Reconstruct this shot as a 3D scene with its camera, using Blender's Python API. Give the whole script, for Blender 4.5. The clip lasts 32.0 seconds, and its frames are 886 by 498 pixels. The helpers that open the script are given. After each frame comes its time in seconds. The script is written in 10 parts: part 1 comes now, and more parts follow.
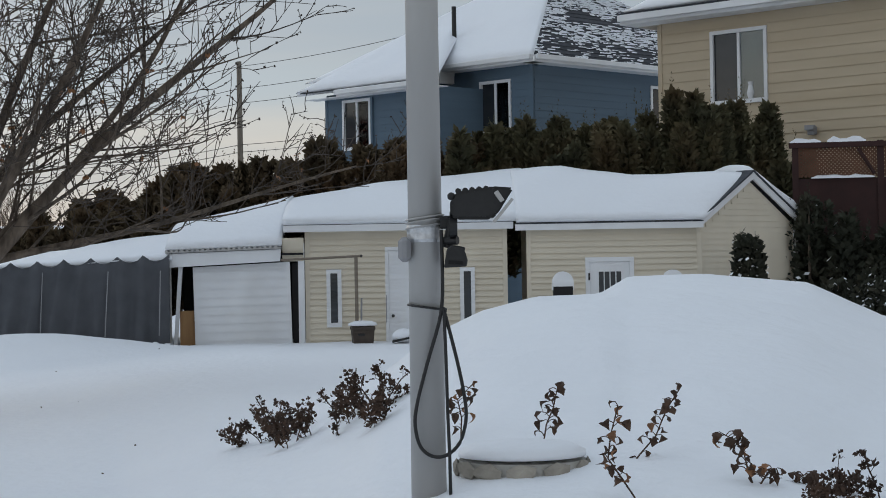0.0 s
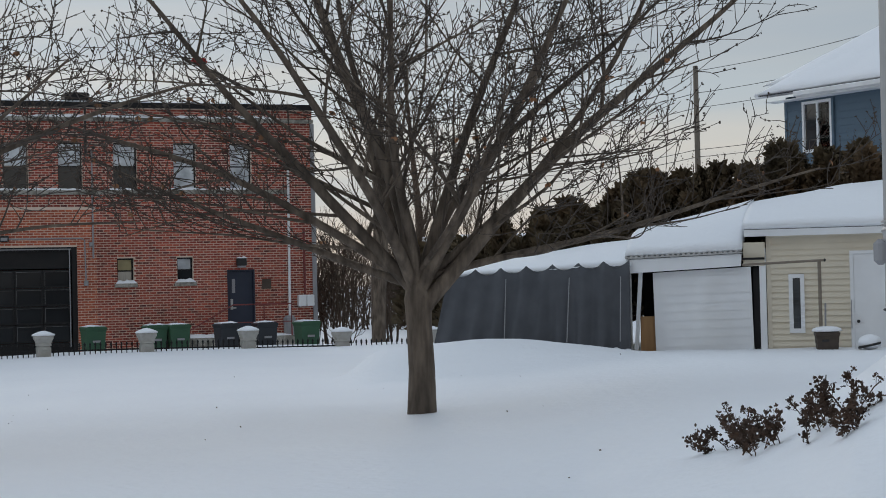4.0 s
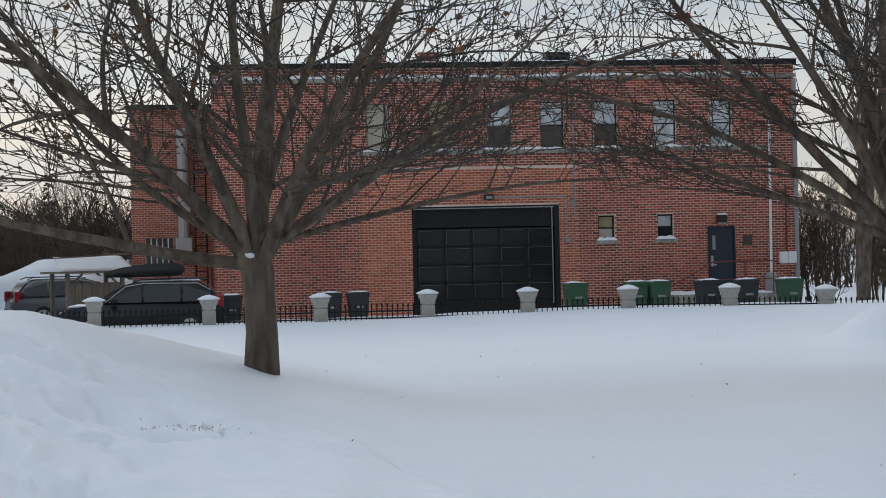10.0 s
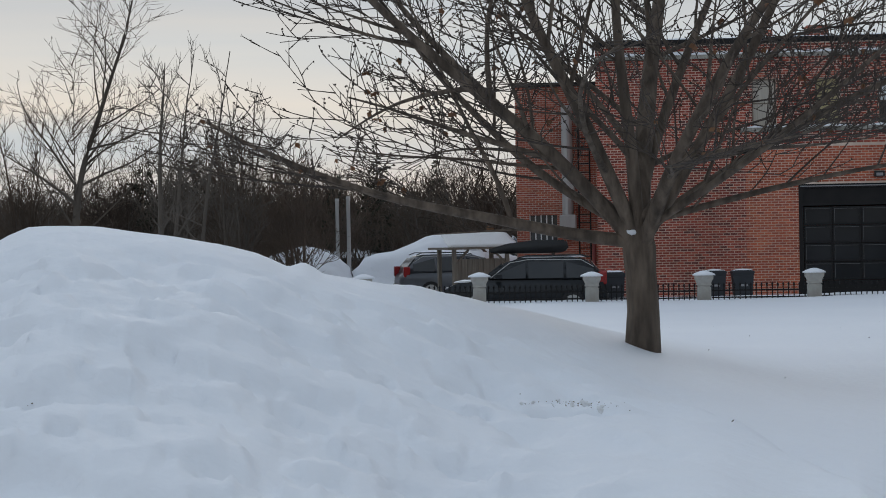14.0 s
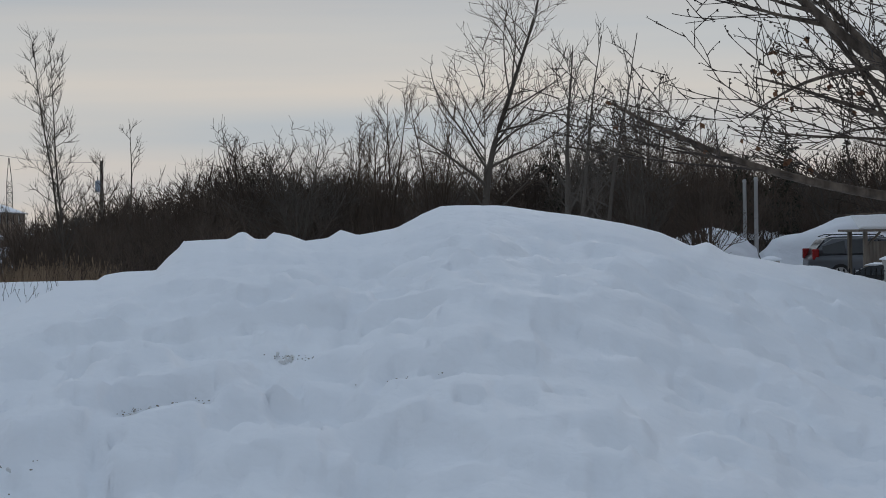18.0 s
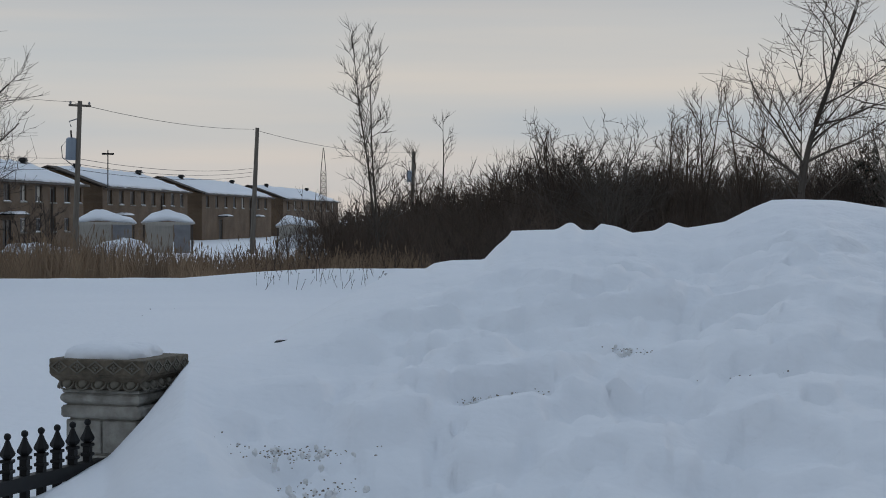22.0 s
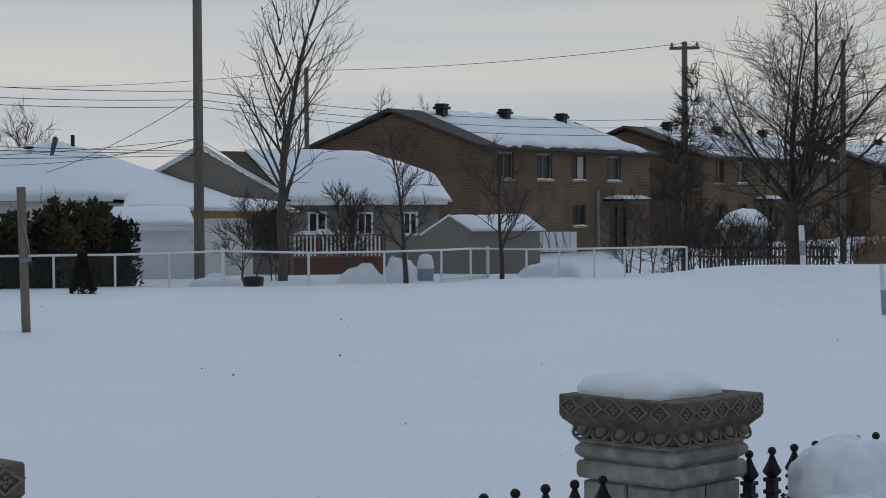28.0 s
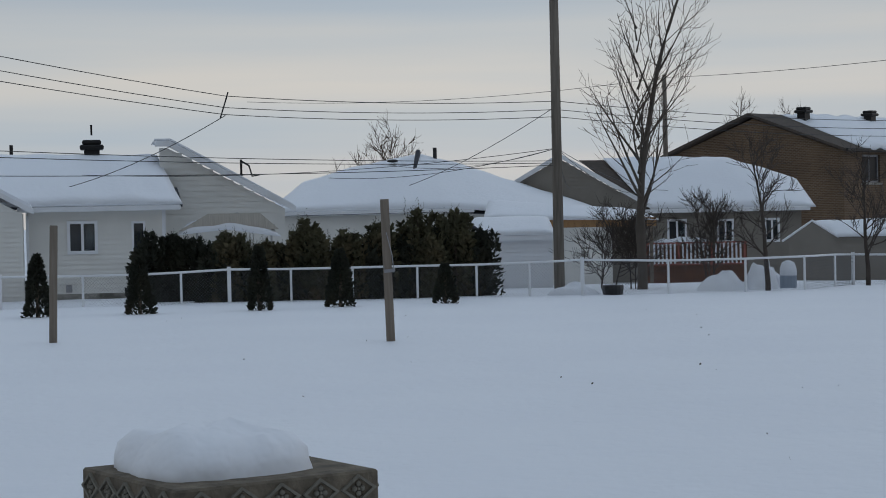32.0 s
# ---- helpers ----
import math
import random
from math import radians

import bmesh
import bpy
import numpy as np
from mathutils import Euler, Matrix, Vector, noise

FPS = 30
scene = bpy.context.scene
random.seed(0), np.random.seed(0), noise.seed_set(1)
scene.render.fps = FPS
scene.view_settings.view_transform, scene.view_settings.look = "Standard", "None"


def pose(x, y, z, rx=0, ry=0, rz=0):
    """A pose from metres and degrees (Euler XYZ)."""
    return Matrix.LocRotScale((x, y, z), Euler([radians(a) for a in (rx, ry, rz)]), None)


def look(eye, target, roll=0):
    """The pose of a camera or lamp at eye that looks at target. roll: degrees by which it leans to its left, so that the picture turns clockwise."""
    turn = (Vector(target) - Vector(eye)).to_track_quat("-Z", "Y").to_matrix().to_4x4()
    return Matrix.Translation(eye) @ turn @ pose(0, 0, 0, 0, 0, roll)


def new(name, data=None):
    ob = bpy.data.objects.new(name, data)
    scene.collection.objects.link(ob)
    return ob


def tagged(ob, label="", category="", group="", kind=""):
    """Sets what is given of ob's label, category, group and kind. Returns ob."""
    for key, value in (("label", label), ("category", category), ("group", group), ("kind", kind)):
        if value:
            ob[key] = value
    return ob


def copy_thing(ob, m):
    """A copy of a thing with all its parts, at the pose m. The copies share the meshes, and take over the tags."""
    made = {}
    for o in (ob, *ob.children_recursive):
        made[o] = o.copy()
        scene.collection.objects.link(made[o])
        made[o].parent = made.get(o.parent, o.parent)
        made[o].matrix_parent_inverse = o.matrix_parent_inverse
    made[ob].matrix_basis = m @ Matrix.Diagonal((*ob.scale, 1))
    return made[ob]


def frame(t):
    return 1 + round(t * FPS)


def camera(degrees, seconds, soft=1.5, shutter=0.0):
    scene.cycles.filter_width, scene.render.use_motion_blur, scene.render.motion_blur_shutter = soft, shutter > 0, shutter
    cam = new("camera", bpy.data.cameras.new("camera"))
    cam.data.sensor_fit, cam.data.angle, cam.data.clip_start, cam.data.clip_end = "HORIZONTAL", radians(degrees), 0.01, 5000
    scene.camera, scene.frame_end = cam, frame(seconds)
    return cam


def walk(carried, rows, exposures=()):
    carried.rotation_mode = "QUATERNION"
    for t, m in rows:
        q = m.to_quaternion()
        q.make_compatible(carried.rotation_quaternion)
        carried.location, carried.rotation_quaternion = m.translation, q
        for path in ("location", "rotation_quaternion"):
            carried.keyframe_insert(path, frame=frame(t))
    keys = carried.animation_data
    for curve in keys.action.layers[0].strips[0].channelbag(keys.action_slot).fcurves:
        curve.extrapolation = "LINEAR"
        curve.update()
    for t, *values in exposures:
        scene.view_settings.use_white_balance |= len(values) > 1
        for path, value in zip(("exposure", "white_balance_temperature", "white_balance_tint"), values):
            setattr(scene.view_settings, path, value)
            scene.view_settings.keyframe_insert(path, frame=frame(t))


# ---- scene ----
import functools
import itertools


def aim(x, y, z, yaw, pitch, roll):
    """Camera pose: yaw to the left from +y, pitch up, roll to its left."""
    return pose(x, y, z, 90 + pitch, 0, yaw) @ pose(0, 0, 0, 0, 0, roll)


# seconds, place, yaw, pitch, roll
PATH = [
    (0.0, 0.006, -0.002, 1.701, 0.000, 0.618, -0.968),
    (0.5, -0.006, 0.009, 1.698, 1.611, 0.479, -1.106),
    (1.0, -0.025, 0.026, 1.699, 3.931, 0.356, -1.208),
    (1.5, -0.031, 0.042, 1.700, 6.282, 0.355, -1.323),
    (2.0, -0.034, 0.056, 1.698, 8.308, 0.468, -1.367),
    (2.5, -0.040, 0.072, 1.696, 10.008, 0.584, -1.397),
    (3.0, -0.047, 0.083, 1.698, 11.481, 0.849, -1.290),
    (3.5, -0.051, 0.088, 1.699, 12.882, 1.181, -1.289),
    (5.5, -0.072, 0.082, 1.689, 18.286, 0.268, -1.491),
    (6.0, -0.078, 0.087, 1.699, 19.650, 0.186, -1.619),
    (6.5, -0.102, 0.104, 1.704, 21.152, 0.249, -1.754),
    (7.0, -0.108, 0.115, 1.698, 22.463, 0.606, -1.816),
    (7.5, -0.118, 0.123, 1.695, 23.384, 1.165, -1.823),
    (8.0, -0.130, 0.129, 1.696, 24.257, 1.556, -1.775),
    (8.5, -0.145, 0.135, 1.697, 25.298, 1.550, -1.680),
    (9.0, -0.168, 0.140, 1.689, 26.469, 1.175, -1.617),
    (9.5, -0.177, 0.140, 1.683, 27.777, 0.598, -1.459),
    (10.0, -0.182, 0.145, 1.687, 29.155, 0.088, -1.345),
    (10.5, -0.193, 0.149, 1.685, 30.544, -0.248, -1.270),
    (11.0, -0.191, 0.155, 1.686, 31.886, -0.381, -1.321),
    (11.5, -0.204, 0.161, 1.685, 33.345, -0.499, -1.391),
    (12.0, -0.222, 0.170, 1.682, 34.875, -0.662, -1.411),
    (12.5, -0.239, 0.185, 1.678, 36.292, -0.740, -1.428),
    (13.0, -0.250, 0.187, 1.679, 37.820, -0.662, -1.281),
    (13.5, -0.255, 0.196, 1.682, 39.437, -0.507, -1.099),
    (14.0, -0.213, 0.230, 1.681, 41.163, -0.373, -1.052),
    (14.5, -0.205, 0.230, 1.686, 42.843, -0.641, -1.106),
    (16.5, -0.076, 0.090, 1.671, 47.916, -2.483, -0.506),
    (17.0, -0.054, 0.095, 1.673, 49.718, -1.869, -0.620),
    (17.5, -0.050, 0.104, 1.670, 51.938, -1.222, -0.788),
    (18.0, -0.058, 0.120, 1.667, 53.874, -0.751, -0.825),
    (18.5, -0.064, 0.137, 1.668, 55.315, -0.301, -0.821),
    (19.0, -0.073, 0.145, 1.667, 56.456, 0.120, -0.659),
    (19.5, -0.082, 0.149, 1.671, 57.538, 0.075, -0.507),
    (20.0, -0.088, 0.168, 1.662, 58.310, -0.332, -0.413),
    (20.5, -0.104, 0.169, 1.649, 58.822, -0.621, -0.196),
    (21.0, -0.175, 0.121, 1.658, 59.801, -0.833, -0.094),
    (21.5, -0.216, 0.073, 1.665, 61.474, -0.917, 0.060),
    (22.0, -0.255, 0.056, 1.658, 63.428, -0.925, 0.172),
    (22.5, -0.256, 0.041, 1.664, 65.165, -0.919, 0.358),
    (23.0, -0.270, 0.022, 1.662, 66.610, -1.154, 0.460),
    (23.5, -0.283, -0.001, 1.660, 68.088, -1.627, 0.440),
    (24.0, -0.317, -0.028, 1.658, 69.811, -1.938, 0.298),
    (24.5, -0.345, -0.050, 1.653, 72.469, -1.871, 0.188),
    (25.0, -0.370, -0.013, 1.661, 75.434, -1.581, 0.310),
    (25.5, -0.385, -0.007, 1.661, 78.342, -1.566, 0.070),
    (26.0, -0.406, -0.035, 1.656, 81.019, -1.699, -0.185),
    (26.5, -0.421, -0.042, 1.656, 83.661, -1.659, -0.185),
    (28.5, -0.354, -0.054, 1.672, 92.606, -1.229, -0.546),
    (29.0, -0.357, -0.049, 1.673, 94.033, -1.119, -0.801),
    (29.5, -0.365, -0.046, 1.673, 95.235, -1.056, -1.060),
    (30.0, -0.378, -0.040, 1.672, 96.451, -0.995, -1.195),
    (30.5, -0.391, -0.037, 1.670, 97.892, -0.945, -1.274),
    (31.0, -0.400, -0.034, 1.667, 99.512, -0.919, -1.268),
    (31.5, -0.420, -0.037, 1.666, 100.947, -0.944, -1.242),
    (32.0, -0.430, -0.034, 1.661, 102.055, -0.921, -1.256),
]
EXPOSURES = [(0, 0.16, 6950, 10), (3, 0.12, 6950, 10), (7, 0.16, 6850, 10), (10, 0.22, 6850, 10), (12, 0.14, 6800, 10), (14, 0.02, 6700, 10), (19, -0.33, 6400, 10), (24, -0.30, 6400, 10), (32, -0.32, 6450, 10)]
cam = camera(27.257, 32.0, 0.95)
walk(cam, [(t, aim(*row)) for t, *row in PATH], EXPOSURES)

# ---- sky and light ----
world = bpy.data.worlds.new("overcast")
scene.world = world
world.use_nodes = True
wn, wl = world.node_tree.nodes, world.node_tree.links
wn.clear()
SUN_YAW, SUN_UP = 32.0, 6.0      # the low sun behind the cloud, left of +y


def sky_nodes():
    out = wn.new("ShaderNodeOutputWorld")
    back = wn.new("ShaderNodeBackground")
    sky = wn.new("ShaderNodeTexSky")
    sky.sky_type = "NISHITA"
    sky.sun_disc = False
    sky.sun_elevation = radians(SUN_UP)
    sky.sun_rotation = radians(-SUN_YAW)
    geo = wn.new("ShaderNodeTexCoord")
    sep = wn.new("ShaderNodeSeparateXYZ")
    wl.new(geo.outputs["Generated"], sep.inputs[0])
    ramp = wn.new("ShaderNodeValToRGB")
    ramp.color_ramp.interpolation = "EASE"
    stops = ((0.0, (0.55, 0.51, 0.47)), (0.025, (0.56, 0.53, 0.50)), (0.05, (0.49, 0.50, 0.50)), (0.075, (0.58, 0.55, 0.51)),
             (0.10, (0.53, 0.52, 0.50)), (0.13, (0.45, 0.46, 0.47)), (0.5, (0.48, 0.56, 0.66)), (1.0, (0.56, 0.68, 0.84)))
    el = ramp.color_ramp.elements
    while len(el) < len(stops):
        el.new(0.5)
    for e, (p, c) in zip(el, stops):
        e.position, e.color = p, (*c, 1)
    wl.new(sep.outputs["Z"], ramp.inputs[0])
    # cloud banks, drawn out along the horizon
    mp = wn.new("ShaderNodeMapping")
    mp.inputs["Scale"].default_value = (1.6, 1.6, 26.0)
    wl.new(geo.outputs["Generated"], mp.inputs[0])
    nz = wn.new("ShaderNodeTexNoise")
    nz.inputs["Scale"].default_value = 1.4
    nz.inputs["Detail"].default_value = 4
    nz.inputs["Roughness"].default_value = 0.45
    wl.new(mp.outputs[0], nz.inputs["Vector"])
    cr = wn.new("ShaderNodeValToRGB")
    cr.color_ramp.elements[0].position, cr.color_ramp.elements[1].position = 0.32, 0.70
    cr.color_ramp.elements[0].color, cr.color_ramp.elements[1].color = (0.88, 0.94, 1.0, 1), (1.12, 1.06, 1.0, 1)
    wl.new(nz.outputs["Fac"], cr.inputs[0])
    mul = wn.new("ShaderNodeMix")
    mul.data_type, mul.blend_type = "RGBA", "MULTIPLY"
    mul.inputs["Factor"].default_value = 1.0
    wl.new(ramp.outputs[0], mul.inputs[6])
    wl.new(cr.outputs[0], mul.inputs[7])
    thin = wn.new("ShaderNodeMix")
    thin.data_type, thin.blend_type = "RGBA", "ADD"
    thin.inputs["Factor"].default_value = 0.0012
    wl.new(mul.outputs[2], thin.inputs[6])
    wl.new(sky.outputs[0], thin.inputs[7])
    # the cloud is thinner, and the sky brighter, towards the west
    west = wn.new("ShaderNodeVectorMath")
    west.operation = "DOT_PRODUCT"
    west.inputs[1].default_value = (-math.sin(radians(82)), math.cos(radians(82)), 0)
    wl.new(geo.outputs["Generated"], west.inputs[0])
    gain = wn.new("ShaderNodeMapRange")
    gain.inputs["From Min"].default_value, gain.inputs["From Max"].default_value = -0.3, 1.0
    gain.inputs["To Min"].default_value, gain.inputs["To Max"].default_value = 0.74, 1.30
    wl.new(west.outputs["Value"], gain.inputs["Value"])
    wl.new(gain.outputs["Result"], back.inputs["Strength"])
    # warm towards the veiled sun, cooler away from it
    cool = wn.new("ShaderNodeMapRange")
    cool.inputs["From Min"].default_value, cool.inputs["From Max"].default_value = 0.80, 0.95
    away = wn.new("ShaderNodeVectorMath")
    away.operation = "DOT_PRODUCT"
    away.inputs[1].default_value = (-math.sin(radians(118)), math.cos(radians(118)), 0)
    wl.new(geo.outputs["Generated"], away.inputs[0])
    wl.new(away.outputs["Value"], cool.inputs["Value"])
    tint = wn.new("ShaderNodeMix")
    tint.data_type, tint.blend_type = "RGBA", "MULTIPLY"
    tint.inputs[7].default_value = (0.93, 1.0, 1.07, 1)
    wl.new(cool.outputs["Result"], tint.inputs["Factor"])
    wl.new(thin.outputs[2], tint.inputs[6])
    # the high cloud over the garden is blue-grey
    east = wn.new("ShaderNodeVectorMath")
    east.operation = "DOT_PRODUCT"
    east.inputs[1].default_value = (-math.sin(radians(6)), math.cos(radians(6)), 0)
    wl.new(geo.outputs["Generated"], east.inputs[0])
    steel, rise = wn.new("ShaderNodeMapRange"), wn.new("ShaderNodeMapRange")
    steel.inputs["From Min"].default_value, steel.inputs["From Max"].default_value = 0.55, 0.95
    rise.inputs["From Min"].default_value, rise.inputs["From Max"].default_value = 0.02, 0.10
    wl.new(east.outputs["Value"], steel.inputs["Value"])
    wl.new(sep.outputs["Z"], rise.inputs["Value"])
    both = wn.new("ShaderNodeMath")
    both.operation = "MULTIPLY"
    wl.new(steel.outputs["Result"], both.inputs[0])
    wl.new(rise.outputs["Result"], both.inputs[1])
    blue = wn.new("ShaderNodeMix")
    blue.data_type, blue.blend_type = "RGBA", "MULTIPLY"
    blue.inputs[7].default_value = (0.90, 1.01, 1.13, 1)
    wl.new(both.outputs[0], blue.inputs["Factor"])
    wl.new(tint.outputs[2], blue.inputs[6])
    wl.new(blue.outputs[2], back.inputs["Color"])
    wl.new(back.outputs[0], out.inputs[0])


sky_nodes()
sun = new("sun", bpy.data.lights.new("sun", "SUN"))
sun.data.energy, sun.data.angle, sun.data.color = 0.3, radians(40), (1.0, 0.9, 0.8)
sun.matrix_world = look((0, 0, 0), (math.sin(radians(SUN_YAW)), -math.cos(radians(SUN_YAW)), -0.25))

# ---- materials ----
def mat(name, base, rough=0.8, metal=0.0, dark=None, scale=6.0, detail=5.0, spread=0.5, bump=0.0, bump_scale=None,
        stretch=(1, 1, 1), jitter=0.0, stain=None, stain_scale=0.6, stain_amount=0.5, spec=0.4, coords="Object"):
    """A worn surface: two tones of grain, larger stains, fine relief, and a shift in value from piece to piece."""
    m = bpy.data.materials.new(name)
    m.use_nodes = True
    n, l = m.node_tree.nodes, m.node_tree.links
    b = n["Principled BSDF"]
    b.inputs["Roughness"].default_value, b.inputs["Metallic"].default_value = rough, metal
    b.inputs["Specular IOR Level"].default_value = spec
    tc = n.new("ShaderNodeTexCoord")
    mp = n.new("ShaderNodeMapping")
    mp.inputs["Scale"].default_value = stretch
    l.new(tc.outputs[coords], mp.inputs[0])

    def noise_at(s, d=detail):
        t = n.new("ShaderNodeTexNoise")
        t.inputs["Scale"].default_value, t.inputs["Detail"].default_value = s, d
        l.new(mp.outputs[0], t.inputs["Vector"])
        return t.outputs["Fac"]

    def ramp(fac, lo, hi):
        r = n.new("ShaderNodeMapRange")
        r.inputs["From Min"].default_value, r.inputs["From Max"].default_value = lo, hi
        l.new(fac, r.inputs["Value"])
        return r.outputs["Result"]

    def mix(fac, a, c, how="MIX"):
        x = n.new("ShaderNodeMix")
        x.data_type, x.blend_type = "RGBA", how
        if isinstance(fac, float):
            x.inputs["Factor"].default_value = fac
        else:
            l.new(fac, x.inputs["Factor"])
        for k, v in ((6, a), (7, c)):
            if isinstance(v, tuple):
                x.inputs[k].default_value = (*v, 1)
            else:
                l.new(v, x.inputs[k])
        return x.outputs[2]

    dark = dark or tuple(v * 0.72 for v in base)
    colour = mix(ramp(noise_at(scale), 0.5 - spread / 2, 0.5 + spread / 2), dark, base)
    if stain:
        k = n.new("ShaderNodeMath")
        k.operation = "MULTIPLY"
        k.inputs[1].default_value = stain_amount
        l.new(ramp(noise_at(stain_scale, 3.0), 0.48, 0.68), k.inputs[0])
        colour = mix(k.outputs[0], colour, stain)
    if jitter:
        oi = n.new("ShaderNodeObjectInfo")
        hsv = n.new("ShaderNodeHueSaturation")
        mr = n.new("ShaderNodeMapRange")
        mr.inputs["To Min"].default_value, mr.inputs["To Max"].default_value = 1 - jitter, 1 + jitter
        l.new(oi.outputs["Random"], mr.inputs["Value"])
        l.new(mr.outputs["Result"], hsv.inputs["Value"])
        l.new(colour, hsv.inputs["Color"])
        colour = hsv.outputs["Color"]
    l.new(colour, b.inputs["Base Color"])
    if bump:
        bp = n.new("ShaderNodeBump")
        bp.inputs["Strength"].default_value, bp.inputs["Distance"].default_value = 1.0, bump
        l.new(noise_at(bump_scale or scale * 2), bp.inputs["Height"])
        l.new(bp.outputs[0], b.inputs["Normal"])
    return m


def brick_mat(name, colours, mortar, course=0.079, length=0.22):
    """Coursed brickwork for walls that stay far off; u runs along the wall, z up."""
    m = mat(name, colours[0], 0.9)
    n, l = m.node_tree.nodes, m.node_tree.links
    b = n["Principled BSDF"]
    tc = n.new("ShaderNodeTexCoord")
    sep, com = n.new("ShaderNodeSeparateXYZ"), n.new("ShaderNodeCombineXYZ")
    l.new(tc.outputs["Object"], sep.inputs[0])
    add = n.new("ShaderNodeMath")
    l.new(sep.outputs["X"], add.inputs[0])
    l.new(sep.outputs["Y"], add.inputs[1])
    l.new(add.outputs[0], com.inputs[0])
    l.new(sep.outputs["Z"], com.inputs[1])
    br = n.new("ShaderNodeTexBrick")
    br.inputs["Scale"].default_value = 1.0
    br.inputs["Brick Width"].default_value, br.inputs["Row Height"].default_value = length, course
    br.inputs["Mortar Size"].default_value = 0.0105
    br.inputs["Mortar Smooth"].default_value = 0.3
    br.inputs["Bias"].default_value = -0.1
    br.inputs["Color1"].default_value, br.inputs["Color2"].default_value = (*colours[0], 1), (*colours[1], 1)
    br.inputs["Mortar"].default_value = (*mortar, 1)
    l.new(com.outputs[0], br.inputs["Vector"])
    nz = n.new("ShaderNodeTexNoise")
    nz.inputs["Scale"].default_value, nz.inputs["Detail"].default_value = 0.45, 5
    l.new(tc.outputs["Object"], nz.inputs["Vector"])
    mr = n.new("ShaderNodeMapRange")
    mr.inputs["From Min"].default_value, mr.inputs["From Max"].default_value = 0.3, 0.7
    mr.inputs["To Min"].default_value, mr.inputs["To Max"].default_value = 0.72, 1.2
    l.new(nz.outputs["Fac"], mr.inputs["Value"])
    hsv = n.new("ShaderNodeHueSaturation")
    l.new(br.outputs["Color"], hsv.inputs["Color"])
    l.new(mr.outputs["Result"], hsv.inputs["Value"])
    l.new(hsv.outputs[0], b.inputs["Base Color"])
    bp = n.new("ShaderNodeBump")
    bp.inputs["Distance"].default_value = -0.006
    l.new(br.outputs["Fac"], bp.inputs["Height"])
    l.new(bp.outputs[0], b.inputs["Normal"])
    return m


def snow_mat(name, dirt=0.0):
    m = mat(name, (0.82, 0.84, 0.87), 0.55, dark=(0.78, 0.80, 0.84), scale=0.35, detail=3, spread=0.6, bump=0.02, bump_scale=7.0, spec=0.3)
    b = m.node_tree.nodes["Principled BSDF"]
    b.inputs["Subsurface Weight"].default_value = 0.0
    return m


SNOW = snow_mat("snow")
BARK = mat("maple_bark", (0.200, 0.156, 0.120), 0.9, dark=(0.066, 0.050, 0.038), scale=10, spread=0.40, stretch=(1, 1, 0.22), bump=0.06, bump_scale=12, stain=(0.040, 0.031, 0.025), stain_scale=3.2, stain_amount=0.6)
TWIG = mat("twig_bark", (0.092, 0.072, 0.058), 0.85, dark=(0.040, 0.031, 0.026), scale=3)
WOODS = mat("thicket_bark", (0.120, 0.086, 0.062), 0.9, dark=(0.055, 0.039, 0.029), scale=0.5)
WOODSDARK = mat("deep_wood_bark", (0.088, 0.063, 0.047), 0.95, dark=(0.040, 0.029, 0.022), scale=0.3)
WOODSPALE = mat("poplar_bark", (0.125, 0.104, 0.084), 0.9, dark=(0.066, 0.055, 0.045), scale=0.8)
DRYLEAF = mat("dry_leaf", (0.30, 0.15, 0.07), 0.75, dark=(0.15, 0.07, 0.04), scale=2.0, jitter=0.3)
BROWNLEAF = mat("withered_leaf", (0.10, 0.055, 0.035), 0.8, dark=(0.045, 0.03, 0.022), scale=14, jitter=0.3)
CEDAR = mat("cedar_foliage", (0.125, 0.112, 0.058), 0.9, dark=(0.045, 0.047, 0.027), scale=1.4, stain=(0.14, 0.085, 0.045), stain_scale=0.7, stain_amount=0.6)
CEDARBROWN = mat("cedar_foliage_brown", (0.12, 0.085, 0.046), 0.9, dark=(0.045, 0.036, 0.022), scale=1.4, stain=(0.16, 0.09, 0.045), stain_scale=0.7, stain_amount=0.6)
CEDARDARK = mat("cedar_foliage_dark", (0.042, 0.046, 0.028), 0.9, dark=(0.016, 0.019, 0.013), scale=1.6, stain=(0.07, 0.05, 0.03), stain_scale=0.9, stain_amount=0.5)
REED = mat("dry_reed", (0.39, 0.275, 0.175), 0.9, dark=(0.15, 0.105, 0.072), scale=0.6)
BRICK = brick_mat("red_brick", ((0.43, 0.115, 0.068), (0.27, 0.070, 0.046)), (0.52, 0.43, 0.36))
MORTAR = mat("lime_mortar", (0.76, 0.64, 0.54), 0.95, dark=(0.60, 0.48, 0.40), scale=3, stain=(0.36, 0.26, 0.20), stain_scale=0.35, stain_amount=0.45)


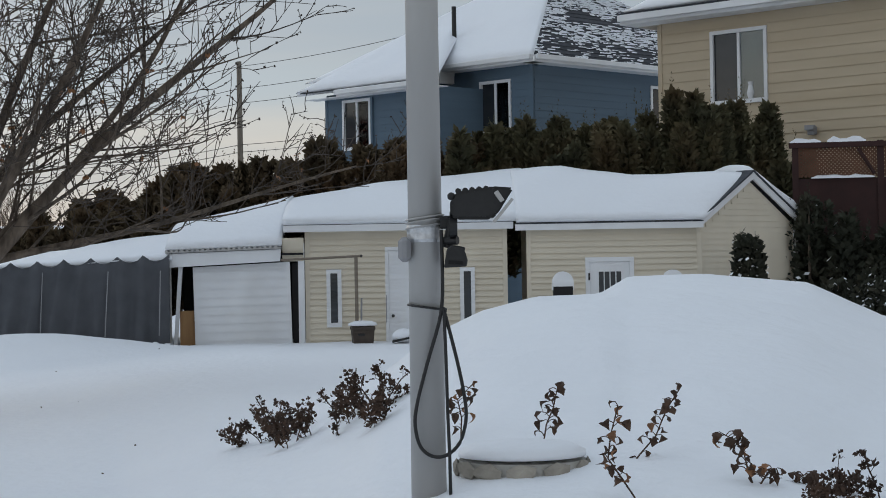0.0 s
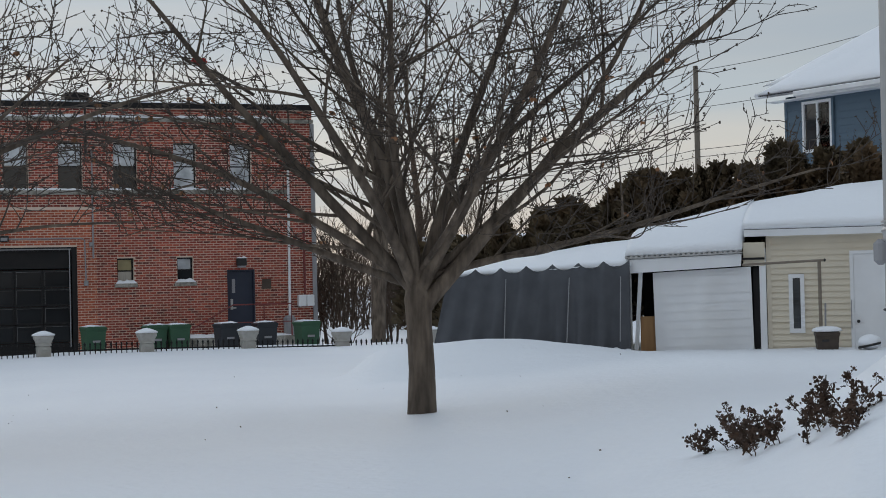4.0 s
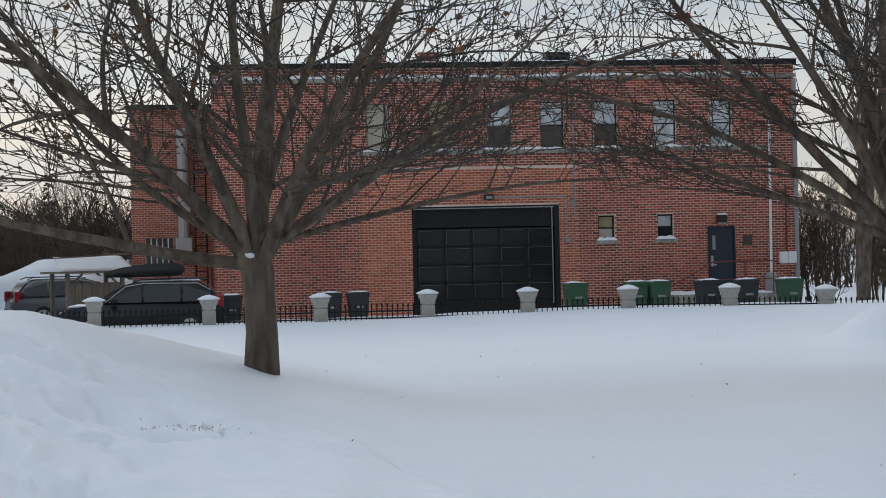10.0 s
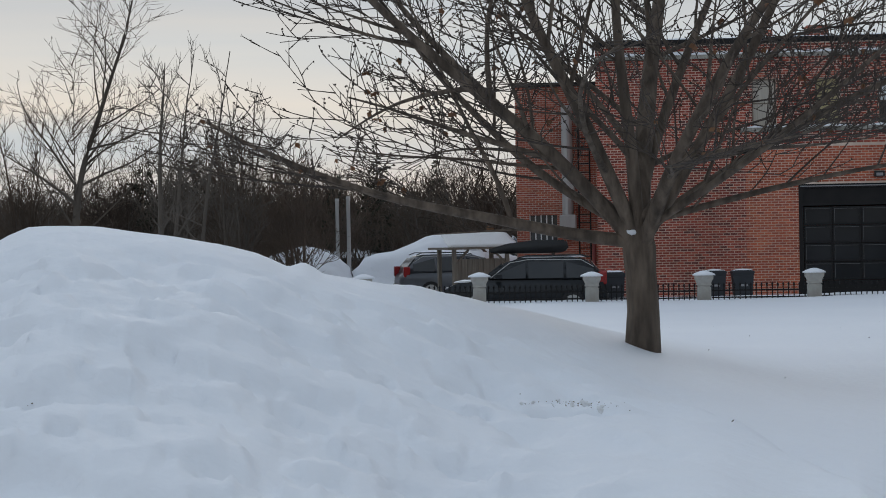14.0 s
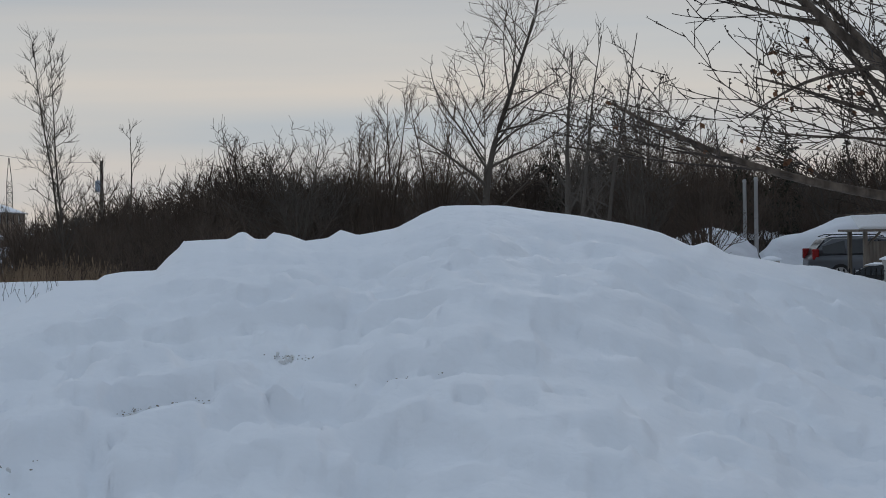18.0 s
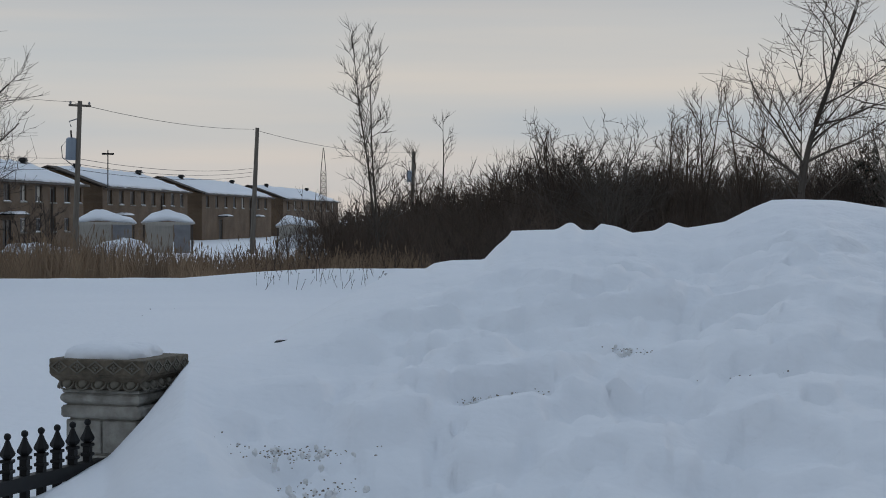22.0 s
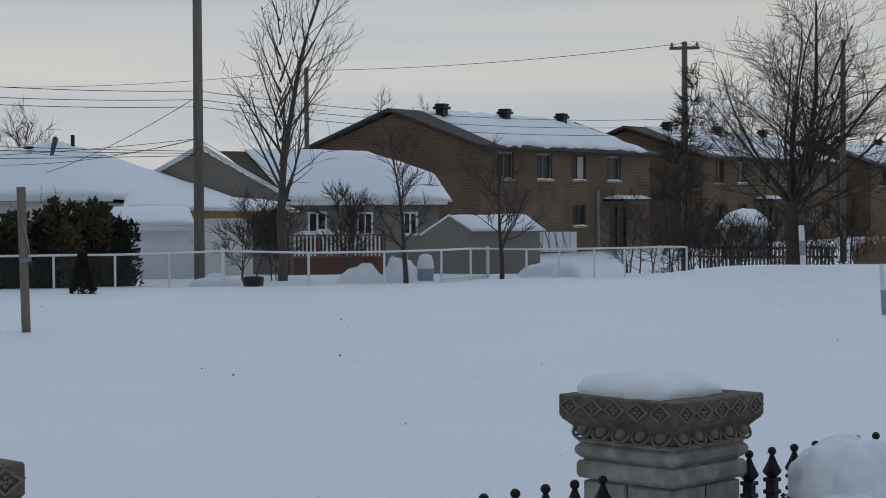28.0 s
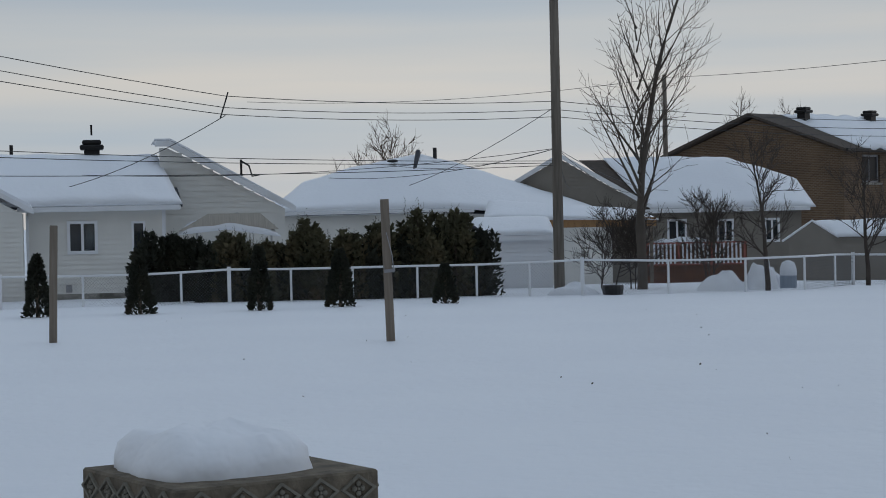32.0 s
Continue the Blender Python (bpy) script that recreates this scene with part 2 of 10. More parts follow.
def piece_mat(name, tones, rough=0.9):
    """Fired pieces: a tone of its own for each, and broad weathering over the wall."""
    m = mat(name, tones[0], rough)
    n, l = m.node_tree.nodes, m.node_tree.links
    b = n["Principled BSDF"]
    geo, oi, add, fr, r = n.new("ShaderNodeNewGeometry"), n.new("ShaderNodeObjectInfo"), n.new("ShaderNodeMath"), n.new("ShaderNodeMath"), n.new("ShaderNodeValToRGB")
    fr.operation = "FRACT"
    l.new(geo.outputs["Random Per Island"], add.inputs[0])
    l.new(oi.outputs["Random"], add.inputs[1])
    l.new(add.outputs[0], fr.inputs[0])
    el = r.color_ramp.elements
    while len(el) < len(tones):
        el.new(0.5)
    for k, (e, c) in enumerate(zip(el, tones)):
        e.position, e.color = k / (len(tones) - 1), (*c, 1)
    l.new(fr.outputs[0], r.inputs[0])
    nz, mr, hsv = n.new("ShaderNodeTexNoise"), n.new("ShaderNodeMapRange"), n.new("ShaderNodeHueSaturation")
    nz.inputs["Scale"].default_value, nz.inputs["Detail"].default_value = 0.5, 6
    l.new(geo.outputs["Position"], nz.inputs["Vector"])
    mr.inputs["From Min"].default_value, mr.inputs["From Max"].default_value = 0.3, 0.7
    mr.inputs["To Min"].default_value, mr.inputs["To Max"].default_value = 0.74, 1.2
    l.new(nz.outputs["Fac"], mr.inputs["Value"])
    l.new(r.outputs[0], hsv.inputs["Color"])
    l.new(mr.outputs["Result"], hsv.inputs["Value"])
    l.new(hsv.outputs[0], b.inputs["Base Color"])
    return m


REDPIECE = piece_mat("red_fired_brick", ((0.39, 0.082, 0.052), (0.22, 0.048, 0.036), (0.47, 0.112, 0.070), (0.11, 0.034, 0.030), (0.33, 0.070, 0.046), (0.27, 0.056, 0.040)))
ORANGEPIECE = piece_mat("orange_fired_brick", ((0.52, 0.132, 0.066), (0.38, 0.092, 0.052), (0.57, 0.155, 0.078), (0.27, 0.066, 0.042), (0.46, 0.114, 0.060)))
ORANGEBRICK = brick_mat("orange_brick", ((0.46, 0.145, 0.078), (0.34, 0.10, 0.058)), (0.48, 0.39, 0.32))
TANBRICK = brick_mat("tan_brick", ((0.150, 0.094, 0.052), (0.105, 0.065, 0.038)), (0.20, 0.155, 0.115))
CONCRETE = mat("cast_stone", (0.43, 0.41, 0.365), 0.9, dark=(0.20, 0.19, 0.165), scale=14, bump=0.008, bump_scale=40, stain=(0.085, 0.08, 0.062), stain_scale=2.6, stain_amount=0.85)
MOSSY = mat("mossy_cast_stone", (0.20, 0.165, 0.12), 0.95, dark=(0.066, 0.056, 0.042), scale=18, bump=0.006, bump_scale=50)
BLACKIRON = mat("black_iron", (0.008, 0.008, 0.009), 0.5, 0.0, dark=(0.014, 0.013, 0.012), scale=20, spec=0.22)
GALV = mat("galvanised_steel", (0.47, 0.465, 0.455), 0.5, 0.25, dark=(0.37, 0.365, 0.36), scale=3, stretch=(1, 1, 0.2), stain=(0.5, 0.49, 0.46), stain_scale=1.5)
WHITEPAINT = mat("white_paint", (0.80, 0.81, 0.82), 0.5, dark=(0.70, 0.71, 0.73), scale=1.5, stain=(0.55, 0.54, 0.52), stain_scale=0.8, stain_amount=0.3)
CREAM = mat("cream_vinyl_siding", (0.70, 0.63, 0.51), 0.6, dark=(0.62, 0.555, 0.445), scale=1.2, stain=(0.52, 0.46, 0.37), stain_scale=0.7, stain_amount=0.35)
TANSIDING = mat("tan_board_siding", (0.54, 0.445, 0.32), 0.7, dark=(0.46, 0.378, 0.268), scale=1.0, stretch=(0.3, 0.3, 3), stain=(0.40, 0.31, 0.20), stain_scale=0.8, stain_amount=0.35)
BLUESIDING = mat("blue_board_siding", (0.098, 0.150, 0.200), 0.65, dark=(0.075, 0.118, 0.160), scale=1.1, stretch=(0.3, 0.3, 3))
WHITESIDING = mat("white_vinyl_siding", (0.78, 0.765, 0.72), 0.6, dark=(0.68, 0.665, 0.62), scale=0.8, stain=(0.56, 0.54, 0.50), stain_scale=0.5, stain_amount=0.35)
GREYSIDING = mat("grey_siding", (0.26, 0.235, 0.20), 0.75, dark=(0.20, 0.18, 0.155), scale=1.0)
TARP = mat("charcoal_tarp", (0.085, 0.09, 0.102), 0.7, dark=(0.06, 0.064, 0.074), scale=3, bump=0.01, bump_scale=5)
SHINGLE = mat("dark_shingles", (0.06, 0.065, 0.075), 0.9, dark=(0.03, 0.032, 0.04), scale=8, jitter=0.25)
BROWNSHINGLE = mat("brown_shingles", (0.09, 0.07, 0.055), 0.9, dark=(0.05, 0.04, 0.034), scale=6)
DARKGLASS = mat("window_glass", (0.02, 0.024, 0.028), 0.06, dark=(0.035, 0.037, 0.04), scale=1.5, spec=0.6)
DOORGLASS = mat("door_glass", (0.012, 0.013, 0.015), 0.12, dark=(0.022, 0.024, 0.026), scale=0.9, spec=0.25)
CURTAIN = mat("pale_curtain", (0.52, 0.48, 0.42), 0.8, dark=(0.38, 0.35, 0.30), scale=5, stretch=(6, 6, 0.3))
DULLGLASS = mat("dull_window_glass", (0.028, 0.030, 0.033), 0.35, dark=(0.012, 0.013, 0.015), scale=1.0, spec=0.08)
# pale blind; reflected sky and branches are put into its two-tone colour
REFLECTBLIND = mat("blind_with_painted_reflections", (0.68, 0.72, 0.75), 0.25, dark=(0.38, 0.41, 0.44), scale=2.2, detail=8, spread=0.3)
BLIND = mat("yellowed_blind", (0.42, 0.36, 0.20), 0.8, dark=(0.30, 0.26, 0.15), scale=4)
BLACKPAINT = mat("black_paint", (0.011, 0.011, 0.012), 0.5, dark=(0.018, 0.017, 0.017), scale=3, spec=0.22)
NAVYPAINT = mat("navy_paint", (0.017, 0.024, 0.045), 0.45, dark=(0.024, 0.03, 0.05), scale=3)
GREENBIN = mat("green_plastic", (0.035, 0.105, 0.055), 0.5, dark=(0.028, 0.08, 0.045), scale=2)
DARKBIN = mat("charcoal_plastic", (0.03, 0.034, 0.042), 0.5, dark=(0.022, 0.025, 0.03), scale=2)
GREYPLASTIC = mat("grey_plastic", (0.30, 0.30, 0.31), 0.55, dark=(0.24, 0.24, 0.25), scale=3)
BLACKPLASTIC = mat("black_plastic", (0.014, 0.014, 0.015), 0.5, dark=(0.022, 0.022, 0.022), scale=30)
POLEWOOD = mat("weathered_pole_wood", (0.22, 0.19, 0.155), 0.9, dark=(0.11, 0.094, 0.076), scale=4, stretch=(4, 4, 0.3), bump=0.006)
STAKEWOOD = mat("weathered_timber", (0.24, 0.20, 0.16), 0.9, dark=(0.15, 0.125, 0.10), scale=6, stretch=(4, 4, 0.3), bump=0.004)
PLYWOOD = mat("raw_plywood", (0.40, 0.23, 0.105), 0.8, dark=(0.30, 0.165, 0.075), scale=4, stretch=(3, 3, 0.4))
REDWOODPAINT = mat("red_stained_wood", (0.046, 0.017, 0.015), 0.8, dark=(0.028, 0.012, 0.011), scale=4)
LATTICEWOOD = mat("brown_lattice", (0.16, 0.075, 0.045), 0.8, dark=(0.10, 0.05, 0.03), scale=4)
REDRAIL = mat("faded_red_paint", (0.36, 0.13, 0.10), 0.8, dark=(0.25, 0.09, 0.075), scale=3)
BLACKCAR = mat("black_car_paint", (0.010, 0.011, 0.013), 0.25, dark=(0.015, 0.017, 0.019), scale=2, spec=0.35)
GREYCAR = mat("grey_car_paint", (0.10, 0.105, 0.115), 0.3, 0.2, dark=(0.08, 0.085, 0.095), scale=2, spec=0.6)
TAILRED = mat("red_lens", (0.30, 0.02, 0.02), 0.25, dark=(0.2, 0.015, 0.015), scale=5)
REDPIPE = mat("red_pipe", (0.20, 0.045, 0.04), 0.5, dark=(0.14, 0.03, 0.03), scale=3)
DULLWIRE = mat("weathered_wire", (0.16, 0.16, 0.165), 0.7, dark=(0.11, 0.11, 0.115), scale=3)
WIRE = mat("cable_black", (0.02, 0.02, 0.02), 0.6, dark=(0.03, 0.03, 0.03), scale=2)
REDCLOTH = mat("red_cloth", (0.50, 0.035, 0.03), 0.8, dark=(0.36, 0.02, 0.02), scale=2)
BLUEPANEL = mat("faded_blue_panel", (0.32, 0.40, 0.50), 0.6, dark=(0.27, 0.34, 0.43), scale=1)
ROCK = mat("field_stone", (0.40, 0.365, 0.31), 0.9, dark=(0.22, 0.20, 0.17), scale=9, bump=0.01, jitter=0.25)
DIRTYSNOW = mat("gritty_snow", (0.80, 0.81, 0.825), 0.8, dark=(0.69, 0.685, 0.67), scale=25, bump=0.01, bump_scale=60)
PALESTONE = mat("pale_cast_stone", (0.46, 0.445, 0.41), 0.9, dark=(0.34, 0.325, 0.295), scale=7, bump=0.004, bump_scale=40, stain=(0.24, 0.225, 0.19), stain_scale=2.0, stain_amount=0.5)
DIRT = mat("road_dirt", (0.34, 0.30, 0.255), 0.95, dark=(0.16, 0.13, 0.10), scale=20, bump=0.01)
ORANGELAMP = mat("interior_lamp", (0.8, 0.6, 0.35), 0.5)
ORANGELAMP.node_tree.nodes["Principled BSDF"].inputs["Emission Color"].default_value = (1.0, 0.75, 0.45, 1)
ORANGELAMP.node_tree.nodes["Principled BSDF"].inputs["Emission Strength"].default_value = 3.0

# clear glass: sees through, mirrors at a slant
PANEGLASS = bpy.data.materials.new("pane_glass")
PANEGLASS.use_nodes = True


def pane_nodes(n, l):
    n.remove(n["Principled BSDF"])
    fr, tr, gl, mx = n.new("ShaderNodeFresnel"), n.new("ShaderNodeBsdfTransparent"), n.new("ShaderNodeBsdfGlossy"), n.new("ShaderNodeMixShader")
    fr.inputs["IOR"].default_value = 1.5
    tr.inputs["Color"].default_value = (0.88, 0.91, 0.92, 1)
    gl.inputs["Roughness"].default_value = 0.03
    l.new(fr.outputs[0], mx.inputs[0])
    l.new(tr.outputs[0], mx.inputs[1])
    l.new(gl.outputs[0], mx.inputs[2])
    l.new(mx.outputs[0], n["Material Output"].inputs["Surface"])


pane_nodes(PANEGLASS.node_tree.nodes, PANEGLASS.node_tree.links)

# ---- building tools ----
def finish(name, bm, material, smooth=False):
    me = bpy.data.meshes.new(name)
    bm.normal_update()
    bm.to_mesh(me)
    bm.free()
    for m in material if isinstance(material, (list, tuple)) else (material,):
        me.materials.append(m)
    if smooth:
        me.polygons.foreach_set("use_smooth", [True] * len(me.polygons))
    return me


def part(name, bm, material, parent, label="", smooth=False, at=None):
    """Link a bmesh (or a finished mesh) as one mesh object under a thing or a part."""
    me = bm if isinstance(bm, bpy.types.Mesh) else finish(name, bm, material, smooth)
    ob = new(name, me)
    ob.parent = parent
    if at is not None:
        ob.matrix_basis = at if isinstance(at, Matrix) else Matrix.Translation(at)
    if label:
        ob["label"] = label
    return ob


def thing(name, m, label, category, group="", kind=""):
    ob = new(name)
    ob.matrix_world = m
    ob.empty_display_size = 0.1
    return tagged(ob, label, category, group, kind)


def solid(name, bm, material, m, label, category, group="", kind="", smooth=False):
    ob = new(name, finish(name, bm, material, smooth))
    ob.matrix_world = m
    return tagged(ob, label, category, group, kind)


def box(bm, x0, x1, y0, y1, z0, z1, bevel=0.0, mi=0):
    g = bmesh.ops.create_cube(bm, size=1.0, matrix=Matrix.LocRotScale(
        ((x0 + x1) / 2, (y0 + y1) / 2, (z0 + z1) / 2), None, (abs(x1 - x0), abs(y1 - y0), abs(z1 - z0))))
    fs = {f for v in g["verts"] for f in v.link_faces}
    for f in fs:
        f.material_index = mi
    if bevel:
        es = list({e for v in g["verts"] for e in v.link_edges})
        r = bmesh.ops.bevel(bm, geom=es, offset=bevel, segments=1, affect="EDGES")
        for f in r["faces"]:
            f.material_index = mi
    return bm


def cyl(bm, p, q, r0, r1=None, n=10, caps=True):
    """A tapered rod from p to q."""
    p, q = Vector(p), Vector(q)
    d = q - p
    m = Matrix.Translation((p + q) / 2) @ d.to_track_quat("Z", "Y").to_matrix().to_4x4()
    bmesh.ops.create_cone(bm, cap_ends=caps, segments=n, radius1=r0, radius2=r0 if r1 is None else r1, depth=d.length, matrix=m)
    return bm


def lathe(bm, prof, n=12, m=Matrix.Identity(4), turn=0.0):
    """Turn a profile of (radius, z) round z."""
    rings = []
    for r, z in prof:
        rings.append([bm.verts.new(m @ Vector((r * math.cos(turn + 2 * math.pi * i / n), r * math.sin(turn + 2 * math.pi * i / n), z))) for i in range(n)])
    for a, b in zip(rings, rings[1:]):
        for i in range(n):
            bm.faces.new((a[i], a[(i + 1) % n], b[(i + 1) % n], b[i]))
    bm.faces.new(rings[0][::-1])
    bm.faces.new(rings[-1])
    return bm


def prism(bm, outline, y0, y1, mi=0):
    """Extrude an outline of (x, z), counter-clockwise seen from -y, from y0 to y1."""
    a = [bm.verts.new((x, y0, z)) for x, z in outline]
    b = [bm.verts.new((x, y1, z)) for x, z in outline]
    n = len(a)
    fs = [bm.faces.new(a), bm.faces.new(b[::-1])]
    fs += [bm.faces.new((a[i], b[i], b[(i + 1) % n], a[(i + 1) % n])) for i in range(n)]
    for f in fs:
        f.material_index = mi
    return bm


def tube(bm, pts, r, n=6):
    """A bent rod through points; r is a number or one for each point."""
    pts = [Vector(p) for p in pts]
    rr = r if isinstance(r, (list, tuple)) else [r] * len(pts)
    rings = []
    for i, p in enumerate(pts):
        d = (pts[min(i + 1, len(pts) - 1)] - pts[max(i - 1, 0)]).normalized()
        side = d.cross(Vector((0.31, 0.17, 0.93)) if abs(d.z) < 0.9 else Vector((1, 0.2, 0))).normalized()
        up = side.cross(d)
        rings.append([bm.verts.new(p + rr[i] * (math.cos(2 * math.pi * k / n) * side + math.sin(2 * math.pi * k / n) * up)) for k in range(n)])
    for a, b in zip(rings, rings[1:]):
        for i in range(n):
            bm.faces.new((a[i], a[(i + 1) % n], b[(i + 1) % n], b[i]))
    bm.faces.new(rings[0][::-1])
    bm.faces.new(rings[-1])
    return bm


def sag(p, q, drop, n=14):
    p, q = Vector(p), Vector(q)
    return [p.lerp(q, i / n) - Vector((0, 0, drop * 4 * (i / n) * (1 - i / n))) for i in range(n + 1)]


def smoothstep(a, b, x):
    t = np.clip((np.asarray(x, float) - a) / (b - a), 0, 1)
    return t * t * (3 - 2 * t)


def vnoise(x, y, s=1.0, k=0.0):
    return noise.noise(Vector((x * s, y * s, k)))


def fresh(fn, *a, **k):
    bm = bmesh.new()
    fn(bm, *a, **k)
    return bm

def polar(b, d, z):
    return (-math.sin(radians(b)) * d, math.cos(radians(b)) * d, z)


# ---- the snow-covered ground: one sheet from the camera to the horizon ----
# ridge of the ploughed banks: bearing to the left of +y, slope of the sight line to the crest, distance of the crest
RIDGE = [(-30, -0.0350, 17), (-13.6, -0.0300, 17), (-11.3, -0.0106, 17), (-8.2, -0.0053, 17), (-5.8, -0.0059, 17), (-4.9, -0.0147, 16.5),
         (-2.9, -0.0159, 16), (-1.2, -0.0235, 15.5), (0.3, -0.0360, 15), (2.0, -0.0600, 14), (5.0, -0.0850, 14), (10, -0.1100, 14), (24, -0.1300, 12), (29, -0.1120, 13), (33.0, -0.0750, 18),
         (34.8, -0.0630, 20), (38.3, -0.0443, 19), (41.1, -0.0322, 17), (42.17, -0.0273, 16.2), (43.35, -0.0247, 15.4), (44.88, -0.0199, 14.9), (45.2, -0.0160, 14.8), (45.46, -0.0134, 14.7), (45.95, -0.0155, 14.5), (46.9, -0.0077, 14.2), (48.1, -0.0025, 14), (49.41, 0.0016, 14),
         (51.71, 0.0072, 14), (53.18, 0.0080, 14), (53.66, 0.0075, 14), (54.26, 0.0034, 14), (55.09, -0.0039, 14), (56.26, -0.0073, 13.8), (56.78, -0.0044, 13.7), (57.2, -0.0089, 13.6), (57.89, -0.0100, 13.5), (58.36, -0.0068, 13.4), (58.90, -0.0049, 13.3),
         (59.02, -0.0085, 13.3), (59.41, -0.0086, 13.3), (59.72, -0.0047, 13.2), (59.87, -0.0047, 13.2), (60.22, -0.0085, 13.1), (61.6, -0.0094, 12.9), (61.75, -0.0130, 12.8), (62.07, -0.0178, 12.7), (62.46, -0.0252, 12.5), (63.37, -0.0256, 12.2), (63.98, -0.0270, 12),
         (64.25, -0.0300, 11.9), (65.21, -0.0310, 11.5), (66.5, -0.0430, 10.9), (68.8, -0.0664, 9.8), (70.2, -0.0756, 9.0), (71.6, -0.0853, 8.1), (72.97, -0.1180, 7.7), (73.97, -0.1420, 7.4), (75.08, -0.1550, 7.0), (76.01, -0.1660, 6.85), (77.31, -0.1720, 6.6), (77.87, -0.1760, 6.5),
         (78.32, -0.1780, 6.4), (78.82, -0.1800, 6.4), (80.13, -0.1800, 6.4), (80.49, -0.1800, 6.4), (80.91, -0.1820, 6.4), (81.3, -0.1840, 6.3), (82.0, -0.1900, 6.0), (83, -0.2100, 5.6), (90, -0.2400, 5.2), (120, -0.2800, 4.6), (180, -0.2800, 4.6)]
EYE_Z = 1.7
# lumps and hollows of the bank: bearing, distance, height, size
BUMPS = [(62.15, 7.69, -0.12, 0.10), (61.2, 7.75, -0.09, 0.08), (63.0, 7.62, -0.09, 0.08), (62.1, 7.50, 0.05, 0.12), (58.1, 8.49, -0.06, 0.07), (54.95, 8.02, -0.07, 0.07), (56.4, 7.9, 0.04, 0.3), (57.0, 8.3, -0.04, 0.12), (68.4, 6.95, -0.08, 0.09), (69.4, 6.85, -0.06, 0.08),
         (67.3, 6.5, -0.07, 0.10), (68.6, 6.3, -0.06, 0.10), (37.3, 10.6, -0.09, 0.12), (38.3, 10.5, -0.06, 0.10), (36.4, 10.9, 0.05, 0.14), (44.5, 12.0, -0.05, 0.3), (49.5, 11.5, -0.06, 0.4), (60.5, 8.1, 0.05, 0.5), (55.5, 8.8, 0.05, 0.5), (35.5, 12.5, -0.05, 0.3), (41.0, 13.0, 0.06, 0.3), (47.0, 9.2, -0.05, 0.25), (71.5, 6.9, 0.04, 0.2), (65.2, 6.6, -0.05, 0.2), (64.5, 9.6, 0.05, 0.3)]
SOFT_B = np.arange(-40, 181, 0.5)
SOFT_S = np.convolve(np.pad(np.interp(SOFT_B, [k[0] for k in RIDGE], [k[1] for k in RIDGE]), 6, "edge"), np.hanning(15)[1:-1] / np.hanning(15).sum(), "valid")


def field_z(b, d):
    """The level snow away from the banks."""
    garden = 0.36 * (1 - smoothstep(6, 17, b)) * smoothstep(12, 26, d)
    drift = 0.58 * smoothstep(6.5, 13.5, b) * (1 - smoothstep(16.0, 18.0, b)) * np.exp(-((d - 31.6) / 0.8) ** 2)
    lip = np.interp(b, [58, 63, 64.1, 67, 69, 71.5, 78, 82, 85], [0, 0.44, 0.55, 0.58, 0.52, 0.34, 0.33, 0.30, 0]) * np.exp(-((d - 48.0) / 3.2) ** 2)
    return 0.06 + lip + drift + garden - 0.20 * smoothstep(22, 34, b) * smoothstep(26, 46, d) - 0.20 * smoothstep(40, 55, d) * smoothstep(60, 70, b) * 0.7 - 0.45 * smoothstep(52, 60, d)


def ground_z(x, y):
    x, y = np.asarray(x, float), np.asarray(y, float)
    b, d = np.degrees(np.arctan2(-x, y)), np.hypot(x, y)
    kb, ks, kr = zip(*RIDGE)
    slope, reach = np.interp(b, kb, ks), np.interp(b, kb, kr)
    soft = np.interp(np.clip(b, -40, 180), SOFT_B, SOFT_S)
    slope = soft + (slope - soft) * smoothstep(0.84, 0.985, d / reach)
    crest = EYE_Z + slope * reach
    low = field_z(b, d)
    crest = np.maximum(crest, low)
    near = 0.14 + (np.minimum(0.32, crest) - 0.14) * smoothstep(1.5, 6.0, d)
    # the toe of the ploughed bank runs slantwise from the lane to the second maple
    side = (x + 4.55) * -0.701 + (y - 9.46) * -0.713
    toe = 0.34 * smoothstep(-0.1, 1.2, side) * smoothstep(23, 28, b) * (1 - smoothstep(33, 42, b)) * smoothstep(4, 7, d) * (1 - smoothstep(10.5, 15.5, d)) * (1 - smoothstep(0.6, 0.8, d / reach))
    rise = toe + near + (crest - near) * np.power(smoothstep(-0.25, 1.0, (d - 4.0) / (reach - 4.0)), 1.15 + 0.3 * (1 - smoothstep(8, 20, b))) * smoothstep(1.5, 4.5, d)
    fall = low + (crest - low) * (1 - smoothstep(0.0, 1.0, (d - reach) / (2.5 + 0.45 * reach)))
    return np.where(d < reach, rise, fall)


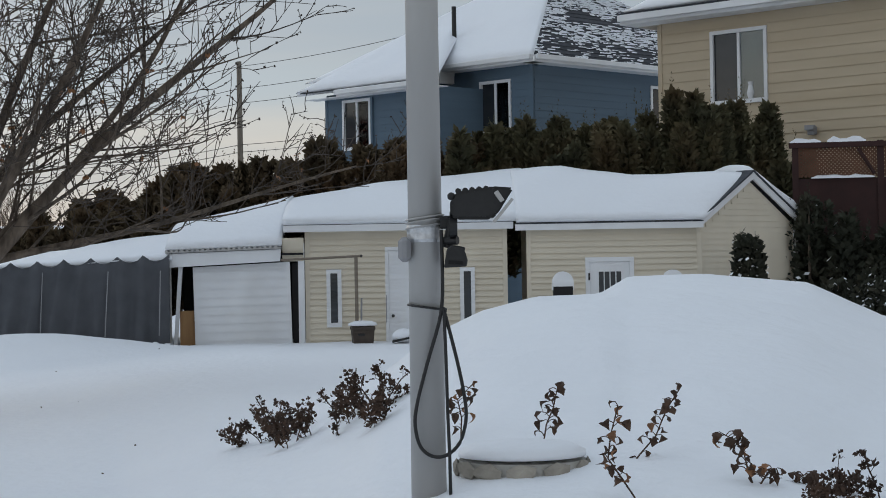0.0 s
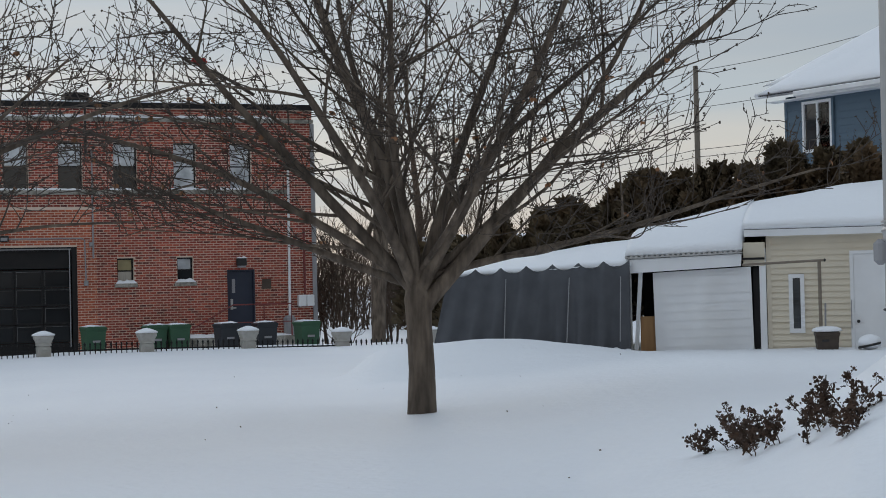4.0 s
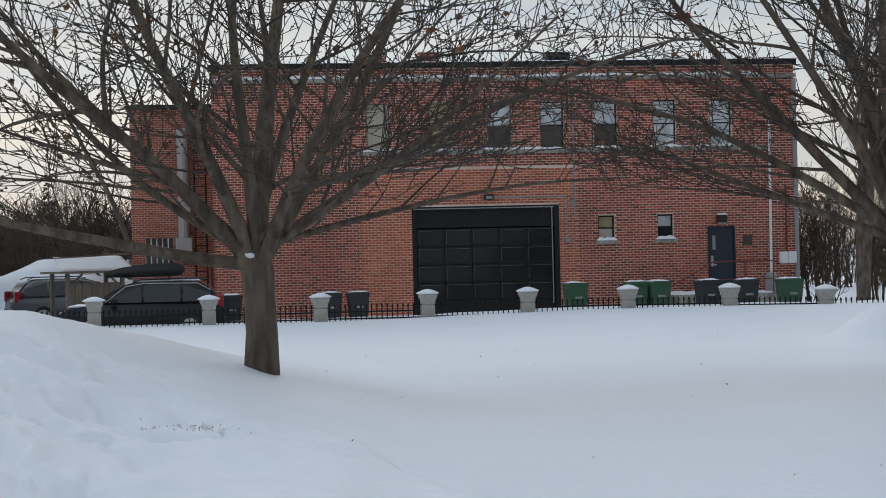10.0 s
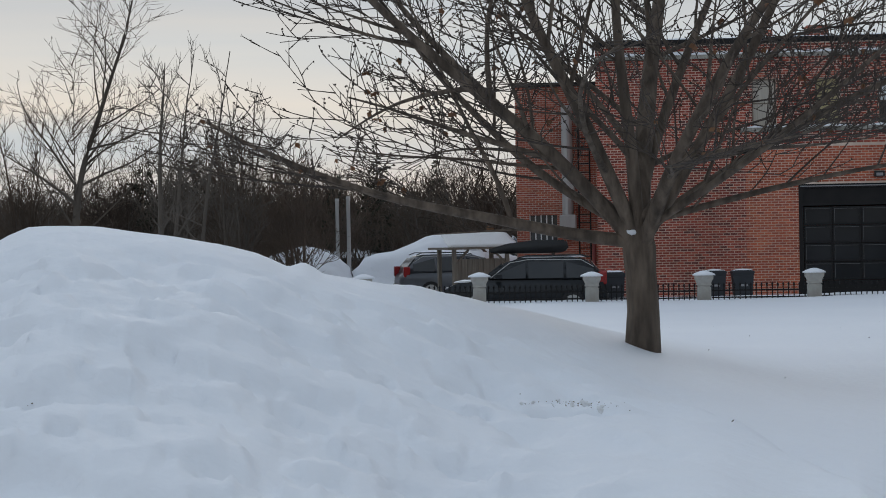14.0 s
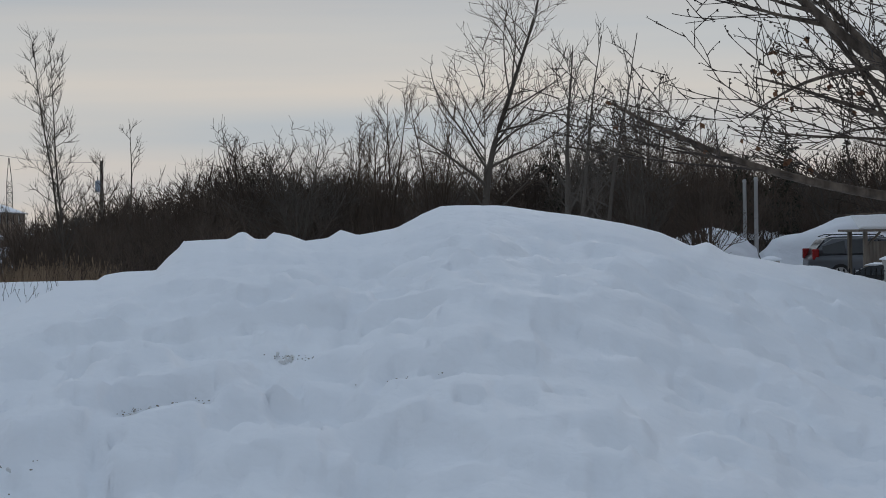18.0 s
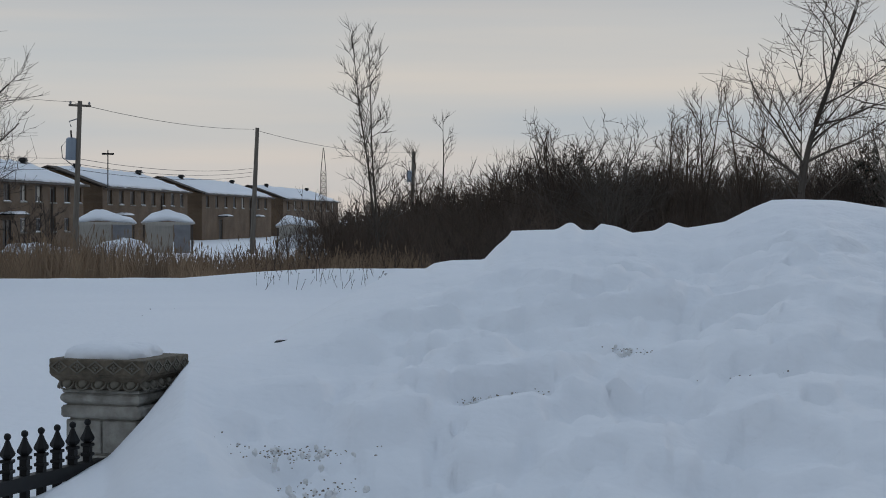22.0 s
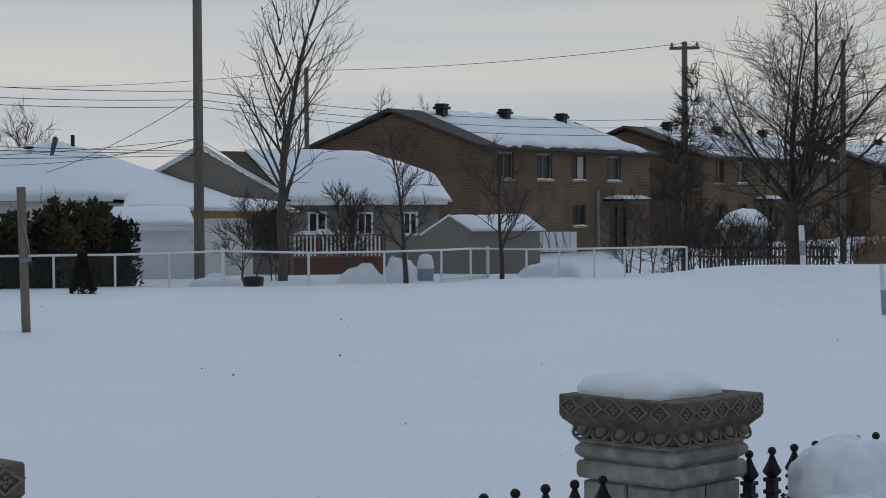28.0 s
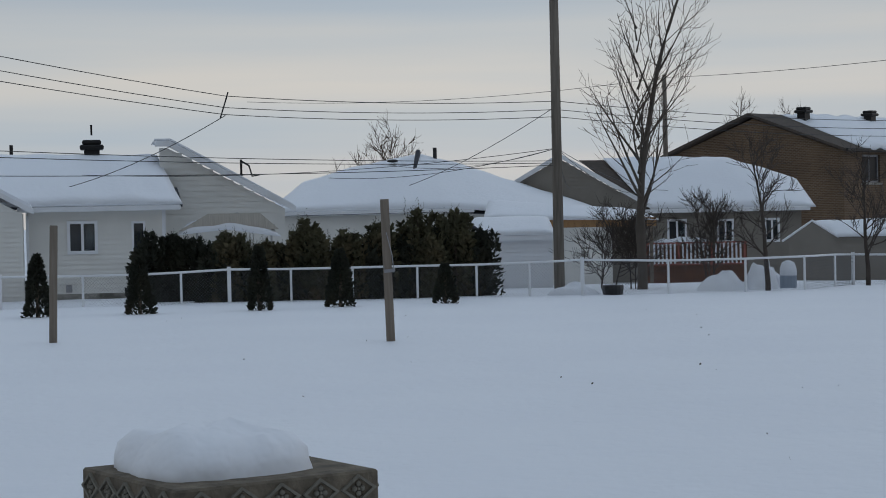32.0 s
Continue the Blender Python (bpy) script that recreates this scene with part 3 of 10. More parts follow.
def make_ground():
    # rings round the camera, finer where the banks are
    bear = np.concatenate([np.arange(-24, -16, 1.0), np.arange(-16, 40, 0.25), np.arange(40, 66, 0.12), np.arange(66, 84, 0.15), np.arange(84, 122, 0.3), np.arange(122, 336, 4.0)])
    rad = np.concatenate([[0.01, 1.5, 3.0], np.arange(4, 17, 0.10), np.arange(17, 22, 0.2), np.geomspace(22.2, 70, 60), np.geomspace(74, 3500, 24)])
    B, D = np.meshgrid(np.radians(bear), rad)
    X, Y = -np.sin(B) * D, np.cos(B) * D
    Z = ground_z(X, Y)
    n_ = np.array([[noise.fractal(Vector((x * 0.55, y * 0.55, 3.1)), 0.9, 2.1, 4) if d < 60 else 0.0 for x, y, d in zip(xr, yr, dr)] for xr, yr, dr in zip(X, Y, D)])
    # the crest itself is wind-smoothed
    calm = 1 - 0.85 * np.exp(-((D - np.interp(np.degrees(B), [k[0] for k in RIDGE], [k[2] for k in RIDGE])) / 1.3) ** 2)
    bank = calm * smoothstep(0.35, 0.8, Z) * (1 - smoothstep(19, 22, D))
    bank = np.maximum(bank, 0.8 * smoothstep(0.0, 1.0, (X + 4.55) * -0.701 + (Y - 9.46) * -0.713) * smoothstep(24, 28, np.degrees(B)) * (1 - smoothstep(40, 48, np.degrees(B))) * smoothstep(5, 8, D) * (1 - smoothstep(16, 19, D)))
    Z = Z + n_ * (0.022 * calm + 0.035 * bank) * smoothstep(4, 7, D)
    # clods, dents and slabs on the ploughed bank
    rough = np.array([[(noise.fractal(Vector((x * 3.4, y * 3.4, 8.0)), 0.8, 2.2, 3) if w > 0.05 and d < 19 else 0.0) for x, y, w, d in zip(xr, yr, wr, dr)] for xr, yr, wr, dr in zip(X, Y, bank, D)])
    left = smoothstep(30, 40, np.degrees(B)) * (1 - smoothstep(72, 76, np.degrees(B)))
    Z = Z + bank * (0.25 + 0.75 * left) * (0.034 * rough - 0.075 * np.maximum(0, rough - 0.55) + 0.055 * np.maximum(0, -0.35 - rough))
    # broken slabs and ledges left by the plough, fading out at the crest
    kb, kr = [k[0] for k in RIDGE], [k[2] for k in RIDGE]
    inside = bank * left * (1 - smoothstep(0.74, 0.95, D / np.interp(np.degrees(B), kb, kr))) * smoothstep(5.5, 7.0, D)
    slab = np.array([[(noise.fractal(Vector((x * 0.95, y * 0.95, 21.0)), 0.9, 2.1, 3) if w > 0.02 else 0.0) for x, y, w in zip(xr, yr, wr)] for xr, yr, wr in zip(X, Y, inside)])
    chip = np.array([[(noise.fractal(Vector((x * 2.6, y * 2.6, 33.0)), 0.9, 2.1, 3) if w > 0.02 else 0.0) for x, y, w in zip(xr, yr, wr)] for xr, yr, wr in zip(X, Y, inside)])
    Z = Z + inside * (0.065 * (smoothstep(-0.08, 0.12, slab) - 0.5) + 0.035 * smoothstep(0.18, 0.34, chip) - 0.05 * smoothstep(0.25, 0.5, -chip))
    for b_, d_, h_, s_ in BUMPS:
        cx, cy = -math.sin(radians(b_)) * d_, math.cos(radians(b_)) * d_
        Z = Z + h_ * np.exp(-((X - cx) ** 2 + (Y - cy) ** 2) / (2 * s_ * s_))
    nb, nr = len(bear), len(rad)
    verts = np.stack([X, Y, Z], -1).reshape(-1, 3)
    faces = [(r * nb + i, r * nb + (i + 1) % nb, (r + 1) * nb + (i + 1) % nb, (r + 1) * nb + i) for r in range(nr - 1) for i in range(nb)]
    me = bpy.data.meshes.new("ground")
    me.from_pydata(verts.tolist(), [], [f[::-1] for f in faces])
    me.materials.append(SNOW)
    me.polygons.foreach_set("use_smooth", [True] * len(me.polygons))
    me.update()
    return tagged(new("ground", me), "deep white snow cover with ploughed banks", "snow", kind="structure")


make_ground()


def on_ground(x, y, up=0.0):
    return float(ground_z(x, y)) + up

# ---- fast mesh soup for branches and foliage ----
class Soup:
    def __init__(self):
        self.v, self.f, self.m = [], [], []

    def tube(self, pts, rads, n=5, mi=0):
        base, v, f = len(self.v), self.v, self.f
        last = len(pts) - 1
        for i, p in enumerate(pts):
            d = (pts[min(i + 1, last)] - pts[max(i - 1, 0)])
            if d.length < 1e-6:
                d = Vector((0, 0, 1))
            d.normalize()
            s = d.cross(Vector((0, 0, 1)) if abs(d.z) < 0.95 else Vector((1, 0, 0)))
            s.normalize()
            u = s.cross(d)
            r = rads[i]
            for k in range(n):
                a = 6.2832 * k / n
                q = p + s * (r * math.cos(a)) + u * (r * math.sin(a))
                v.append((q.x, q.y, q.z))
        for i in range(last):
            a, b = base + i * n, base + (i + 1) * n
            for k in range(n):
                k2 = (k + 1) % n
                f.append((a + k, a + k2, b + k2, b + k))
        self.m += [mi] * (last * n)

    def tri(self, a, b, c, mi=0):
        k = len(self.v)
        self.v += [tuple(a), tuple(b), tuple(c)]
        self.f.append((k, k + 1, k + 2))
        self.m.append(mi)

    def quad(self, a, b, c, d, mi=0):
        k = len(self.v)
        self.v += [tuple(a), tuple(b), tuple(c), tuple(d)]
        self.f.append((k, k + 1, k + 2, k + 3))
        self.m.append(mi)

    def mesh(self, name, mats, smooth=False):
        me = bpy.data.meshes.new(name)
        me.from_pydata(self.v, [], self.f)
        for x in mats if isinstance(mats, (list, tuple)) else (mats,):
            me.materials.append(x)
        if any(self.m):
            me.polygons.foreach_set("material_index", self.m)
        if smooth:
            me.polygons.foreach_set("use_smooth", [True] * len(me.polygons))
        me.update()
        return me


def curve_path(p, d, length, segs, rng, wander=0.12, lift=0.0):
    """A wandering branch line: lift bends it up (+) or lets it level out (-)."""
    pts, d = [p.copy()], d.normalized()
    for _ in range(segs):
        d = (d + Vector((rng.gauss(0, wander), rng.gauss(0, wander), rng.gauss(0, wander) + lift / segs))).normalized()
        pts.append(pts[-1] + d * (length / segs))
    return pts


def along(pts, t):
    k = t * (len(pts) - 1)
    i = min(int(k), len(pts) - 2)
    return pts[i].lerp(pts[i + 1], k - i), (pts[i + 1] - pts[i]).normalized()


def off_axis(d, angle, rng, roll=None):
    s = d.cross(Vector((0, 0, 1)) if abs(d.z) < 0.95 else Vector((1, 0, 0))).normalized()
    u = s.cross(d)
    r = rng.uniform(0, 6.2832) if roll is None else roll
    return (d * math.cos(angle) + (s * math.cos(r) + u * math.sin(r)) * math.sin(angle)).normalized()


def bud_cluster(soup, p, d, size, rng, mi, n=3):
    for _ in range(n):
        a = off_axis(d, rng.uniform(0.2, 1.1), rng)
        b = off_axis(a, 1.4, rng)
        q = p + a * size * rng.uniform(0.7, 1.4)
        w = b * size * 0.42
        soup.quad(p, p.lerp(q, 0.55) + w, q, p.lerp(q, 0.55) - w, mi)

# ---- branching trees ----
def branch(big, fine, p, d, r, ln, level, rng, o):
    """A limb that bends slowly, tapers, and sends off side branches of the next order."""
    top = len(o["gap"])
    segs = max(3, min(20, int(ln / (0.26, 0.2, 0.16, 0.12, 0.12)[min(level, 4)])))
    bend = Vector((rng.gauss(0, 1), rng.gauss(0, 1), rng.gauss(0, 0.7))) * o["curl"][min(level, 3)]
    pts, d = [p.copy()], d.normalized()
    for _ in range(segs):
        bend = bend * 0.82 + Vector((rng.gauss(0, 1), rng.gauss(0, 1), rng.gauss(0, 0.7))) * (0.42 * o["curl"][min(level, 3)])
        d = (d + bend + Vector((0, 0, o["lift"][min(level, 3)] / segs))).normalized()
        pts.append(pts[-1] + d * (ln / segs))
    end = 0.22 if level < 2 else 0.45
    rad = [max(o["thin"] * 0.6, r * (1 - (1 - end) * (k / segs) ** 0.85)) for k in range(segs + 1)]
    if level == 0:
        rad[0] *= 1.25
    (big if r > o["thin"] * 2.2 else fine).tube(pts, rad, 9 if r > 0.05 else 6 if r > 0.02 else 4 if r > o["thin"] * 1.5 else 3)
    if level >= top:
        if o["bud"]:
            for u in (0.5, 1.0):
                q, e = along(pts, u)
                bud_cluster(fine, q, e, o["bud"], rng, 0, 2)
        return pts
    n = int(ln / o["gap"][level] + rng.random())
    start = o["bare"][min(level, 3)]
    for k in range(n):
        u = start + (1 - start) * (k + rng.random()) / max(1, n)
        q, e = along(pts, min(u, 0.995))
        e2 = off_axis(e, radians(rng.uniform(*o["angle"])), rng)
        e2.z += o["rise"]
        if e2.z < 0.02:
            e2.z = 0.3 * abs(e2.z)
        r2 = max(o["thin"], (r * (1 - (1 - end) * u ** 0.85)) * rng.uniform(0.28, 0.58))
        l2 = ln * (1.08 - 0.62 * u) * rng.uniform(*o["share"]) if level < 2 else o["twig"] * rng.uniform(0.45, 1.25) * (0.55 if level > 2 else 1.0)
        if l2 > 0.06:
            branch(big, fine, q, e2.normalized(), r2, l2, level + 1, rng, o)
    return pts


MAPLEHABIT = dict(gap=(0.49, 0.35, 0.27, 0.45), curl=(0.040, 0.062, 0.085, 0.10), lift=(0.12, 0.10, 0.10, 0.15), thin=0.0075, bare=(0.14, 0.15, 0.15, 0.2), angle=(32, 66), rise=0.05, share=(0.30, 0.68), twig=0.50, bud=0.034)
FARHABIT = dict(gap=(0.46, 0.34, 0.28), curl=(0.035, 0.06, 0.09, 0.10), lift=(0.10, 0.10, 0.15, 0.2), thin=0.0085, bare=(0.15, 0.15, 0.1, 0.2), angle=(30, 65), rise=0.06, share=(0.32, 0.60), twig=0.55, bud=0)


def maple(name, x, y, yaw, z0, girth, fork_z, limbs, seed, label, habit=MAPLEHABIT, bark=None, twig_bark=None, group="street maples", leaves=True):
    """A bare broad-crowned tree. Limbs: (from the fork: azimuth about the view line, rise, length, girth, lift, start height)."""
    rng = random.Random(seed)
    bark, twig_bark = bark or BARK, twig_bark or TWIG
    t = thing(name, pose(x, y, z0, 0, 0, yaw), label, "tree", group)
    trunk, fine, dry = Soup(), Soup(), Soup()
    h = fork_z - z0
    pts = [Vector((0, 0, -0.5)), Vector((0, 0, 0.0)), Vector((0.01, 0, h * 0.35)), Vector((-0.01, 0, h * 0.7)), Vector((-0.02, 0.0, h * 0.92)), Vector((-0.02, 0, h + 0.12))]
    trunk.tube(pts, [girth * 1.12, girth * 1.05, girth * 0.93, girth * 0.9, girth * 0.98, girth * 0.7], 14)
    part("trunk", trunk.mesh("trunk", bark, True), None, t)
    for az, rise, ln, r, lift, up in limbs:
        a, e = radians(az), radians(rise)
        d = Vector((math.cos(a) * math.cos(e), math.sin(a) * math.cos(e), math.sin(e)))
        p0 = Vector((-0.02 + 0.05 * math.cos(a), 0.05 * math.sin(a), h + up)) - d * 0.12
        big = Soup()
        branch(big, fine, p0, d, r, ln, 0, rng, dict(habit, lift=(habit["lift"][0] + lift, *habit["lift"][1:])))
        part("limb", big.mesh("limb", bark, True), None, t)
    part("twig_haze", fine.mesh("twig_haze", twig_bark), None, t, "thin dark twigs with winter buds")["kind"] = "stuff"
    if leaves:
        for _ in range(150):
            q = Vector(rng.choice(fine.v))
            if q.z < h + 2.6:
                for _k in range(rng.randint(1, 3)):
                    bud_cluster(dry, q, Vector((rng.gauss(0, 0.3), rng.gauss(0, 0.3), -1)).normalized(), 0.06, rng, 0, 2)
        part("dry_foliage", dry.mesh("dry_foliage", DRYLEAF), None, t, "few withered orange-brown leaves")["kind"] = "stuff"
        for dx, dy, k in ((-0.09, -0.55, 0.8), (0.09, -0.5, 0.55)):
            sn = bmesh.new()
            bmesh.ops.create_icosphere(sn, subdivisions=3, radius=1.0, matrix=Matrix.LocRotScale((dx, girth * dy, h + 0.08), Euler((0, 0.4, 0)), (0.075 * k, 0.06 * k, 0.045 * k)))
            for v in sn.verts:
                v.co += v.normal * 0.012 * noise.noise(v.co * 22)
            part("fork_snow", sn, SNOW, t, "small pat of snow in the fork", True)
    return t


LIMBS_A = [(100, 82, 5.6, 0.125, 0.0, 0.05), (192, 46, 5.4, 0.092, 0.15, 0.0), (-12, 46, 5.8, 0.112, 0.2, -0.25), (-40, 58, 5.2, 0.092, 0.2, 0.0), (228, 62, 5.2, 0.085, 0.15, 0.0), (172, 14, 4.6, 0.062, 0.15, 0.05), (6, 20, 5.3, 0.058, 0.0, 0.12),
           (184, 32, 5.2, 0.070, -0.05, 0.1), (2, 34, 5.9, 0.070, -0.1, 0.12), (150, 62, 5.2, 0.085, 0.1, 0.05), (60, 60, 5.0, 0.08, 0.1, 0.05), (20, 70, 5.4, 0.085, 0, 0.1), (262, 70, 5.0, 0.078, 0, 0.1), (300, 34, 3.6, 0.045, 0.1, 0.2)]
LIMBS_B = [(95, 85, 5.6, 0.130, 0.0, 0.05), (183, 4, 4.8, 0.080, 0.45, -0.02), (186, 50, 5.4, 0.095, 0.25, 0.0), (168, 30, 4.8, 0.062, 0.1, 0.08), (214, 66, 5.4, 0.088, 0.1, 0.05), (-50, 52, 5.2, 0.090, 0.4, -0.08), (-10, 52, 5.2, 0.084, 0.3, 0.0),
           (-35, 26, 4.4, 0.052, 0.2, 0.10), (6, 14, 4.4, 0.050, 0.05, 0.18), (178, 40, 5.6, 0.070, -0.05, 0.1), (4, 38, 5.2, 0.068, -0.05, 0.1), (95, 58, 5.0, 0.08, 0.1, 0.05), (255, 72, 5.2, 0.080, 0, 0.1), (300, 36, 3.8, 0.045, 0.1, 0.2)]
maple("maple_tree", -5.95, 22.05, 14.9, on_ground(-5.95, 22.05), 0.180, 1.64, LIMBS_A, 5, "bare maple with spreading limbs in deep snow")
maple("maple_tree", -11.30, 16.08, 35.1, on_ground(-11.30, 16.08), 0.186, 1.62, LIMBS_B, 8, "bare maple with low limb by the snowbank")

# ---- the red brick hall: local x along the facade, y into the house ----
HALL = pose(-25.07, 52.30, 0, 0, 0, 36)


def pierced_wall(bm, x0, x1, z0, z1, y0, y1, holes):
    """A wall in one piece with rectangular openings (x0, x1, z0, z1) that go right through it."""
    xs = sorted({x0, x1, *(min(max(v, x0), x1) for h in holes for v in h[:2])})
    zs = sorted({z0, z1, *(min(max(v, z0), z1) for h in holes for v in h[2:])})
    inside = lambda x, z: any(h[0] < x < h[1] and h[2] < z < h[3] for h in holes)
    full = {(i, j) for i in range(len(xs) - 1) for j in range(len(zs) - 1) if not inside((xs[i] + xs[i + 1]) / 2, (zs[j] + zs[j + 1]) / 2)}
    made = {}

    def v(i, j, k):
        if (i, j, k) not in made:
            made[i, j, k] = bm.verts.new((xs[i], y1 if k else y0, zs[j]))
        return made[i, j, k]
    for i, j in sorted(full):
        bm.faces.new((v(i, j, 0), v(i + 1, j, 0), v(i + 1, j + 1, 0), v(i, j + 1, 0)))
        bm.faces.new((v(i, j, 1), v(i, j + 1, 1), v(i + 1, j + 1, 1), v(i + 1, j, 1)))
        for di, dj, p, q in ((-1, 0, (i, j + 1), (i, j)), (1, 0, (i + 1, j), (i + 1, j + 1)), (0, -1, (i, j), (i + 1, j)), (0, 1, (i + 1, j + 1), (i, j + 1))):
            if (i + di, j + dj) not in full:
                bm.faces.new((v(*p, 0), v(*p, 1), v(*q, 1), v(*q, 0)))
    return bm


def sash_window(host, x0, x1, z0, z1, y, frame_mat, pane_mats, name="window", split="h", fw=0.05, label=""):
    """A framed window set at depth y in host's frame: frame, meeting rail, panes."""
    w = part(name, fresh(lambda b: [box(b, x0, x0 + fw, y, y + 0.06, z0, z1), box(b, x1 - fw, x1, y, y + 0.06, z0, z1),
                                    box(b, x0 + fw, x1 - fw, y, y + 0.06, z0, z0 + fw), box(b, x0 + fw, x1 - fw, y, y + 0.06, z1 - fw, z1)]), frame_mat, host, label)
    if split == "h":
        zm = (z0 + z1) / 2
        part("meeting_rail", fresh(box, x0 + fw, x1 - fw, y + 0.005, y + 0.05, zm - 0.02, zm + 0.02), frame_mat, w)
        cells = [(x0 + fw, x1 - fw, zm, z1 - fw), (x0 + fw, x1 - fw, z0 + fw, zm)]
    elif split == "v":
        xm = (x0 + x1) / 2
        part("mullion", fresh(box, xm - 0.022, xm + 0.022, y + 0.005, y + 0.05, z0 + fw, z1 - fw), frame_mat, w)
        cells = [(x0 + fw, xm, z0 + fw, z1 - fw), (xm, x1 - fw, z0 + fw, z1 - fw)]
    else:
        cells = [(x0 + fw, x1 - fw, z0 + fw, z1 - fw)]
    for k, (a, b_, c, d) in enumerate(cells):
        part("pane", fresh(box, a, b_, y + 0.025, y + 0.035, c, d), pane_mats[k % len(pane_mats)], w)
    return w


def snow_strip(bm, x0, x1, y0, y1, z, h, rng, step=0.12):
    """A lumpy rounded snow ledge along x."""
    n = max(2, int((x1 - x0) / step))
    rows = []
    for i in range(n + 1):
        x = x0 + (x1 - x0) * i / n
        k = h * (0.65 + 0.6 * rng.random()) * min(1.0, 0.35 + 6 * min(i, n - i) / n)
        rows.append([bm.verts.new((x, y0, z)), bm.verts.new((x, y0 + 0.1 * (y1 - y0), z + 0.75 * k)), bm.verts.new((x, (y0 + y1) / 2, z + k)), bm.verts.new((x, y1, z + 0.6 * k)), bm.verts.new((x, y1, z))])
    for a, b in zip(rows, rows[1:]):
        for j in range(5):
            bm.faces.new((a[j], b[j], b[(j + 1) % 5], a[(j + 1) % 5]))
    bm.faces.new(rows[0])
    bm.faces.new(rows[-1][::-1])
    return bm


def lay_bricks(host, x0, x1, z0, z1, y, holes, tone, singles=None, course=0.079, pitch=0.22, gap=0.0215):
    """Running-bond bricks, each a block of its own proud of the mortar, cut at the openings; those inside singles become parts."""
    rng = random.Random(int(x0 * 100) + 77)
    verts, faces = [], []
    L, H = pitch - gap, course - gap
    one = bpy.data.meshes.new("brick")

    def block(a, b, c, d, p, vv, ff):
        k = len(vv)
        vv += [(a, y - p, c), (b, y - p, c), (b, y - p, d), (a, y - p, d), (a, y, c), (b, y, c), (b, y, d), (a, y, d)]
        ff += [(k, k + 1, k + 2, k + 3), (k, k + 4, k + 5, k + 1), (k + 1, k + 5, k + 6, k + 2), (k + 2, k + 6, k + 7, k + 3), (k + 3, k + 7, k + 4, k)]
    vv, ff = [], []
    block(0, L, 0, H, 0.011, vv, ff)
    one.from_pydata(vv, [], ff)
    one.materials.append(tone)
    for r in range(int((z1 - z0) / course)):
        z = z0 + r * course
        cuts = sorted((h[0], h[1]) for h in holes if h[2] - 0.02 < z + H / 2 < h[3] + 0.02)
        off = (r % 2) * pitch / 2
        for c in range(-1, int((x1 - x0) / pitch) + 1):
            a, b = x0 + c * pitch + off, x0 + c * pitch + off + L
            a, b = max(a, x0), min(b, x1)
            for p, q in cuts:
                if a < q and b > p:
                    if a < p:
                        b = p
                    elif b > q:
                        a = q
                    else:
                        b = a
            if b - a < 0.03:
                continue
            if singles and b - a > L - 1e-6 and singles[0] < a < singles[1] and singles[2] < z < singles[3]:
                part("brick", one, None, host, at=(a, 0, z))
            else:
                block(a, b, z, z + H, 0.011 + rng.uniform(-0.002, 0.002), verts, faces)
    me = bpy.data.meshes.new("brickwork")
    me.from_pydata(verts, [], faces)
    me.materials.append(tone)
    part("brickwork", me, None, host)["kind"] = "stuff"


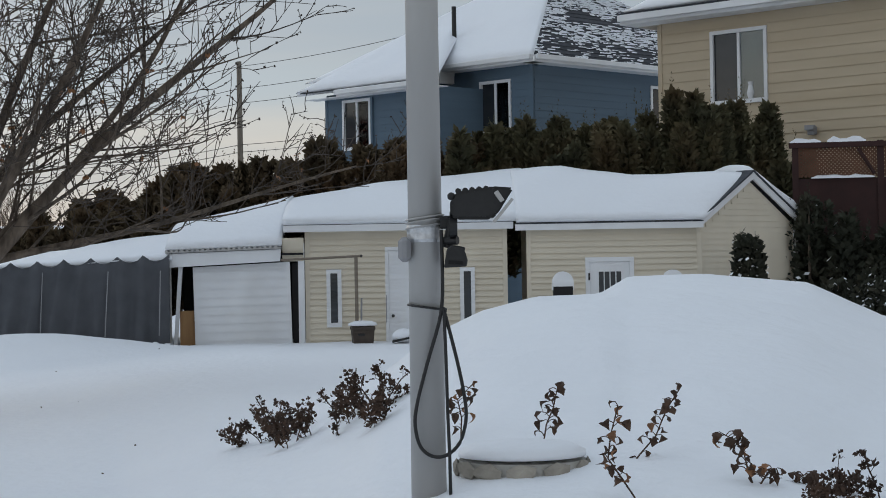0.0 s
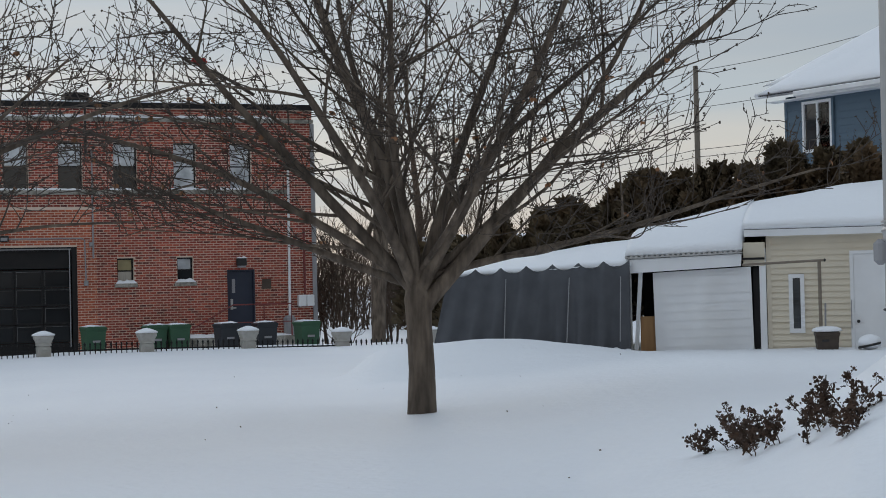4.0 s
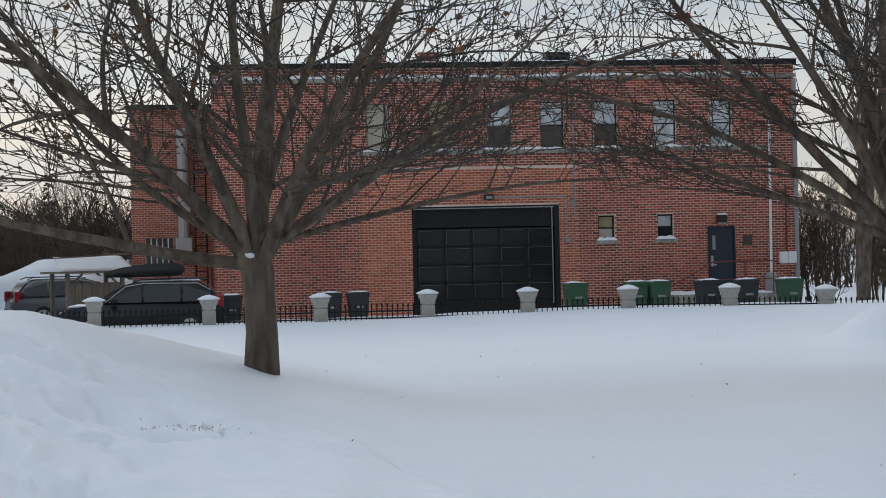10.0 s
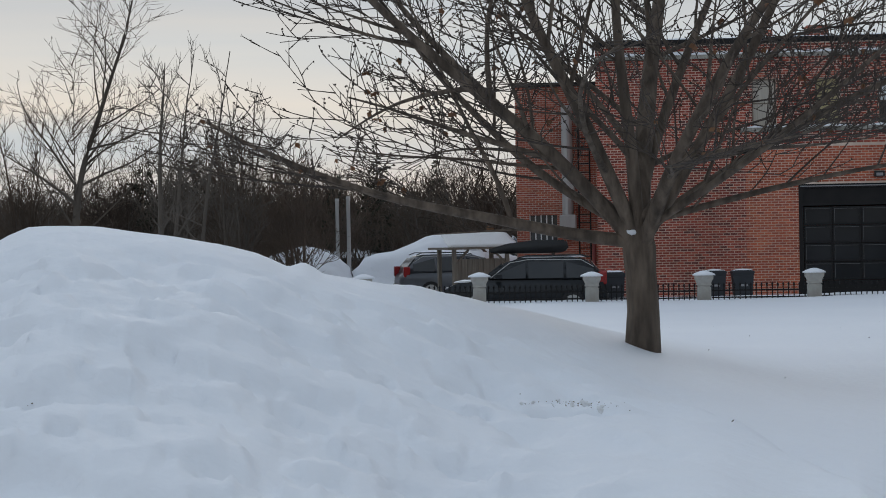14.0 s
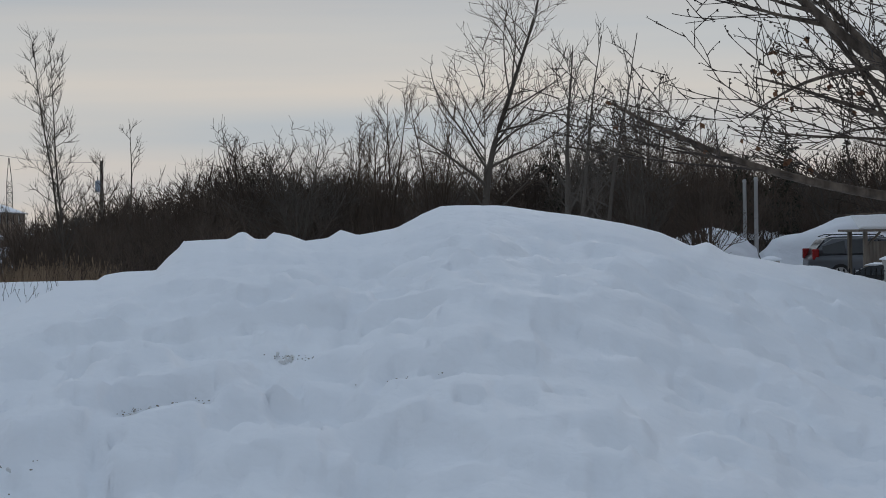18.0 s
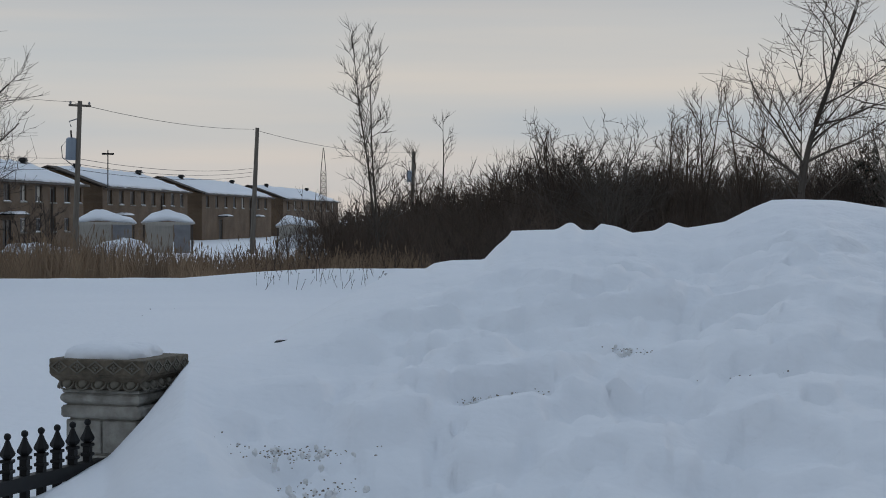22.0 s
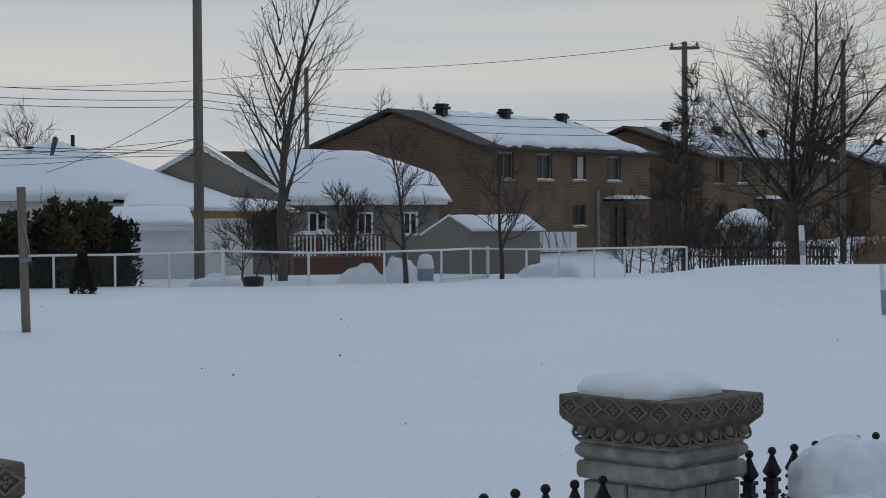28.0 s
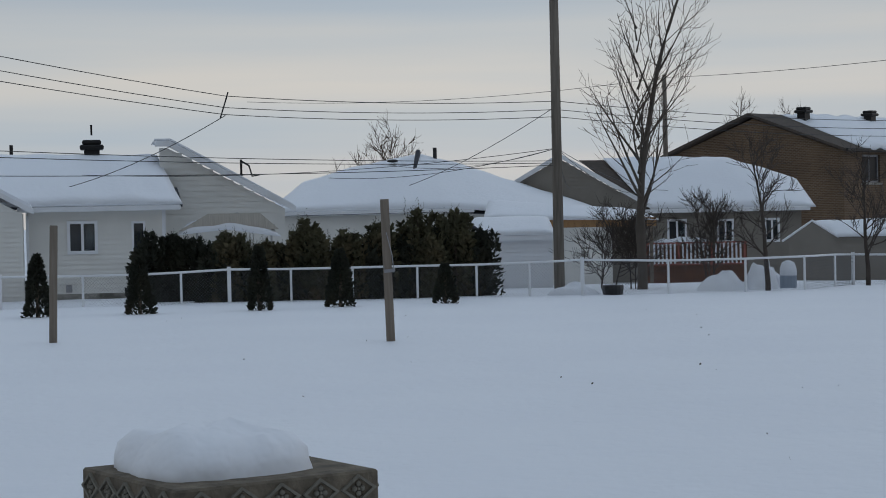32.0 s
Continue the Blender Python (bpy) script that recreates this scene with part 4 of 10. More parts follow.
def brick_hall():
    rng = random.Random(3)
    h = thing("brick_hall", HALL, "two-storey red brick hall with flat snowy roof", "building")
    ups = [(-6.02, -5.28), (-4.10, -3.36), (-2.20, -1.42), (-0.52, 0.24), (1.20, 1.96), (3.12, 3.86), (4.96, 5.68)]
    uz0, uz1 = 4.86, 6.36
    lows = [(1.27, 1.80), (3.18, 3.70)]
    lz0, lz1 = 1.93, 2.72
    gar, door = (-4.66, 0.02, -1.0, 3.10), (4.80, 5.72, 0.20, 2.30)
    holes = [(a, b, uz0, uz1) for a, b in ups] + [(a, b, lz0, lz1) for a, b in lows] + [gar, door]
    # the front wall: older red brick, and the repaired orange-red field round the vehicle door
    part("front_wall", fresh(pierced_wall, -10.8, 7.74, -1.0, 7.45, 0.0, 0.35, holes), MORTAR, h)
    patch = (-6.25, 0.62, -1.0, 4.32)
    lay_bricks(h, -10.8, 7.74, -0.55, 7.44, 0.0, holes + [patch], REDPIECE, (1.0, 4.7, 0.55, 2.0))
    lay_bricks(h, -6.25, 0.62, -0.55, 4.32, 0.0, [gar], ORANGEPIECE)
    part("side_wall", fresh(box, -10.8, -10.45, 0.35, 14, -1.0, 7.45), BRICK, h)
    part("side_wall", fresh(box, 7.39, 7.74, 0.35, 14, -1.0, 7.45), BRICK, h)
    part("back_wall", fresh(box, -10.45, 7.39, 13.65, 14, -1.0, 7.45), BRICK, h)
    roof = part("roof", fresh(box, -10.45, 7.39, 0.35, 13.65, 6.9, 7.1), SHINGLE, h)
    part("roof_snow", fresh(snow_strip, -10.4, 7.35, 0.4, 13.6, 7.1, 0.3, rng, 0.6), SNOW, roof)
    part("floor_slab", fresh(box, -10.45, 7.39, 0.35, 13.65, 3.6, 3.8), CONCRETE, h)
    part("coping", fresh(box, -10.88, 7.82, -0.10, 0.45, 7.45, 7.62), BLACKPAINT, h, "dark metal parapet coping")
    part("coping_snow", fresh(snow_strip, -10.85, 7.8, -0.04, 0.42, 7.62, 0.05, rng), SNOW, h)
    band = part("cornice", fresh(box, -10.83, 7.77, -0.09, 0.0, 7.02, 7.14), CONCRETE, h, "grey stone cornice band")
    for a, b in ((-10.7, -6.2), (-5.9, -1.6), (-1.4, 2.8), (3.0, 6.6)):
        part("ledge_snow", fresh(snow_strip, a, b, -0.085, 0.0, 7.14, 0.09, rng), SNOW, band)
    sill = part("sill_course", fresh(box, -6.4, 6.9, -0.08, 0.0, 4.72, 4.86), CONCRETE, h, "grey stone sill course")
    for a, b in ((-6.3, -3.0), (-2.9, 0.3), (1.0, 2.0), (2.9, 4.2), (4.5, 5.9)):
        part("ledge_snow", fresh(snow_strip, a, b, -0.075, 0.0, 4.86, 0.07, rng), SNOW, sill)
    for i, (a, b) in enumerate(ups):
        panes = ([CURTAIN, CURTAIN], [BLIND, BLIND], [REFLECTBLIND, DARKGLASS], [REFLECTBLIND, DARKGLASS], [REFLECTBLIND, DARKGLASS], [REFLECTBLIND, REFLECTBLIND], [REFLECTBLIND, REFLECTBLIND])[i]
        w = sash_window(h, a, b, uz0, uz1, 0.16, STAKEWOOD if i < 3 else BLACKPAINT, panes, fw=0.045, label="tall sash window with drawn blind")
        part("lintel", fresh(box, a - 0.12, b + 0.12, -0.016, 0.0, uz1, uz1 + 0.14), BRICK, w)
        if i == 2:
            for k in range(3):
                part("shelf", fresh(box, a + 0.05, b - 0.05, 0.20, 0.4, 4.98 + 0.2 * k, 5.02 + 0.2 * k), WHITEPAINT, w)
            part("bulb", fresh(lambda q: bmesh.ops.create_icosphere(q, subdivisions=2, radius=0.05, matrix=Matrix.Translation((a + 0.42, 0.5, 5.62)))), ORANGELAMP, w, "lit bulb")
    for a, b in lows:
        w = sash_window(h, a, b, lz0, lz1, 0.16, BLACKPAINT, [BLIND, CURTAIN] if a < 2 else [REFLECTBLIND, DARKGLASS], fw=0.05, label="small sash window with stone sill")
        s = part("sill", fresh(box, a - 0.10, b + 0.10, -0.07, 0.16, lz0 - 0.12, lz0, 0.01), CONCRETE, w)
        part("sill_snow", fresh(snow_strip, a - 0.05, b + 0.06, -0.06, 0.14, lz0, 0.11, rng, 0.07), SNOW, w)
    # the vehicle door
    g = part("vehicle_door", fresh(lambda b: prism(b, [(-4.66, -1), (-4.52, -1), (-4.52, 2.98), (-0.14, 2.98), (-0.14, -1), (0.02, -1), (0.02, 3.10), (-4.66, 3.10)], 0.02, 0.14)), BLACKPAINT, h, "black sectional vehicle door with glazed panels")
    part("header_panel", fresh(box, -4.52, -0.14, 0.10, 0.16, 2.44, 2.98), BLACKPAINT, g)
    part("white_trim", fresh(lambda b: [box(b, -4.6, -0.16, 0.0, 0.02, 3.02, 3.05), box(b, -0.23, -0.20, 0.0, 0.02, 0.0, 3.02)]), GREYPLASTIC, g)
    cols, rows = 5, 4
    for r in range(rows):
        z1 = 2.40 - r * 0.565
        for c in range(cols):
            xa = -4.50 + c * 0.868
            part("panel_frame", fresh(lambda b: [box(b, xa, xa + 0.06, 0.10, 0.15, z1 - 0.555, z1), box(b, xa + 0.80, xa + 0.86, 0.10, 0.15, z1 - 0.555, z1),
                                                  box(b, xa + 0.06, xa + 0.80, 0.10, 0.15, z1 - 0.06, z1), box(b, xa + 0.06, xa + 0.80, 0.10, 0.15, z1 - 0.555, z1 - 0.495)]), BLACKPAINT, g)
            part("panel_glass", fresh(box, xa + 0.06, xa + 0.80, 0.12, 0.13, z1 - 0.495, z1 - 0.06), DOORGLASS, g)
            part("bead", fresh(lambda b: [box(b, xa + 0.055, xa + 0.805, 0.094, 0.1, z1 - 0.066, z1 - 0.056), box(b, xa + 0.055, xa + 0.065, 0.094, 0.1, z1 - 0.495, z1 - 0.066)]), BEAD, g)
    part("bottom_panel", fresh(box, -4.52, -0.14, 0.10, 0.16, -1.0, 0.14), BLACKPAINT, g)
    # flood lamps, conduits, boxes
    lamp = part("wall_lamp", fresh(box, -2.38, -2.08, -0.20, -0.006, 3.28, 3.46, 0.02), BLACKPLASTIC, h, "black wall flood lamp")
    part("lens", fresh(box, -2.33, -2.13, -0.21, -0.2, 3.31, 3.40), GREYPLASTIC, lamp)
    part("conduit", fresh(tube, [(-2.1, -0.03, 3.36), (0.16, -0.03, 3.36), (0.26, -0.03, 3.30), (0.28, -0.03, 2.02)], 0.022), GREYPLASTIC, h)
    part("switch_box", fresh(box, 0.21, 0.35, -0.08, -0.006, 1.88, 2.04, 0.01), GREYPLASTIC, h)
    part("conduit", fresh(tube, [(0.52, -0.04, 6.1), (0.52, -0.04, 2.72)], 0.028), GREYPLASTIC, h)
    part("junction_box", fresh(box, 0.40, 0.50, -0.08, 0, 3.10, 3.24, 0.01), GREYPLASTIC, h)
    part("conduit", fresh(tube, [(0.34, -0.05, 7.5), (0.34, -0.05, 6.0), (0.50, -0.05, 5.9)], 0.03), BLACKPLASTIC, h)
    part("downpipe", fresh(tube, [(6.89, -0.06, 5.9), (6.85, -0.06, 0.7)], 0.045, 8), WHITEPAINT, h, "white downpipe")
    part("meter", fresh(box, 6.62, 7.00, -0.28, 0, 0.08, 0.78, 0.08), GREYPLASTIC, h)
    part("corner_post", fresh(box, 7.66, 7.80, -0.05, 0.03, -1.0, 7.0), GREYPLASTIC, h)
    for k in (7.25, 7.52):
        bx = part("meter_box", fresh(box, k - 0.13, k + 0.13, -0.22, 0, 1.06, 1.44, 0.03), WHITEPAINT, h)
    part("service_pipe", fresh(tube, [(7.38, -0.05, 3.6), (7.38, -0.05, 1.4)], 0.04), REDPIPE, h)
    part("plaque", fresh(box, 5.95, 6.25, -0.03, 0, 1.66, 1.98), BROWNSHINGLE, h, "dull metal wall plaque")
    # entrance
    d = part("entrance_door", fresh(box, 4.85, 5.67, 0.10, 0.15, 0.22, 2.25, 0.008), NAVYPAINT, h, "dark navy steel entrance door")
    part("door_frame", fresh(lambda b: [box(b, 4.80, 4.85, 0.02, 0.16, 0.2, 2.3), box(b, 5.67, 5.72, 0.02, 0.16, 0.2, 2.3), box(b, 4.85, 5.67, 0.02, 0.16, 2.25, 2.3)]), NAVYPAINT, d)
    part("glass_slot", fresh(box, 4.98, 5.08, 0.09, 0.10, 1.55, 2.0), GREYPLASTIC, d)
    part("push_plate", fresh(box, 4.92, 5.0, 0.085, 0.10, 1.02, 1.36), GALV, d)
    part("lever", fresh(box, 4.95, 5.10, 0.05, 0.085, 1.05, 1.09), GALV, d)
    l2 = part("door_lamp", fresh(box, 5.10, 5.42, -0.18, 0, 2.42, 2.66, 0.03), BLACKPLASTIC, h, "door lamp with snow cap")
    part("lens", fresh(box, 5.13, 5.39, -0.16, -0.02, 2.36, 2.42), GREYPLASTIC, l2)
    part("lamp_snow", fresh(snow_strip, 5.08, 5.44, -0.18, 0.0, 2.66, 0.05, rng, 0.06), SNOW, l2)
    st = part("landing", fresh(box, 3.0, 6.6, -1.5, 0.0, -1.0, 0.18, 0.01), CONCRETE, h, "concrete landing with steps")
    for k in range(3):
        part("step", fresh(box, 2.0 + k * 0.33, 3.0, -1.5, -0.05, -1.0, -0.35 + 0.17 * k), CONCRETE, st)
    part("landing_snow", fresh(snow_strip, 2.3, 6.5, -1.4, -0.1, 0.18, 0.1, rng, 0.2), SNOW, st)
    rail = part("stair_rail", fresh(lambda b: [tube(b, [(3.2, -1.4, -0.4), (3.2, -1.4, 0.42), (4.6, -1.4, 1.18), (6.5, -1.4, 1.18), (6.5, -1.4, 0.1)], 0.025), tube(b, [(5.6, -1.4, 1.18), (5.6, -1.4, 0.1)], 0.022), tube(b, [(4.6, -1.4, 0.62), (6.5, -1.4, 0.62)], 0.018)]), REDPIPE, st)
    # roof furniture
    part("roof_vent", fresh(box, -0.05, 0.72, 1.2, 1.9, 7.1, 8.05, 0.03), BLACKPAINT, h)
    part("chimney", fresh(box, -5.6, -5.0, 4, 4.6, 7.1, 8.3), BRICK, h)
    part("chimney", fresh(box, -3.9, -3.2, 4, 4.7, 7.1, 8.4), BRICK, h)
    part("mast_wire", fresh(lambda b: [cyl(b, (3.0, 2, 7.1), (3.0, 2, 9.6), 0.02, n=6), cyl(b, (2.7, 2, 9.2), (3.3, 2, 9.2), 0.012, n=6)]), BLACKIRON, h)
    # the rear wing on the other flank, with flues and pipes
    w = part("rear_wing", fresh(pierced_wall, -13.75, -10.8, -1.0, 7.0, 9.0, 9.35, [(-13.3, -12.3, 1.2, 2.4)]), BRICK, h, "rear brick wing with barred window")
    part("wing_side", fresh(box, -13.75, -13.4, 9.35, 20, -1, 7.0), BRICK, w)
    part("wing_roof", fresh(box, -13.85, -10.8, 8.9, 20, 7.0, 7.15), BLACKPAINT, w)
    part("wing_snow", fresh(snow_strip, -13.755, -10.9, 8.95, 19, 7.15, 0.12, rng, 0.4), SNOW, w)
    part("window_frame", fresh(lambda b: [box(b, -13.3 + 0.2 * k, -13.26 + 0.2 * k, 9.1, 9.16, 1.2, 2.4) for k in range(5)]), WHITEPAINT, w)
    part("pane", fresh(box, -13.3, -12.3, 9.17, 9.19, 1.2, 2.4), DARKGLASS, w)
    part("flue", fresh(lambda b: [cyl(b, (-11.9, 8.7, 1.9), (-11.9, 8.7, 6.3), 0.2, n=12), box(b, -12.2, -11.6, 8.45, 8.95, 1.6, 2.4, 0.04), box(b, -12.15, -11.65, 8.45, 8.95, 3.2, 3.5, 0.03)]), GALV, w, "galvanised flue with joints")
    part("fire_ladder", fresh(lambda b: [tube(b, [(-11.5, 8.5, -0.5), (-11.5, 8.5, 6.6)], 0.03), tube(b, [(-11.1, 8.5, -0.5), (-11.1, 8.5, 6.6)], 0.03)] + [tube(b, [(-11.5, 8.5, k * 0.3), (-11.1, 8.5, k * 0.3)], 0.02) for k in range(22)]), BLACKIRON, w)
    part("standpipe", fresh(tube, [(-10.95, 3.5, 1.4), (-10.95, 3.5, -0.5)], 0.06, 8), REDPIPE, h)
    part("standpipe", fresh(tube, [(-10.95, 5.5, 1.7), (-10.95, 5.5, -0.5)], 0.05, 8), REDPIPE, h)
    return h


BEAD = mat("panel_bead", (0.17, 0.17, 0.175), 0.4, dark=(0.11, 0.11, 0.11), scale=3)
brick_hall()

# ---- lamp mast with flood lamp, plants and planter in the garden snow ----
def smooth_line(pts, n=4):
    """A soft line through the points."""
    pts = [Vector(p) for p in pts]
    out = []
    for i in range(len(pts) - 1):
        p0, p1, p2, p3 = pts[max(i - 1, 0)], pts[i], pts[i + 1], pts[min(i + 2, len(pts) - 1)]
        for k in range(n):
            u = k / n
            out.append(0.5 * (2 * p1 + (p2 - p0) * u + (2 * p0 - 5 * p1 + 4 * p2 - p3) * u * u + (3 * p1 - p0 - 3 * p2 + p3) * u ** 3))
    return out + [pts[-1]]


def lamp_mast():
    z0 = on_ground(-0.06, 8.5) - 0.3
    m = thing("lamp_mast", pose(-0.078, 8.5, 0, 0, 0.05, 0), "grey galvanised steel mast with strapped-on flood lamp", "lamp post")
    part("pole", fresh(lambda b: cyl(b, (0, 0, z0), (0, 0, 6.0), 0.083, 0.068, 28)), GALV, m, smooth=True)
    # tape wrap and little box
    part("tape", fresh(lambda b: lathe(b, [(0.083, 1.825), (0.086, 1.84), (0.084, 1.865), (0.087, 1.89), (0.082, 1.905)], 20)), FOIL, m, "crumpled silver tape")
    bx = part("sensor_box", fresh(box, -0.125, -0.065, -0.10, 0.0, 1.735, 1.85, 0.02), GREYPLASTIC, m)
    for z in (1.925, 1.94, 1.90):
        part("strap", fresh(lambda b: tube(b, [(0.088 * math.cos(a), 0.088 * math.sin(a), z + 0.012 * math.cos(a)) for a in [k * math.pi / 9 for k in range(19)]], 0.0045, 5)), GALV, m)
    clamp = part("clamp", fresh(lambda b: [box(b, 0.07, 0.13, -0.09, -0.02, 1.885, 1.945, 0.006), cyl(b, (0.115, -0.1, 1.90), (0.15, -0.1, 1.90), 0.062, 0.052, 18)]), BLACKPLASTIC, m)
    part("swivel", fresh(lambda b: [cyl(b, (0.10, -0.07, 1.80), (0.13, -0.09, 1.93), 0.022, n=10), cyl(b, (0.09, -0.08, 1.83), (0.15, -0.11, 1.83), 0.02, n=10)]), BLACKPLASTIC, m)

    def head(b):
        prism(b, [(0.0, -0.045), (0.03, -0.062), (0.185, -0.075), (0.215, -0.055), (0.30, 0.06), (0.205, 0.075), (0.03, 0.062), (0.005, 0.03)], -0.20, -0.06)
        bmesh.ops.bevel(b, geom=b.edges[:], offset=0.012, segments=2, affect="EDGES")
    flood = part("flood_lamp", fresh(head), BLACKPLASTIC, m, "black cast flood lamp tilted upward", at=pose(0.115, 0.02, 1.985, 0, -4, 0))
    for k in range(5):
        part("cooling_fin", fresh(lambda b: [cyl(b, (0.045 + 0.032 * k, -0.19, 0.066), (0.05 + 0.032 * k, -0.07, 0.068), 0.014, n=8)]), BLACKPLASTIC, flood)
    part("knob", fresh(lambda b: bmesh.ops.create_icosphere(b, subdivisions=2, radius=0.019, matrix=Matrix.Translation((0.012, -0.18, 0.045)))), BLACKPLASTIC, flood)
    part("clip", fresh(box, 0.20, 0.222, -0.215, -0.198, -0.01, 0.045, 0.003), GALV, flood, "bent bright metal clip", at=pose(0, 0, 0, 0, -30, 0) @ pose(0.0, 0, -0.11))
    part("visor", fresh(lambda b: prism(b, [(0.19, -0.085), (0.205, -0.09), (0.295, 0.005), (0.285, 0.015)], -0.20, -0.10)), GALV, flood)

    def motion_head(b):
        prism(b, [(0.0, 0.0), (0.105, 0.012), (0.108, 0.045), (0.088, 0.075), (0.095, 0.10), (0.03, 0.108), (0.008, 0.085)], -0.075, 0.015)
        bmesh.ops.bevel(b, geom=b.edges[:], offset=0.006, segments=1, affect="EDGES")
    sen = part("detector", fresh(motion_head), BLACKPLASTIC, m, "black boxy detector under the lamp", at=pose(0.085, -0.06, 1.705, 0, 4, 0))
    part("detector_slot", fresh(box, 0.02, 0.085, -0.079, -0.074, 0.02, 0.035), BLACKIRON, sen)
    # hanging cable: a loop tied with a black band
    zt = 1.51
    loop = [(0.075, -0.10, 1.88), (0.078, -0.10, 1.7), (0.075, -0.1, 1.55), (0.055, -0.1, 1.44), (0.0, -0.1, 1.26), (-0.048, -0.1, 1.08), (-0.058, -0.1, 0.98), (-0.035, -0.1, 0.885), (0.02, -0.1, 0.84), (0.085, -0.1, 0.845),
            (0.145, -0.1, 0.90), (0.175, -0.1, 1.0), (0.172, -0.1, 1.10), (0.145, -0.1, 1.25), (0.11, -0.1, 1.40), (0.085, -0.1, 1.50)]
    part("cable_loop", fresh(tube, smooth_line(loop), 0.0085, 8), BLACKPLASTIC, m, "black cable hanging in a loop", True)
    part("cable_tail", fresh(tube, [(0.082, -0.11, 1.51), (0.088, -0.11, 1.3), (0.092, -0.11, 1.05), (0.098, -0.11, 0.85), (0.1, -0.11, 0.66)], 0.008, 8), BLACKPLASTIC, m, "", True)
    part("cable_tie", fresh(lambda b: tube(b, [(0.085 * math.cos(a), 0.085 * math.sin(a) - 0.004, zt + 0.014 - 0.012 * math.cos(a)) for a in [k * math.pi / 9 for k in range(19)]], 0.006, 5)), BLACKPLASTIC, m)
    part("knot", fresh(lambda b: bmesh.ops.create_icosphere(b, subdivisions=1, radius=0.017, matrix=Matrix.Translation((0.082, -0.10, zt)))), BLACKPLASTIC, m)
    return m


FOIL = mat("silver_tape", (0.70, 0.72, 0.74), 0.3, 0.6, dark=(0.45, 0.46, 0.48), scale=40, bump=0.006, bump_scale=30)
lamp_mast()


def stone_ring():
    """A round planter of mortared field stones, mostly under snow."""
    rng = random.Random(4)
    c = Vector((0.37, 8.80, 0))
    z = on_ground(0.37, 8.5)
    t = thing("stone_planter", Matrix.Translation(c), "low round planter of field stones capped with snow", "planter")
    R, top = 0.315, z + 0.075
    part("core", fresh(lambda b: lathe(b, [(R - 0.008, z - 0.35), (R - 0.008, top - 0.012)], 24)), PALESTONE, t)
    for row in range(3):
        n = 12
        for k in range(n):
            a = 6.2832 * (k + 0.5 * (row % 2) + rng.uniform(-0.15, 0.15)) / n
            b = bmesh.new()
            bmesh.ops.create_icosphere(b, subdivisions=1, radius=1.0)
            for v in b.verts:
                v.co *= rng.uniform(0.85, 1.1)
                v.co = Vector((v.co.x * rng.uniform(0.078, 0.096), v.co.y * 0.022, v.co.z * rng.uniform(0.040, 0.050)))
            part("stone", b, ROCK, t, at=Matrix.Translation((R * math.cos(a), R * math.sin(a), top - 0.05 - 0.085 * row)) @ pose(0, 0, 0, 0, rng.uniform(-12, 12), math.degrees(a) + 90))
    cap = bmesh.new()
    lathe(cap, [(R - 0.005, top + 0.006), (R - 0.01, top + 0.03), (R - 0.07, top + 0.06), (R - 0.2, top + 0.075), (0.02, top + 0.08)], 24)
    part("snow_cap", cap, SNOW, t, "rounded snow cap", True)


stone_ring()


def leaf_mesh(size, rng):
    """One curled withered leaf hanging from its stalk."""
    b = bmesh.new()
    n = 5
    rows = []
    for i in range(n + 1):
        u = i / n
        w = size * 0.40 * math.sin(math.pi * min(1, u * 0.9 + 0.1)) * rng.uniform(0.5, 1.35)
        z = -size * u
        y = size * 0.34 * math.sin(u * 3.4)
        rows.append([b.verts.new((-w, y + w * 0.6, z + w * 0.15)), b.verts.new((0, y, z)), b.verts.new((w, y + w * rng.uniform(0.3, 0.8), z + w * 0.15))])
    for r, s in zip(rows, rows[1:]):
        for j in range(2):
            b.faces.new((r[j], r[j + 1], s[j + 1], s[j]))
    b.normal_update()
    bmesh.ops.solidify(b, geom=b.faces[:], thickness=0.0012)
    return b


def rose_stem(x, y, canes, seed, pale=0):
    """Canes: lists of points (right, up) in metres from the foot."""
    rng = random.Random(seed)
    z = on_ground(x, y)
    t = thing("rose_stem", pose(x, y, z, 0, 0, math.degrees(math.atan2(-x, y))), "thorny rose cane with curled brown leaves in snow", "shrub", "rose canes")
    for ci, cane in enumerate(canes):
        pts = [Vector((a, rng.uniform(-0.01, 0.01), c)) for a, c in cane]
        pts[0].z -= 0.06
        part("cane", fresh(tube, pts, [0.0046 - 0.0022 * i / len(pts) for i in range(len(pts))], 6), BROWNLEAF, t)
        L = len(pts) * 5 - 2
        for k in range(L):
            u = 0.22 + 0.78 * k / max(1, L - 1)
            p, d = along(pts, u)
            if rng.random() < 0.85:
                sgn = 1 if k % 2 else -1
                q = p + Vector((sgn * rng.uniform(0.02, 0.045), rng.uniform(-0.03, 0.03), rng.uniform(0.0, 0.03)))
                part("leaf_stalk", fresh(tube, [p, (p + q) / 2 + Vector((0, 0, 0.008)), q], 0.0022, 4), BROWNLEAF, t)
                ora = rng.random() < pale
                part("leaf", leaf_mesh(rng.uniform(0.03, 0.062), rng), DRYLEAF if ora else BROWNLEAF, t, "pale orange withered leaf" if ora else "", at=Matrix.Translation(q) @ pose(0, 0, 0, rng.uniform(-35, 35), rng.uniform(-35, 35), rng.uniform(0, 360)))
            if rng.random() < 0.5:
                part("thorn", fresh(lambda b: cyl(b, p, p + Vector((rng.choice((-1, 1)) * 0.012, 0, 0.004)), 0.003, 0.0004, 5)), BROWNLEAF, t)


